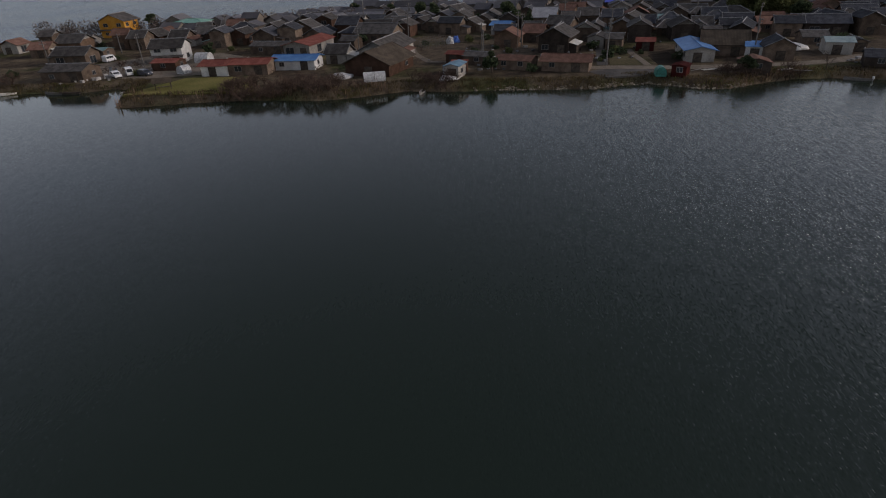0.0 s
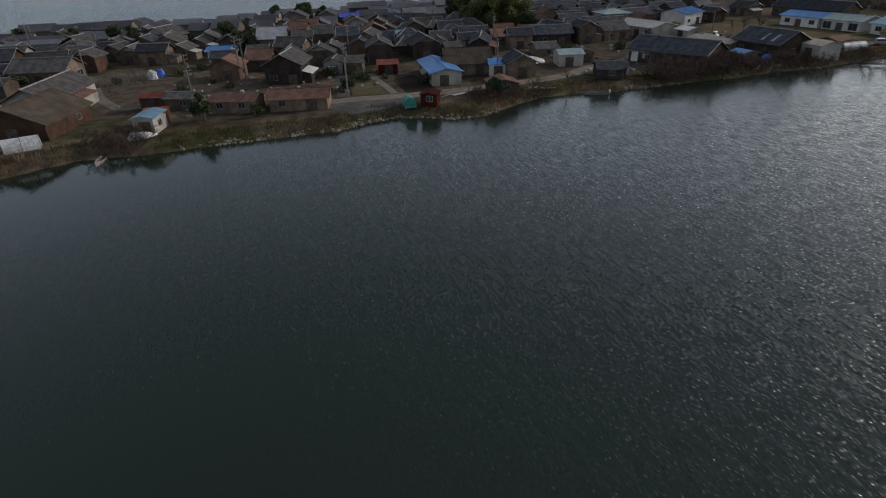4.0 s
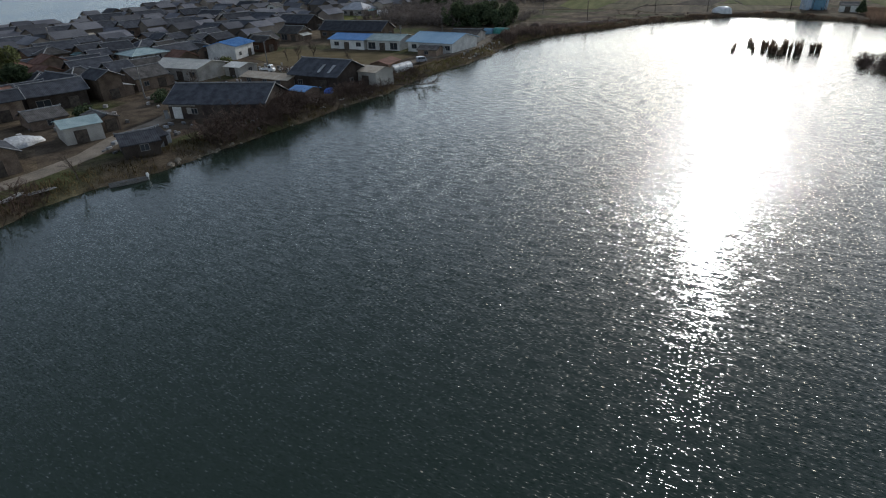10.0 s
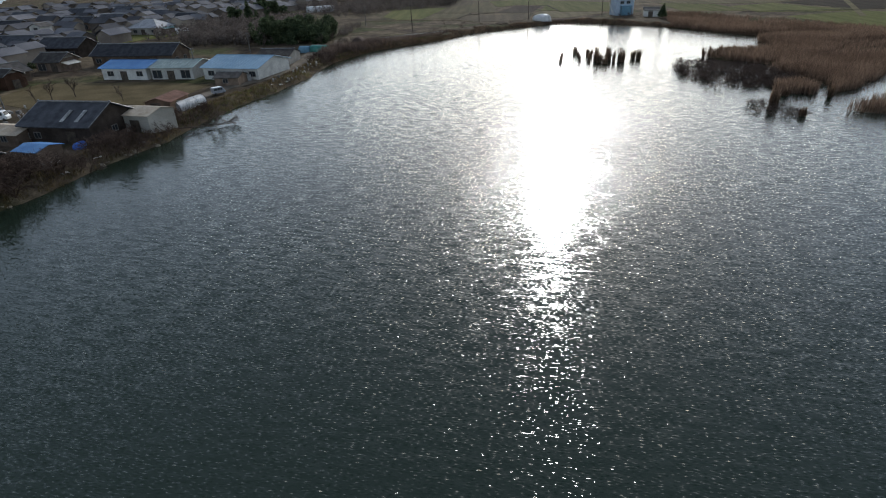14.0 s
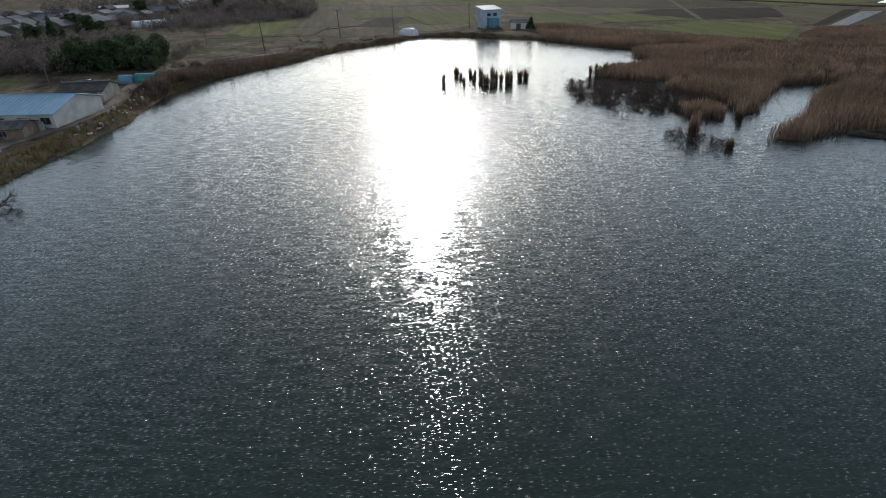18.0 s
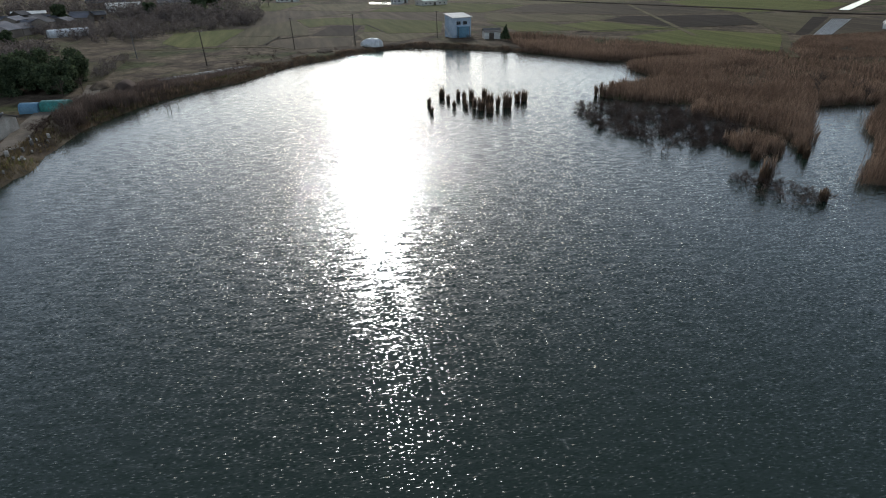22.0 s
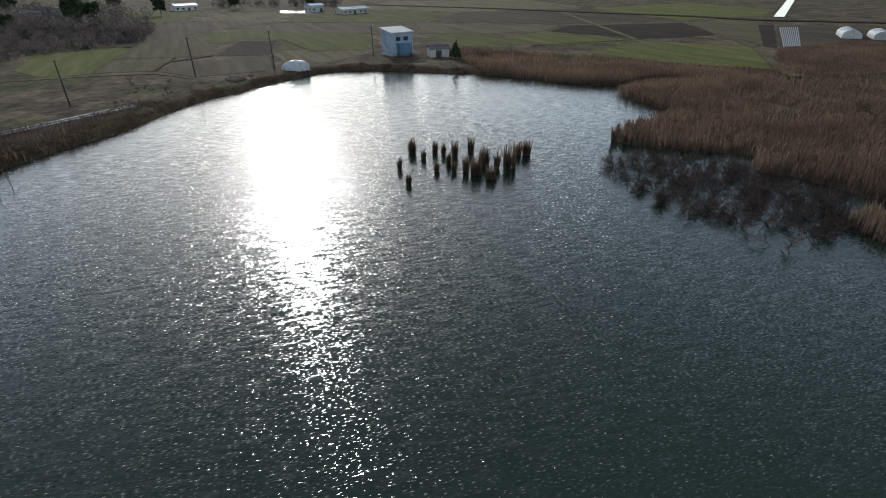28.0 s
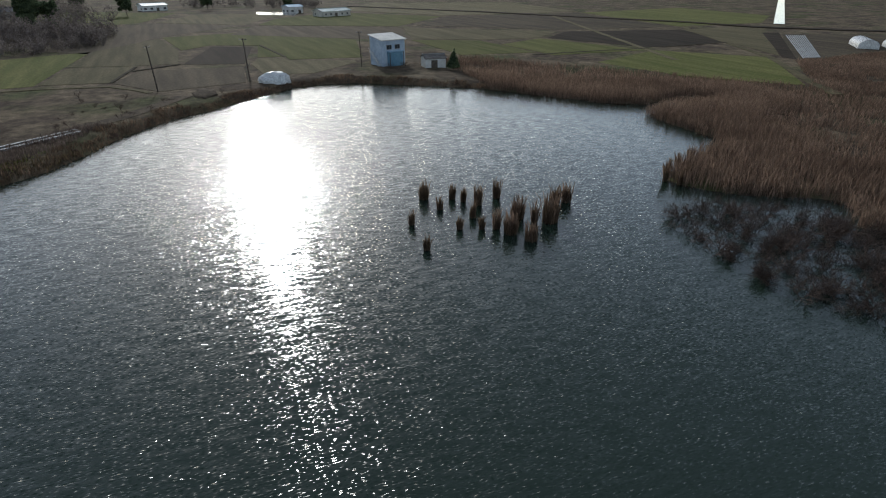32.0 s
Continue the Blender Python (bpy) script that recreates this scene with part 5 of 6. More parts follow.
bank = scatter(140000, -112, 262, 50, 136, on_bank, 15)
keep = patchy(bank[:, 0], bank[:, 1], 11, 41) > -0.35
tagged(blades("bank_grass", bank[keep], (0.15, 0.6), 0.55, 0.09, "dry_grass", 3, 0.3, 16), "dry yellow-brown grass on the bank", "grass", kind="stuff")
green = bank[(patchy(bank[:, 0], bank[:, 1], 17, 43) > np.where((bank[:, 0] > 148) & (bank[:, 0] < 180), -0.55, 0.2))]
tagged(blades("green_bank_grass", green, (0.15, 0.4), 0.5, 0.07, "green_grass", 3, 0.3, 17), "low green grass on the bank", "grass", kind="stuff")


def tall_edge(x, y):
    d = off_pond(x, y)
    return (d > -0.3) & (d < 3.5) & (((x > -58) & (x < -2) & (y > 105)) | ((x > 62) & (x < 78)) | ((x > 226) & (x < 254) & (y > 40)))


tagged(blades("bank_reeds", scatter(9000, -60, 285, 40, 125, tall_edge, 18), (0.8, 1.9), 0.18, 0.09, "reed", 5, 0.3, 19), "tall dry reeds at the water's edge", "reeds", kind="stuff")
GROWTH = ((-37, -14, 112.5, 119, 66, 1.4), (-16, -8, 112, 117, 10, 0.8), (1, 10, 112, 118, 22, 1.15), (62, 78, 104.5, 110, 26, 1.1), (100, 126, 97.5, 103.8, 70, 1.75), (124, 152, 92.8, 98.5, 40, 1.3),
          (150, 160, 91.5, 95, 12, 0.9), (210, 226, 83, 90, 26, 1.0), (224, 244, 74, 84, 22, 0.8), (-112, -90, 132, 152, 26, 1.0), (-80, -62, 143, 166, 16, 0.9), (255, 300, 25, 62, 16, 0.6))
number = 0
for x0, x1, y0, y1, n, size in GROWTH:
    pts = scatter(n * 6, x0, x1, y0, y1, lambda x, y: off_pond(x, y) > -0.3, int(x0 + 300))[:n]
    if n >= 40:
        vs, fs, k = [], [], 0
        for i, (x, y, z) in enumerate(pts):
            v, f = branches(40 + i % 7, 2.7, 0.6, (3, 3), 4, 0.055, 3)
            s = size * (0.7 + 0.5 * ((i * 29) % 11) / 11)
            vs.append(v * s + (x, y, max(z, -0.1) - 0.05)), fs.append(f + k)
            k += len(v)
        tagged(arrays("bank_thicket", np.concatenate(vs), np.concatenate(fs), "twig"), "dense leafless brown thicket on the bank", "thicket", kind="stuff")
        continue
    for x, y, z in pts:
        shrub(x, y, max(z, -0.1) - 0.05, size * (0.7 + 0.5 * ((number * 29) % 11) / 11), number)
        number += 1


# tall rank growth along the eastern bank
BRUSH = np.array([(214, 85.5), (226, 84), (233, 79.5), (244, 74), (262, 60), (275, 53), (277, 56.5), (264, 68), (258, 82), (243, 87), (232, 89.5), (220, 89)], float)
brush = scatter(14000, 212, 280, 50, 92, lambda x, y: edge_distance(x, y, BRUSH)[1] & (off_pond(x, y) > -0.5), 71)
rise = np.clip(1.15 - (brush[:, 0] - 224) / 20, 0.25, 1.0)
for k, (lo, hi) in enumerate(((0.55, 1.1), (0.25, 0.55))):
    pick = brush[(rise > lo) | (k == 1) & (rise <= 0.55)]
    tagged(blades("brush", pick, (1.0 if k == 0 else 0.3, 2.6 if k == 0 else 0.8), 0.28, 0.06, "brush", 5, 0.35, 72 + k), "dense reddish-brown dead brush on the bank", "brush", kind="stuff")


# evergreens: a trunk with limbs and a crown of many small leaf sprays
def crown(blobs, leaf, per, seed):
    r = np.random.RandomState(seed)
    c = []
    for x, y, z, rx, rz in blobs:
        n = int(per * rx * rx)
        d = r.normal(0, 1, (n, 3))
        d /= np.linalg.norm(d, axis=1)[:, None]
        c.append(np.array((x, y, z)) + d * np.array((rx, rx, rz)) * r.uniform(0.55, 1.08, (n, 1)))
    c = np.concatenate(c)
    n = len(c)
    u = r.normal(0, 1, (n, 3))
    u /= np.linalg.norm(u, axis=1)[:, None]
    w = np.cross(u, r.normal(0, 1, (n, 3)))
    w /= np.linalg.norm(w, axis=1)[:, None]
    s = r.uniform(0.5, 1.3, (n, 1)) * leaf
    v = np.stack([c - u * s, c + w * s * 0.55, c + u * s, c - w * s * 0.55], 1).reshape(-1, 3)
    return v, np.arange(4 * n).reshape(-1, 4)


def evergreen(x, y, tall, wide, seed, kind="round", mat="leaf_dark"):
    r = random.Random(seed)
    label = {"round": "dark evergreen tree with a dense rounded crown", "cone": "dark narrow conifer with dense branches", "pine": "dark windswept pine tree"}[kind]
    root = empty_at("evergreen_tree", x, y, 1.2, seed * 53 % 360, label, "tree")
    bm = bmesh.new()
    tube(bm, (0, 0, -0.3), (0.1, 0, tall * 0.75), 0.22, 0.08, 7)
    blobs = []
    if kind == "cone":
        for i in range(7):
            f = i / 6
            blobs.append((r.uniform(-0.2, 0.2), r.uniform(-0.2, 0.2), tall * (0.2 + 0.75 * f), wide * (1.0 - 0.85 * f), tall * 0.1))
    else:
        for i in range((9 if tall < 9 else 40) if kind == "round" else 7):
            a, q = r.uniform(0, 6.283), wide * r.uniform(0.15, 0.75)
            z = tall * r.uniform(0.35, 0.85)
            blobs.append((math.cos(a) * q, math.sin(a) * q, z, wide * (r.uniform(0.35, 0.6) if tall < 9 else r.uniform(0.18, 0.36)), tall * (0.16 if kind == "round" and tall < 9 else 0.08)))
            tube(bm, (0, 0, z * 0.6), (math.cos(a) * q * 0.8, math.sin(a) * q * 0.8, z), 0.09, 0.04, 5)
    part("trunk", bm, "bark", root)
    arrays("crown", *crown(blobs, (0.33 if wide < 4 else 0.55) if tall > 4 else 0.22, (230 if wide < 4 else 70) if tall > 4 else 330, seed), mat, root)
    return root


for i, (x, y, h, w, k) in enumerate(((-93, 229, 7.5, 2.4, "pine"), (7.5, 224, 8, 2.6, "round"), (12, 219, 7, 2.2, "round"), (-18, 243, 7, 2.2, "pine"), (-3, 238, 6.5, 2.2, "pine"), (70, 243, 8.5, 3.6, "round"), (77, 240, 7, 3.0, "round"),
                                     (18.5, 121, 4.6, 1.7, "round"), (26.5, 118.5, 2.2, 1.2, "round"), (66.5, 107, 3.6, 1.8, "round"), (40, 184, 6.5, 1.9, "cone"), (-52, 160, 5, 1.8, "pine"),
                                     (118, 168, 7, 3, "round"), (62, 252, 7, 2.6, "round"), (315, 155, 8.5, 3.6, "round"), (317, 148.8, 10.6, 2.6, "cone"), (312, 143, 7, 2.0, "cone"), (303, -28, 5.2, 1.8, "cone"), (506, 97, 15, 7, "round"), (512, 90, 12, 5, "round"), (455, 160, 10, 4, "round"), (470, 120, 9, 4, "round"),
                                     (-12, 172, 3.2, 2.2, "round"), (-4, 166, 2.8, 1.8, "round"), (46, 128, 2.6, 1.6, "round"), (47, 142, 2.4, 1.6, "round"), (36, 200, 7.5, 3.0, "round"), (38, 192, 7, 2.6, "round"), (112, 202, 12, 3.4, "round"))):
    evergreen(x, y, h, w, i + 1, k)

# garden bushes and hedges among the houses
GREENS = [mesh_from("garden_bush", crown([(0, 0, 0.7, 0.9, 0.8), (0.6, 0.3, 0.6, 0.6, 0.6), (-0.5, 0.4, 0.9, 0.6, 0.7)], 0.16, 330, 90 + i), "leaf_dark" if i else "leaf_bamboo") for i in range(3)]
bushes = random.Random(31)
spots_taken = 0
while spots_taken < 70:
    bx, by = bushes.uniform(-105, 240), bushes.uniform(118, 235)
    if by < np.interp(bx, [-105, 0, 60, 120, 240], [142, 124, 118, 122, 118]) or min((bx - hx) ** 2 + (by - hy) ** 2 for hx, hy in BUILT) < 25:
        continue
    if bx > 160 and by < 160:
        continue
    s = bushes.uniform(0.6, 1.6)
    ob = shared("garden_bush", GREENS[spots_taken % 3], None, pose(bx, by, 1.25, 0, 0, bushes.uniform(0, 360)) @ Matrix.Diagonal((s, s, s, 1)))
    tagged(ob, "dark evergreen bush in a house garden", "bush", "garden bushes")
    spots_taken += 1

# leafless bushes between the houses
vs, fs, k = [], [], 0
for i in range(140):
    for _ in range(30):
        bx, by = bushes.uniform(-100, 215), bushes.uniform(120, 225)
        if by > np.interp(bx, [-105, 0, 60, 120, 240], [146, 126, 120, 124, 122]) and min((bx - hx) ** 2 + (by - hy) ** 2 for hx, hy in BUILT) > 17 and not (160 < bx < 190 and by < 150):
            break
    else:
        continue
    v, f = branches(40 + i % 7, 2.7, 0.6, (2, 3), 4, 0.055, 3)
    vs.append(v * bushes.uniform(0.5, 1.1) + (bx, by, 1.15)), fs.append(f + k)
    k += len(v)
tagged(arrays("garden_brush", np.concatenate(vs), np.concatenate(fs), "twig"), "leafless brown bushes in the house gardens", "bushes", kind="stuff")

# groves
r = np.random.RandomState(8)
blobs = [(x, y, z, q, 2.0) for x, y, z, q in zip(r.uniform(108, 121, 90), r.uniform(172, 193, 90), r.uniform(2.5, 11.5, 90), r.uniform(1.3, 2.3, 90))]
tagged(arrays("bamboo_grove", *crown(blobs, 0.3, 190, 3), "leaf_bamboo"), "dense olive-green bamboo grove between the houses", "bamboo", kind="stuff")
blobs = [(x, y, z, q, 1.9) for x, y, z, q in zip(r.uniform(247, 263, 95), r.uniform(95, 119, 95), r.uniform(1.2, 8.6, 95) * r.uniform(0.65, 1.0, 95), r.uniform(1.0, 2.3, 95))]
tagged(arrays("evergreen_grove", *crown(blobs, 0.3, 200, 4), "leaf_dark"), "dark evergreen grove beside the track", "trees", kind="stuff")
for i, (x, y, s) in enumerate(((82.6, 106.5, 0.75), (168, 131, 1.0), (166, 133, 0.8), (171, 128, 0.9), (166, 114, 0.7), (3, 250, 1.2), (-112, 225, 1.2), (-104, 233, 1.0), (-120, 228, 1.1), (-70, 238, 1.0), (-60, 236, 0.9),
                               (247, 92, 0.8), (244, 95, 0.7), (195, -53, 0.7), (193, -59, 0.8), (193, -69, 0.8), (-88, 232, 1.0), (20, 196, 0.8), (50, 129, 0.35), (47.5, 109.5, 0.3), (130, 132, 0.9), (126, 128, 0.8), (300, 60, 0.5), (-30, 236, 0.9), (5, 205, 0.9))):
    bare_tree(x, y, s, i)
for i, (x, y, k) in enumerate(((201, -59.4, 0.95), (188.2, -57, 0.9), (189, -65.4, 0.9), (183, -64.5, 0.8), (206, -66, 0.7))):
    bare_tree(x, y, k, i + 2, 0.3)
for i in range(26):
    x, y = r.uniform(176, 290), r.uniform(-110, -30)
    if float(off_pond(np.array([x]), np.array([y]))[0]) > 4 and float(marshy(np.array([x]), np.array([y]))[0]) > 0.5:
        shrub(x, y, 0.3, r.uniform(0.55, 0.9), i, "leafless dark shrub standing among the reeds")
# bare woods: stems and limbs with a haze of fine twigs round them
WOODS = (("shore_trees", (-132, 222), (48, 0), (0, 14), 60, 1.0), ("coast_trees", (-70, 232), (52, 0), (0, 10), 34, 0.9), ("bare_thicket", (246, 113), (18, 0), (2, 34), 150, 0.8),
         ("bare_woods", (264, 120), (66, 0), (0, 48), 330, 0.85), ("field_woods", (343, 113), (62, -54), (60, 48), 420, 0.8), ("far_woods", (404, 62), (40, -4), (70, 80), 260, 1.2),
         ("distant_woods", (500, 60), (130, 40), (0, 180), 200, 1.5), ("distant_trees", (590, -60), (40, 90), (30, -20), 60, 1.3), ("field_hedge", (266, 92.5), (36, 1.5), (0, 4), 34, 0.45))
for name, (x0, y0), (ux, uy), (vx, vy), n, size in WOODS:
    p, q = r.uniform(0, 1, n), r.uniform(0, 1, n)
    pts = np.stack([x0 + ux * p + vx * q, y0 + uy * p + vy * q], -1)
    vs, fs, k, blobs = [], [], 0, []
    for i, (x, y) in enumerate(pts):
        v, f = branches(200 + i % 12, 4.5, 0.6, (2, 3), 3, 0.11, 2)
        s = r.uniform(0.6, 1.35) * size
        vs.append(v * s + (x, y, 1.2)), fs.append(f + k)
        k += len(v)
        blobs.append((x, y, 1.2 + 2.9 * s, 1.7 * s, 2.2 * s))
    v, f = crown(blobs, 0.34 * size, 26 / size ** 2, n)
    vs.append(v), fs.append(f + k)
    tagged(arrays(name, np.concatenate(vs), np.concatenate(fs), "hazy_twig"), "leafless grey-brown woods in winter", "woods", kind="stuff")
# evergreens and houses scattered behind the fields
for i, (x, y, h, w) in enumerate(((470, 92, 8, 3.5), (455, 82, 7, 3), (560, 58, 11, 5), (600, 10, 10, 5), (640, 90, 12, 6), (620, 150, 12, 6), (580, -40, 9, 4), (350, 150, 8, 3.6), (362, 160, 9, 4), (338, 140, 7, 3))):
    evergreen(x, y, h, w, 60 + i)


# ---- poles ----
def utility_pole(x, y, top, wood=False, lean=(0.0, 0.0), arms=2, drum=False):
    root = empty_at("utility_pole", x, y, 1.2, (x * 7) % 90, "dark wooden power pole leaning slightly" if wood else "grey concrete utility pole with crossarms", "utility pole", "utility poles")
    h = top - 1.2
    bm = tube(bmesh.new(), (0, 0, -0.5), (lean[0], lean[1], h), 0.17, 0.11, 8)
    part("pole", bm, "pole_wood" if wood else "pole_concrete", root)
    for i in range(arms):
        z = h - 0.35 - 0.7 * i
        f = z / h
        arm = part("crossarm", box(bmesh.new(), lean[0] * f - 0.85, lean[0] * f + 0.85, lean[1] * f - 0.16, lean[1] * f - 0.06, z, z + 0.1), "iron", root)
        for u in (-0.75, 0.0, 0.75):
            part("insulator", tube(bmesh.new(), (lean[0] * f + u, lean[1] * f - 0.11, z + 0.1), (lean[0] * f + u, lean[1] * f - 0.11, z + 0.3), 0.06, 0.04, 6), "ridge_tile", arm)
    if drum:
        z = h - 2.4
        part("transformer", tube(bmesh.new(), (0.35, -0.1, z), (0.35, -0.1, z + 0.8), 0.25, 0.25, 10), "pole_concrete", root)
    return root


for x, y, top, drum in ((43.9, 122.4, 10.9, 1), (77, 122.3, 9.4, 1), (1.6, 156.6, 11.5, 0), (18.7, 138.2, 9.5, 1), (30.2, 152.2, 10.2, 0), (31.4, 153, 9.6, 0), (-95.2, 161.9, 7.9, 0), (-66.4, 151.9, 9.4, 0), (-83.9, 179.6, 6.8, 0),
                        (18.3, 132.8, 7.7, 0), (-11.4, 151, 8.2, 0), (121.4, 136.4, 7.4, 0), (193.3, 112, 7.8, 0), (227.4, 112.1, 7.4, 0), (-14.4, 235.4, 8.5, 0), (17.2, 252.5, 7.5, 0),
                        (160.9, 135.8, 7.0, 0), (-55.1, 190.7, 9.5, 0), (-31.9, 190.7, 9.5, 0), (-13.6, 220.8, 9.8, 0), (2.8, 202.5, 9.6, 1), (37.4, 191.2, 9.6, 0), (52.7, 188.7, 9.6, 0), (94.7, 150.8, 9.5, 0), (88, 172, 10, 1), (58, 160, 9, 0), (128, 205, 10, 0), (160, 214, 10, 0), (108, 228, 9.5, 0), (300, 92, 9, 0)):
    utility_pole(x, y, top, False, (0.1, 0.05), 2, drum)
for x, y, top in ((278, 69.6, 10.4), (303.7, 45.2, 11.0), (308.3, 24.8, 11.2), (318.5, -7, 10.6)):
    utility_pole(x, y, top, True, (0.25, 0.2), 1)


# ---- vehicles ----
def wheel_mesh():
    bm = bmesh.new()
    bmesh.ops.create_cone(bm, cap_ends=True, segments=12, radius1=0.28, radius2=0.28, depth=0.17, matrix=pose(0, 0, 0, 90))
    bmesh.ops.bevel(bm, geom=[e for e in bm.edges if len(e.link_faces) == 2 and any(len(f.verts) > 4 for f in e.link_faces)], offset=0.04, segments=1, affect="EDGES")
    t = mesh_of("tyre", bm, "tyre")
    bm = bmesh.new()
    bmesh.ops.create_cone(bm, cap_ends=True, segments=10, radius1=0.16, radius2=0.16, depth=0.19, matrix=pose(0, 0, 0, 90))
    return t, mesh_of("rim", bm, "iron")


TYRE, RIM = wheel_mesh()


def vehicle(kind, x, y, turn, paint, label, z=1.36, size=1.0):
    root = empty_at({"truck": "small_truck", "van": "van", "car": "car"}[kind], x, y, z, turn, label, "truck" if kind == "truck" else "car")
    root.scale = (size, size, size)
    L, W = (3.5, 1.5) if kind != "car" else (3.8, 1.6)
    if kind == "car":
        prof = [(-1.9, 0.3), (1.9, 0.3), (1.9, 0.75), (1.75, 0.85), (0.95, 0.92), (0.35, 1.42), (-1.3, 1.45), (-1.85, 0.9)]
    elif kind == "van":
        prof = [(-1.7, 0.3), (1.7, 0.3), (1.72, 0.8), (1.55, 0.95), (1.05, 1.72), (0.8, 1.8), (-1.6, 1.8), (-1.7, 1.6)]
    else:
        prof = [(0.35, 0.3), (1.7, 0.3), (1.72, 0.85), (1.45, 1.0), (1.15, 1.7), (1.0, 1.76), (0.4, 1.76), (0.35, 1.6)]

    def solid(p, half):
        bm = bmesh.new()
        n = len(p)
        faces_of(bm, [(a, -half, b) for a, b in p] + [(a, half, b) for a, b in p], [tuple(range(n)), tuple(range(2 * n - 1, n - 1, -1))] + [(i, (i + 1) % n, n + (i + 1) % n, n + i) for i in range(n)])
        bmesh.ops.recalc_face_normals(bm, faces=bm.faces)
        bmesh.ops.bevel(bm, geom=bm.edges, offset=0.05, segments=1, affect="EDGES")
        return bm

    part("body", solid(prof, W / 2), paint, root)
    if kind == "van":
        part("roof_panel", box(bmesh.new(), -1.56, 0.78, -W / 2 + 0.08, W / 2 - 0.08, 1.79, 1.84, 0.02), "car_white", root)
    if kind == "truck":
        bm = box(bmesh.new(), -1.75, 0.3, -W / 2, W / 2, 0.55, 0.65, 0.02)
        part("bed", bm, "pole_concrete", root)
        for sy in (-1, 1):
            part("side_board", box(bmesh.new(), -1.75, 0.3, sy * W / 2 - 0.03, sy * W / 2 + 0.03, 0.652, 0.95), paint, root)
        part("tailgate", box(bmesh.new(), -1.79, -1.752, -W / 2, W / 2, 0.6, 0.95), paint, root)
    zs = {"car": (0.95, 1.34), "van": (1.05, 1.6), "truck": (1.05, 1.6)}[kind]
    xs = {"car": ((-1.25, -0.35), (-0.28, 0.4)), "van": ((-1.5, -0.55), (-0.48, 0.2), (0.27, 0.9)), "truck": ((0.45, 1.05),)}[kind]
    for sy in (-1, 1):
        for a, b in xs:
            part("side_window", box(bmesh.new(), a, b, sy * W / 2 - 0.01, sy * W / 2 + 0.012, *zs), "glass", root)
    fx = {"car": (0.93, 0.95, 0.39, 1.36), "van": (1.54, 1.0, 1.11, 1.64), "truck": (1.44, 1.05, 1.2, 1.62)}[kind]
    bm = bmesh.new()
    faces_of(bm, [(fx[0] + 0.02, -W * 0.42, fx[1]), (fx[0] + 0.02, W * 0.42, fx[1]), (fx[2] + 0.02, W * 0.4, fx[3]), (fx[2] + 0.02, -W * 0.4, fx[3])], [(0, 1, 2, 3)])
    bmesh.ops.solidify(bm, geom=bm.faces, thickness=0.02)
    part("windscreen", bm, "glass", root)
    for sy in (-1, 1):
        part("headlight", box(bmesh.new(), 1.69 + (0.2 if kind == "car" else 0), 1.735 + (0.2 if kind == "car" else 0), sy * 0.55 - 0.13, sy * 0.55 + 0.13, 0.62, 0.76, 0.01), "vinyl", root)
        for wx in (-1.1, 1.1):
            me = shared("tyre", TYRE, root, Matrix.Translation((wx, sy * (W / 2 - 0.06), 0.28)))
            shared("rim", RIM, me)
    return root


vehicle("truck", 151.5, 128.6, -75, "car_white", "small white flatbed truck parked in a yard")
vehicle("van", 171.4, 96.3, -40, "car_silver", "silver van parked on the gravel track", 1.42, 0.78)
vehicle("van", -65.6, 141.3, -60, "car_white", "white van parked by the landing", 1.32)
vehicle("car", -68, 139.5, -50, "car_white", "white car parked by the landing", 1.32)
vehicle("car", -61.5, 140, -30, "car_dark", "dark car parked by the landing", 1.32)
vehicle("van", -80.4, 164, 70, "car_white", "white van parked between houses", 1.32)
vehicle("van", 48.3, 144.5, 60, "car_white", "white van parked in front of a garage", 1.36)
vehicle("car", 228, 104, -10, "car_dark", "dark car parked near the workshops", 1.32)


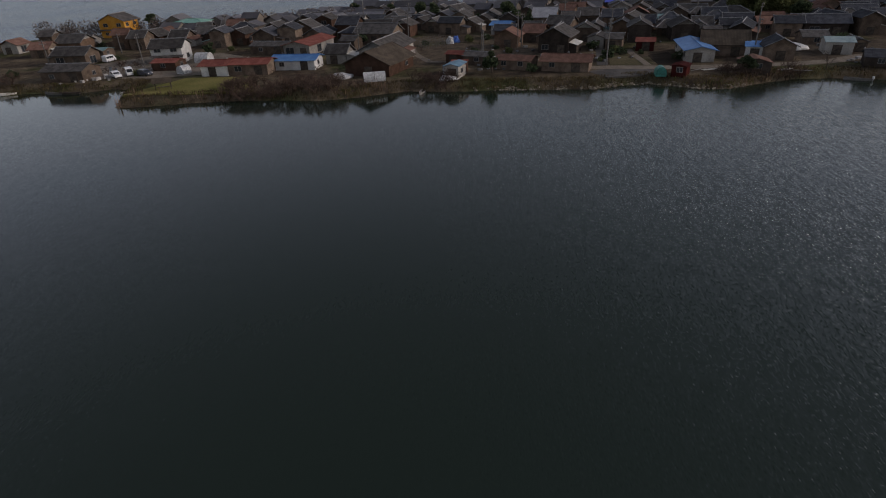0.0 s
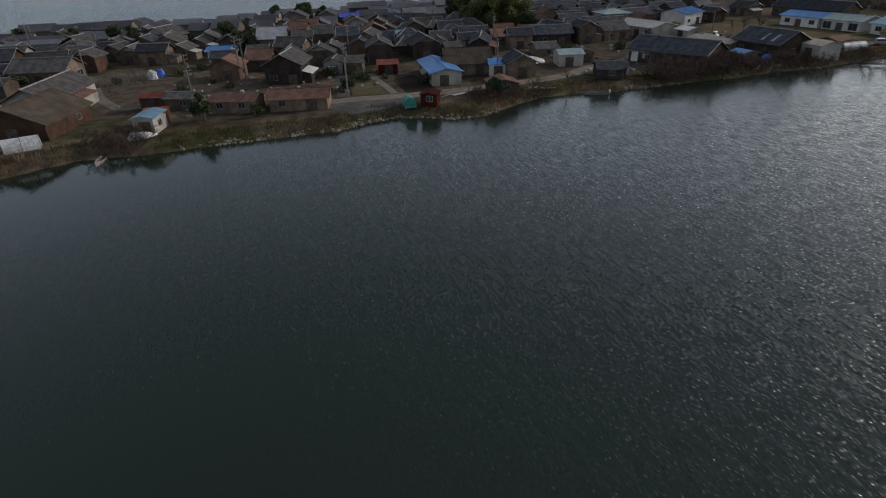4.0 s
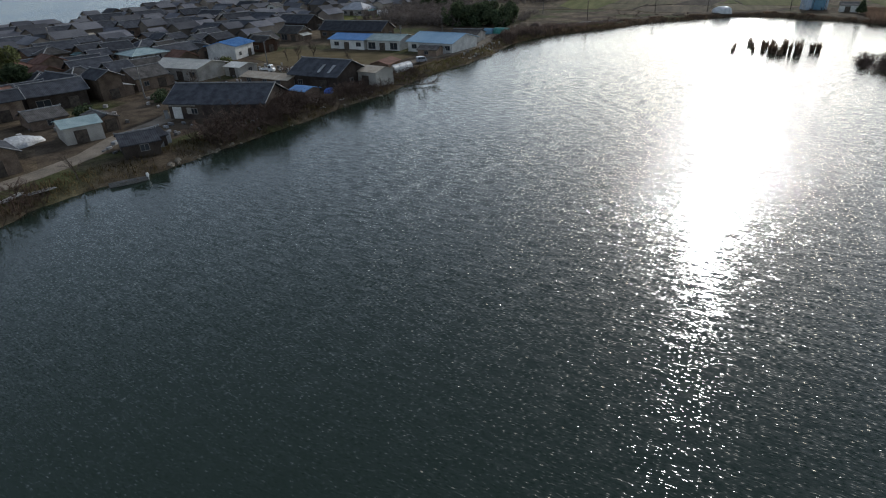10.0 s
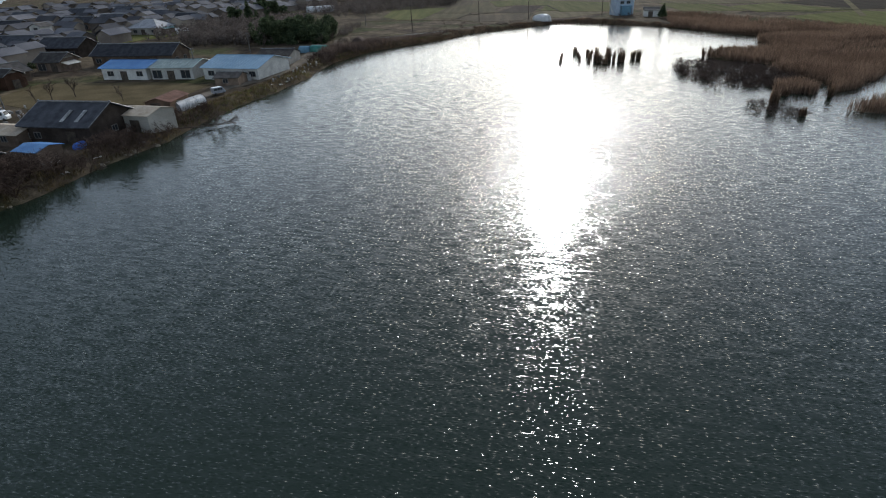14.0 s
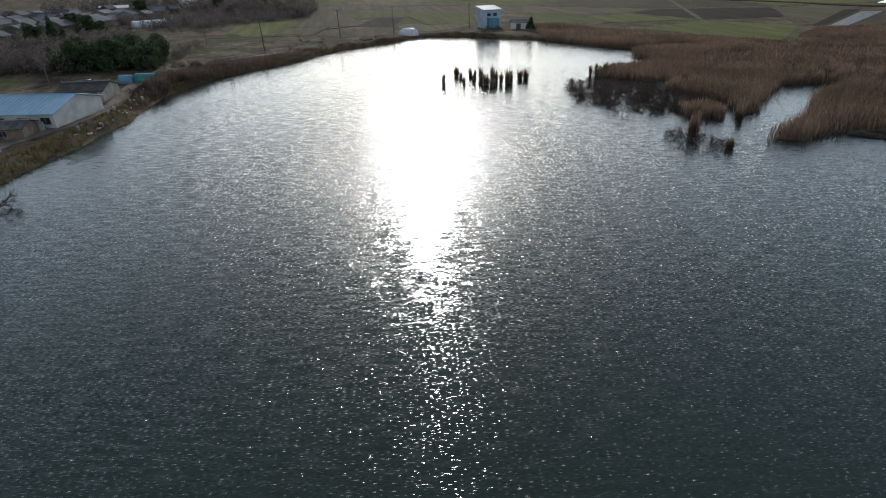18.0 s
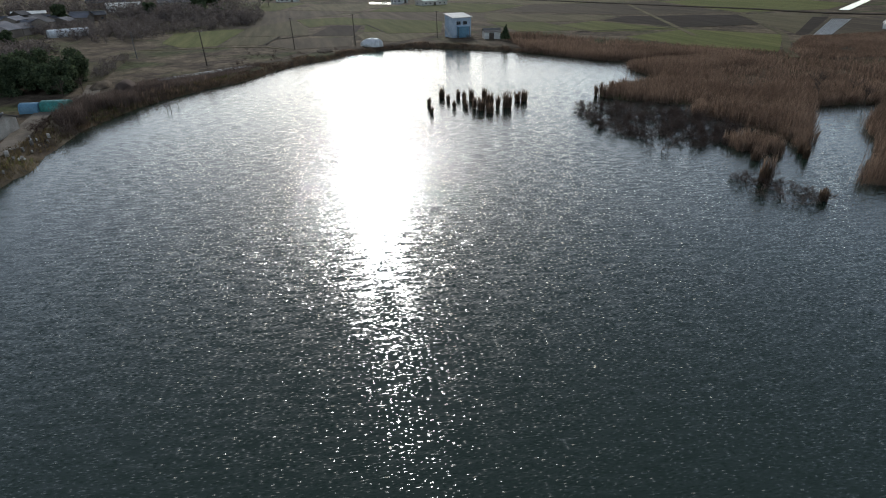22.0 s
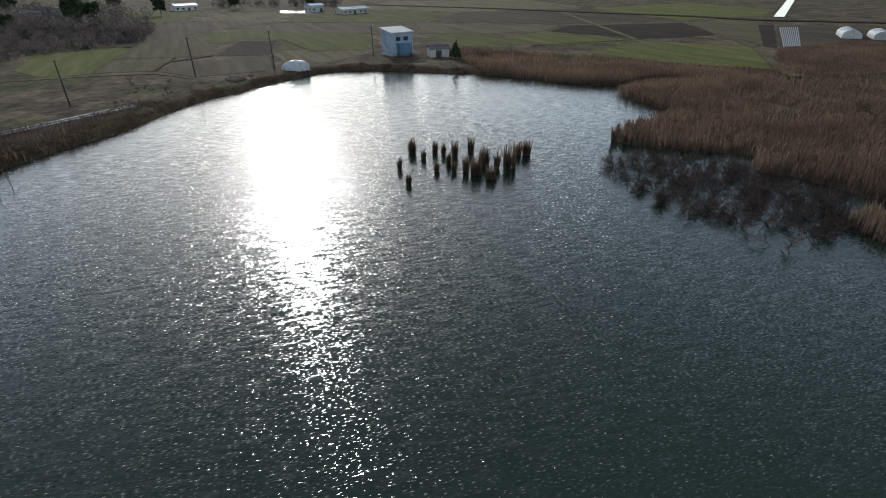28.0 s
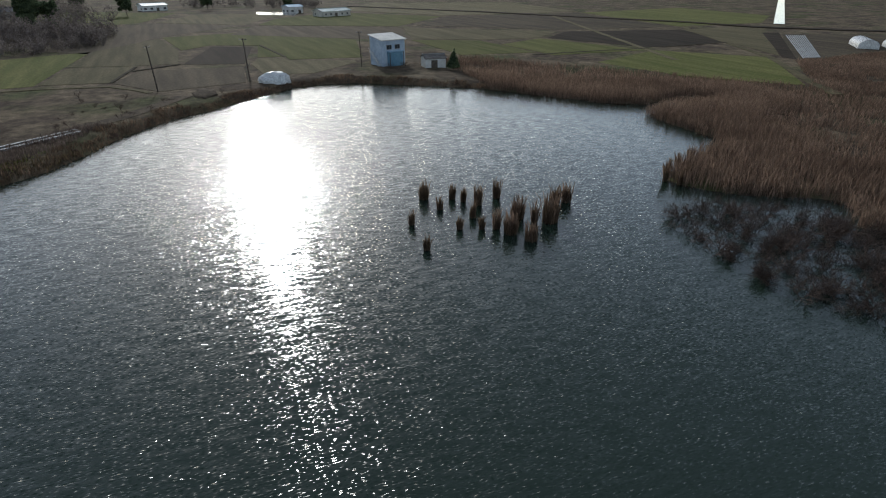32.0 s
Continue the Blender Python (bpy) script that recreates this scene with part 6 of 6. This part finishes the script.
# ---- boats ----
def boat(x, y, turn, L, label, motor=False, paint="pole_concrete", z=-0.08):
    root = empty_at("rowing_boat", x, y, z, turn, label, "boat")
    W = L * 0.26
    ring = []
    for i in range(9):
        f = i / 8
        w = W / 2 * (0.72 + 0.28 * math.sin(math.pi * min(f * 1.25, 1))) * (1 - max(0, f - 0.55) ** 2 * 4.4)
        ring.append((-L / 2 + L * f, max(w, 0.03), 0.42 + 0.28 * f * f))
    bm = bmesh.new()
    vs, n = [], len(ring)
    for k, (s, zz) in enumerate(((1.0, None), (0.66, 0.0), (0.6, 0.06), (0.93, None))):
        for sy in (-1, 1):
            for px, w, top in ring:
                vs.append((px, sy * w * s, (top if k == 0 else top - 0.01) if zz is None else zz))
    fs = []
    for sy in (0, 1):
        o, b, i_, t = sy * n, (2 + sy) * n, (4 + sy) * n, (6 + sy) * n
        for i in range(n - 1):
            fs += [(o + i, o + i + 1, b + i + 1, b + i), (t + i, t + i + 1, i_ + i + 1, i_ + i), (o + i, o + i + 1, t + i + 1, t + i)]
    for i in range(n - 1):
        fs += [(2 * n + i, 2 * n + i + 1, 3 * n + i + 1, 3 * n + i), (4 * n + i, 4 * n + i + 1, 5 * n + i + 1, 5 * n + i)]
    fs += [(0, 2 * n, 3 * n, n), (6 * n, 4 * n, 5 * n, 7 * n)]
    faces_of(bm, vs, fs)
    bmesh.ops.recalc_face_normals(bm, faces=bm.faces)
    part("hull", bm, paint, root)
    for u in (-0.25, 0.05, 0.28):
        part("thwart", box(bmesh.new(), L * u - 0.12, L * u + 0.12, -W * 0.36, W * 0.36, 0.3, 0.34), "door", root)
    if motor:
        bm = box(bmesh.new(), -L / 2 - 0.25, -L / 2 + 0.1, -0.16, 0.16, 0.45, 0.95, 0.06)
        tube(bm, (-L / 2 - 0.12, 0, -0.2), (-L / 2 - 0.12, 0, 0.5), 0.06, 0.06, 6)
        part("outboard_motor", bm, "vinyl", root, "white outboard motor")
    return root


boat(85.8, 101.8, 150, 4.6, "small grey boat with a white outboard moored at the bank", True)
boat(3.0, 111.6, -105, 4.2, "small grey rowing boat moored nose to the bank", False)
boat(-74.2, 129.6, 172, 4.8, "long dark punt moored beside the houses", False, "dark")
boat(-78, 130.4, 165, 4.4, "old grey boat moored beside a punt", False)
boat(-89, 131.6, -150, 4.2, "small pale boat drawn up at the shore", False, "palegrey", 0.1)
boat(154.5, -35.4, 45, 5.4, "old dark punt lying at the reed edge", False, "dark")


# ---- plastic tunnels, tents and covered heaps ----
def vinyl_tunnel(x, y, turn, w, L, h, label, mat="vinyl", hoops=True, z=1.25):
    root = empty_at("plastic_greenhouse" if hoops else "tent", x, y, z, turn, label, "greenhouse" if hoops else "tent")
    bm = bmesh.new()
    n = 10
    prof = [(w / 2, 0)] + [(math.cos(math.pi * i / n) * w / 2, h * 0.35 + math.sin(math.pi * i / n) * h * 0.65) for i in range(n + 1)] + [(-w / 2, 0)]
    m = len(prof)
    faces_of(bm, [(-L / 2, a, b) for a, b in prof] + [(L / 2, a, b) for a, b in prof], [(i, i + 1, m + i + 1, m + i) for i in range(m - 1)])
    bmesh.ops.recalc_face_normals(bm, faces=bm.faces)
    part("cover", bm, mat, root)
    for s in (-1, 1):
        bm = bmesh.new()
        faces_of(bm, [(s * (L / 2 - 0.02), a, b) for a, b in prof], [tuple(range(m))])
        part("end_sheet", bm, mat, root)
    if hoops:
        k = max(2, int(L / 2.2))
        for i in range(k + 1):
            bm = bmesh.new()
            px = -L / 2 + L * i / k
            for (a, b), (c, d) in zip(prof, prof[1:]):
                tube(bm, (px, a * 1.01, b * 1.01), (px, c * 1.01, d * 1.01), 0.03, 0.03, 4)
            part("hoop", bm, "iron", root)
    return root


vinyl_tunnel(284.5, -181.5, 130, 6.2, 16, 3.0, "white vinyl greenhouse at the edge of the fields")
vinyl_tunnel(276, -186, 130, 6.0, 14, 2.9, "white vinyl greenhouse at the edge of the fields")
vinyl_tunnel(383, 135, -60, 5, 15, 3.0, "long white vinyl greenhouse among the fields")
vinyl_tunnel(290, 166.5, -60, 4, 5, 2.3, "low white vinyl greenhouse behind the houses")
vinyl_tunnel(432, 180, -70, 5, 18, 2.4, "white vinyl greenhouse far behind the village")
vinyl_tunnel(160.5, 97.2, -14, 2.4, 7, 1.7, "low tunnel of torn white vinyl beside the track")
vinyl_tunnel(-52.5, 156, -10, 3.8, 3.6, 2.4, "rounded vinyl greenhouse in a garden")
vinyl_tunnel(-52.6, 140.6, 60, 2.2, 2.6, 1.9, "small arched white shelter beside the house")
vinyl_tunnel(50.5, 109.8, 75, 2.0, 2.6, 1.8, "bright green-teal tent shelter on the landing", "tarp_teal", False)
vinyl_tunnel(229, 91.2, 80, 3.0, 5.0, 2.1, "teal tarpaulin tunnel beside the track", "tarp_teal", False)
vinyl_tunnel(229, 95.6, 80, 2.6, 3.4, 1.9, "faded teal and white tarpaulin shelter", "bluegrey", False)
vinyl_tunnel(-6.5, 119.6, 5, 2.0, 4.6, 1.9, "frame tunnel of torn white vinyl by the barn")


def heap(name, x, y, z, rx, ry, h, mat, label, category, seed):
    """A loosely covered heap: a crumpled dome with sagging folds."""
    bm = bmesh.new()
    bmesh.ops.create_icosphere(bm, subdivisions=3, radius=1.0)
    for v in bm.verts:
        k = noise.noise(v.co * 2.1 + Vector((seed * 3.1, 0, 0))) * 0.35 + noise.noise(v.co * 5 + Vector((seed, 0, 0))) * 0.12
        v.co = Vector((v.co.x * rx * (1 + k), v.co.y * ry * (1 + k), max(v.co.z, -0.15) * h * (1 + k)))
    for face in bm.faces:
        face.smooth = True
    ob = part(name, bm, mat)
    ob.location = (x, y, z)
    return tagged(ob, label, category)


heap("tarpaulin", 305, 19.5, 1.1, 2.4, 3.8, 2.5, "vinyl", "white plastic-covered heap on the far bank", "tarpaulin heap", 1)
heap("tarpaulin", 13.4, 165.2, 1.2, 1.2, 1.0, 2.0, "vinyl", "white and blue sheeted heap beside a house", "tarpaulin heap", 2)
heap("blue_sheet", 15.3, 167.2, 1.2, 1.0, 0.9, 1.8, "blue_tarp", "blue tarpaulin over a stack", "tarpaulin heap", 3)
heap("tarpaulin", 8.8, 116.6, 0.6, 2.4, 1.4, 1.5, "vinyl", "pale sheeting sliding down the bank", "tarpaulin heap", 4)
heap("tarpaulin", 90, 129, 1.2, 4.5, 1.6, 1.6, "vinyl", "white vinyl sheeting over stored goods", "tarpaulin heap", 5)
heap("tarpaulin", -14, 124, 1.2, 2.6, 1.3, 1.4, "vinyl", "pale sheeting over a wood pile", "tarpaulin heap", 6)
heap("blue_sheet", 135, 101.3, 1.2, 1.1, 0.9, 1.1, "blue_tarp", "blue tarpaulin beside the shed", "tarpaulin heap", 7)
heap("upturned_boat", 183, 89.2, 0.6, 1.7, 0.65, 0.6, "vinyl", "white upturned boat hull on the bank", "boat", 10)
heap("tarpaulin", 200.8, 89.3, 0.7, 1.0, 0.7, 0.6, "vinyl", "torn white sheeting dumped on the bank", "tarpaulin heap", 11)
heap("tarpaulin", 189, 88.6, 0.6, 0.8, 0.5, 0.4, "junk", "grey sheeting dumped on the bank", "tarpaulin heap", 12)
heap("mound", 250, 84, 1.2, 4.5, 2.0, 1.8, "brush", "dark heap of cut brush beside the track", "brush heap", 13)
heap("mound", 297, 36, 1.1, 6, 2.5, 0.8, "soil", "dark heap of cut brush on the bank", "brush heap", 8)
heap("mound", 253, 90, 1.2, 5, 2, 1.2, "soil", "dark heap of cut brush", "brush heap", 9)

# sheeted rows beside the far track
for i, (u, w) in enumerate(((0.0, 0.75), (1.7, 0.6))):
    strip(f"trim_{20 + i}", [(256 + u, 78.2 + u * 0.35), (262.5 + u, 69.2 + u * 0.35), (271.5 + u, 57.4 + u * 0.35)], w, "mulch", "long row under white sheeting", "furrow", 0.3)
for i in range(12):
    f = i / 11
    post = part("row_post", tube(bmesh.new(), (0, 0, -0.3), (0.1, 0.05, 1.3 + 0.3 * (i % 3)), 0.06, 0.04, 5), "pole_wood")
    post.location = (254.6 + 15.2 * f, 76.6 - 20.4 * f, 1.25)
    tagged(post, "short dark wooden post beside the sheeted rows", "post", "posts along the far track")


# ---- the house on the far shore ----
def shore_house():
    root = empty_at("shore_house", 319.5, -15.2, 1.1, -76, "Pale blue two-storey house with a sloping steel roof", "house")
    w, d, h = 7.8, 6.0, 7.0
    bm = bmesh.new()
    faces_of(bm, [(-w / 2, -d / 2, -0.5), (w / 2, -d / 2, -0.5), (w / 2, d / 2, -0.5), (-w / 2, d / 2, -0.5), (-w / 2, -d / 2, h), (w / 2, -d / 2, h), (w / 2, d / 2, h + 1.0), (-w / 2, d / 2, h + 1.0)],
             [(0, 1, 5, 4), (1, 2, 6, 5), (2, 3, 7, 6), (3, 0, 4, 7), (4, 5, 6, 7)])
    part("wall", bm, "bluewhite", root)
    bm = bmesh.new()
    faces_of(bm, [(sx * (w / 2 + 0.4), sy * (d / 2 + 0.5), h + (1.1 if sy > 0 else -0.05) + dz) for dz in (0.03, 0.2) for sx, sy in ((-1, -1), (1, -1), (1, 1), (-1, 1))],
             [(3, 2, 1, 0), (4, 5, 6, 7), (0, 1, 5, 4), (1, 2, 6, 5), (2, 3, 7, 6), (3, 0, 4, 7)])
    part("roof", bm, "palegrey", root)
    for u in (-1.5, 1.3):
        win = shared("window", WINDOWS[(1.7, 1.2)][0], root, pose(u, -d / 2 - 0.012, 4.6))
        shared("pane", WINDOWS[(1.7, 1.2)][1], win)
    # closed box darker than the walls: the porch's shade is in its colour
    part("porch", box(bmesh.new(), -2.2, 2.2, -d / 2 - 1.4, -d / 2 - 0.004, 0.2, 4.0, 0.05), "bluegrey", root, "solid porch box with its shade put into the blue-grey colour")
    part("balcony", box(bmesh.new(), -2.4, 2.4, -d / 2 - 1.7, -d / 2 - 0.004, 4.004, 4.2, 0.02), "steel", root)
    for u in (-2.3, 2.3):
        part("porch_post", tube(bmesh.new(), (u, -d / 2 - 1.6, -0.3), (u, -d / 2 - 1.6, 4.004), 0.1, 0.1, 6), "iron", root)
    bm = bmesh.new()
    for i in range(11):
        f = i / 10
        box(bm, -w / 2 - 1.2, -w / 2 - 0.004, -d / 2 + 0.4 + f * 4.2, -d / 2 + 0.8 + f * 4.2, 0.3 + f * 3.6, 0.38 + f * 3.6)
    part("outside_stairs", bm, "white", root, "white outside stairs")
    part("stair_rail", tube(bmesh.new(), (-w / 2 - 1.2, -d / 2 + 0.4, 1.3), (-w / 2 - 1.2, -d / 2 + 5.0, 4.9), 0.05, 0.05, 5), "white", root)
    return root


shore_house()
for i, (x, y, k) in enumerate(((312, -13, 0.9), (313, -17.5, 1.0), (311, -20.5, 0.8), (308, -14, 0.7))):
    shrub(x, y, 1.1, k, i, "dark shrub in front of the shore house")


# ---- banks: stones, planks, junk ----
STONES = []
for i in range(6):
    bm = bmesh.new()
    bmesh.ops.create_icosphere(bm, subdivisions=1, radius=0.5)
    for v in bm.verts:
        v.co *= 1 + 0.35 * noise.noise(v.co * 2.3 + Vector((i * 5.0, 0, 0)))
        v.co.z *= 0.7
    STONES.append(mesh_of("stone", bm, "stone"))
rr = random.Random(21)
for name, line, count in (("stone_revetment", SHORE_MID[0:10], 240), ("stone_shoal", SHORE_MID[9:12], 46), ("stone_bank", [(92, 100.3), (99, 100.3), (105, 99)], 30), ("stone_edge", [(112, 98), (128, 95.5), (142, 92)], 40)):
    root = empty_at(name, line[0][0], line[0][1], 0, 0, "line of pale tumbled stones along the water", "stones")
    for i in range(count):
        k = rr.randrange(len(line) - 1)
        f = rr.random()
        x, y = (line[k][j] + (line[k + 1][j] - line[k][j]) * f for j in (0, 1))
        off = rr.uniform(-0.3, 1.5)
        s = rr.uniform(0.3, 0.95)
        ob = shared("stone", STONES[i % 6], root, pose(x - line[0][0], y + off - line[0][1], max(0.0, off * 0.3), rr.uniform(-20, 20), rr.uniform(-20, 20), rr.uniform(0, 360)) @ Matrix.Diagonal((s, s, s * 0.8, 1)))


def planks(x, y, z, turn, n, mat, label):
    root = empty_at("plank_stack", x, y, z, turn, label, "planks")
    for i in range(n):
        part("plank", box(bmesh.new(), -1.6 + rr.uniform(-0.4, 0.4), 1.6 + rr.uniform(-0.4, 0.4), -0.5 + 0.25 * (i % 4), -0.28 + 0.25 * (i % 4), 0.07 * (i // 4), 0.06 + 0.07 * (i // 4)), mat, root)
    return root


planks(62, 112.6, 1.2, 8, 8, "palegrey", "stack of pale boards beside the lane")
planks(59.5, 113.2, 1.2, 30, 6, "junk", "loose weathered boards beside the lane")
planks(75.5, 108.5, 1.25, 15, 9, "junk", "scattered weathered planks on the bank")
planks(78, 107.5, 1.2, -20, 5, "junk", "scattered weathered planks on the bank")
def open_hut(x, y, turn):
    """A low brown pitched roof on four posts."""
    root = empty_at("open_hut", x, y, 1.25, turn, "small open hut with a brown pitched roof on posts", "hut")
    for side in (-1, 1):
        bm = bmesh.new()
        faces_of(bm, [(u, side * v, z + dz) for dz in (0.0, 0.08) for u, v, z in ((-1.9, 0, 2.35), (1.9, 0, 2.35), (1.9, 1.6, 1.55), (-1.9, 1.6, 1.55))], [(0, 1, 2, 3), (7, 6, 5, 4), (0, 4, 5, 1), (1, 5, 6, 2), (2, 6, 7, 3), (3, 7, 4, 0)])
        bmesh.ops.recalc_face_normals(bm, faces=bm.faces)
        part("roof_slope", bm, "thatch", root)
    for u in (-1.5, 1.5):
        for v in (-1.2, 1.2):
            part("post", tube(bmesh.new(), (u, v, -0.2), (u, v, 1.75), 0.07, 0.06, 6), "pole_wood", root)
    part("bench", box(bmesh.new(), -1.3, 1.3, 0.75, 1.15, 0.35, 0.45, 0.02), "door", root)
    return root


open_hut(-51, 122.8, 20)
planks(180, 90, 0.9, 20, 8, "palegrey", "pale boards dumped on the bank")
planks(198, 87.5, 0.9, 60, 7, "palegrey", "pale boards dumped on the bank")
CRATE = [mesh_of("crate", box(bmesh.new(), -0.5, 0.5, -0.4, 0.4, 0, 0.7, 0.05), "junk"), mesh_of("tub", box(bmesh.new(), -0.7, 0.7, -0.35, 0.35, 0, 0.55, 0.08), "clutter"), mesh_of("drum", tube(bmesh.new(), (0, 0, 0), (0, 0, 0.9), 0.3, 0.3, 10), "junk")]
for i in range(280):
    ax, ay, sx, sy = ((150, 127, 14, 6), (-76, 138, 9, 5), (100, 112, 8, 3), (195, 87.5, 14, 2.2), (150, 130, 10, 6), (20, 128, 8, 4), (-8, 160, 8, 8), (118, 101, 10, 3), (60, 140, 30, 14), (-40, 160, 30, 16), (110, 130, 24, 8), (25, 146, 20, 10))[i % 12]
    x, y = ax + rr.uniform(-sx, sx), ay + rr.uniform(-sy, sy)
    z = float(height_at(np.array([x]), np.array([y]))[0])
    if float(off_pond(np.array([x]), np.array([y]))[0]) < 1.2:
        continue
    s = rr.uniform(0.4, 0.95)
    ob = shared("crate" if i % 3 else "drum", CRATE[(2, 0, 1)[i % 3]], None, pose(x, y, max(z, 0.2), 0, 0, rr.uniform(0, 90)) @ Matrix.Diagonal((s, s, s, 1)))
    tagged(ob, "weathered crate lying in the yard" if i % 3 else "old drum standing in the yard", "crate" if i % 3 else "drum", "yard clutter")
for i, (x, y, z) in enumerate(((181.6, 88.8, 0.7), (184, 88.9, 0.7), (191.3, 89.0, 0.8), (196.7, 88.5, 0.9), (200.9, 88.6, 0.9), (204.5, 86.4, 0.6), (193.8, 90.6, 1.2), (186.5, 88.6, 0.7), (120.5, 99.6, 0.8), (126, 98.2, 0.8), (131, 97.6, 0.9), (136, 96.2, 0.9), (139.5, 95.4, 0.8))):
    planks(x, y, z, (i * 67) % 180, 4 + i % 3, ("junk", "palegrey", "pole_wood")[i % 3], "weathered boards and sheets dumped on the bank")
for i, (x, y, k) in enumerate(((286.3, 59.8, 0.6), (288, 58.6, 0.5), (291.8, 57, 0.8), (291.5, 52.7, 0.55), (292.5, 43.1, 0.6), (296.6, 34.6, 0.7), (295.4, 37.2, 0.6), (287.3, 42, 0.5), (290, 55, 0.5), (299, 30, 0.5), (277, 56, 0.45), (271, 61, 0.5), (283, 62, 0.5))):
    shrub(x, y, 1.1, k, i + 40, "dark leafless bush on the far bank", 0.7)
# fallen dead tree in the water
root = empty_at("fallen_tree", 146.6, 92.2, 1.0, -48, "bare dead tree fallen into the water", "tree")
bm = bmesh.new()
tube(bm, (0, 0, 0), (4.5, 0.3, -0.5), 0.14, 0.11, 7)
tube(bm, (4.5, 0.3, -0.5), (8.5, -0.2, -0.75), 0.11, 0.05, 7)
part("trunk", bm, "bark", root)
for u, s, tilt, spin in ((2.6, 0.6, 40, 60), (4.2, 0.75, 60, -40), (5.6, 0.8, 75, 25), (6.8, 0.7, 80, -20), (8.0, 0.6, 85, 10)):
    shared("limb", BARE[int(u) % 4], root, pose(u, 0, -0.5, 0, tilt, spin) @ Matrix.Diagonal((s, s, s, 1)))
    shared("twig_spray", BUSHES[int(u) % 5], root, pose(u + 0.6, 0.2, -0.6, 0, tilt * 0.7, spin) @ Matrix.Diagonal((s * 0.8, s * 0.8, s * 0.7, 1)))
root = empty_at("fishing_stakes", 227.8, 71.8, 0, 0, "thin bare stakes standing in the water", "stakes")
for dx, dy, lean in ((0, 0, 0.1), (1.0, -0.5, 0.2), (3.5, -1.5, 0.35)):
    part("stake", tube(bmesh.new(), (dx, dy, -0.5), (dx + lean, dy + lean, 1.7), 0.06, 0.04, 5), "pole_wood", root)

# far buildings beyond the fields
for x, y, t, w, d, h, ro, wa in ((566, 120, -70, 26, 12, 4, "slate", "plaster"), (612, 44, -70, 16, 10, 3.5, "palegreen", "white"), (546, -36, -70, 10, 8, 4, "steel", "white"), (512, -52, -70, 20, 10, 3, "palegreen", "concrete"),
                                 (590, 172, -70, 24, 12, 4, "slate", "board"), (545, 150, -70, 20, 12, 4, "palegrey", "white"), (470, 150, -70, 14, 9, 3, "slate", "board"), (440, 215, -70, 14, 9, 3, "slate", "board"), (500, 190, -70, 16, 9, 3, "palegrey", "plaster")):
    house(x, y, t, w, d, h, "x", ro, wa, "workshop")


# bean-pole frames in the gardens
for i in range(7):
    root = empty_at("bean_frame", 4.0 + 1.5 * i, 161.5 + 0.9 * i, 1.25, -62, "frame of thin grey bean poles in a garden", "trellis", "bean frames")
    for k in range(9):
        for side in (-1, 1):
            part("cane", tube(bmesh.new(), (k * 1.3 - 5.2, side * 0.45, 0), (k * 1.3 - 5.2, -side * 0.08, 1.9), 0.03, 0.02, 4), "pole_concrete", root)
    part("ridge_pole", tube(bmesh.new(), (-5.6, 0, 1.78), (5.6, 0, 1.78), 0.03, 0.03, 4), "pole_concrete", root)
# ---- boards leaning on the sheds, boulders at the water ----
LEANING = mesh_of("leaning_board", box(bmesh.new(), -0.45, 0.45, -0.03, 0.03, 0, 1.9, 0.01), "clutter")
for i, (x, y, turn, k) in enumerate(((92.6, 105.3, -20, 1.0), (93.7, 105.6, -24, 0.85), (96.3, 106.4, -40, 0.9), (98.3, 107.0, -35, 0.9), (81.5, 118.5, -20, 1.0), (80.1, 120.4, -25, 1.05), (112.4, 119.2, -20, 1.0), (109.6, 118.6, -20, 0.8),
                                     (8.4, 122.4, -25, 0.9), (-71, 143.6, -15, 1.0), (-69.6, 143.2, -12, 0.8), (184.6, 95.0, -60, 0.9), (186.2, 94.6, -55, 0.8))):
    ob = shared("leaning_board", LEANING, None, pose(x, y, 1.28, -12 - (i % 3) * 4, (i % 4 - 1.5) * 3, turn) @ Matrix.Diagonal((k, 1, k, 1)))
    tagged(ob, "pale board leaning against a shed", "board", "leaning boards")
for i, (x, y, k) in enumerate(((94.5, 101.9, 1.7), (96.2, 102.2, 1.9), (92.8, 101.6, 1.3), (98.0, 101.8, 1.2), (60.6, 102.4, 1.5), (63.0, 103.2, 1.2), (104.8, 100.4, 1.3))):
    ob = shared("boulder", STONES[i % 6], None, pose(x, y, 0.25, 0, 0, i * 47) @ Matrix.Diagonal((k, k * 0.8, k * 0.75, 1)))
    tagged(ob, "pale weathered boulder at the water's edge", "boulder", "boulders on the bank")
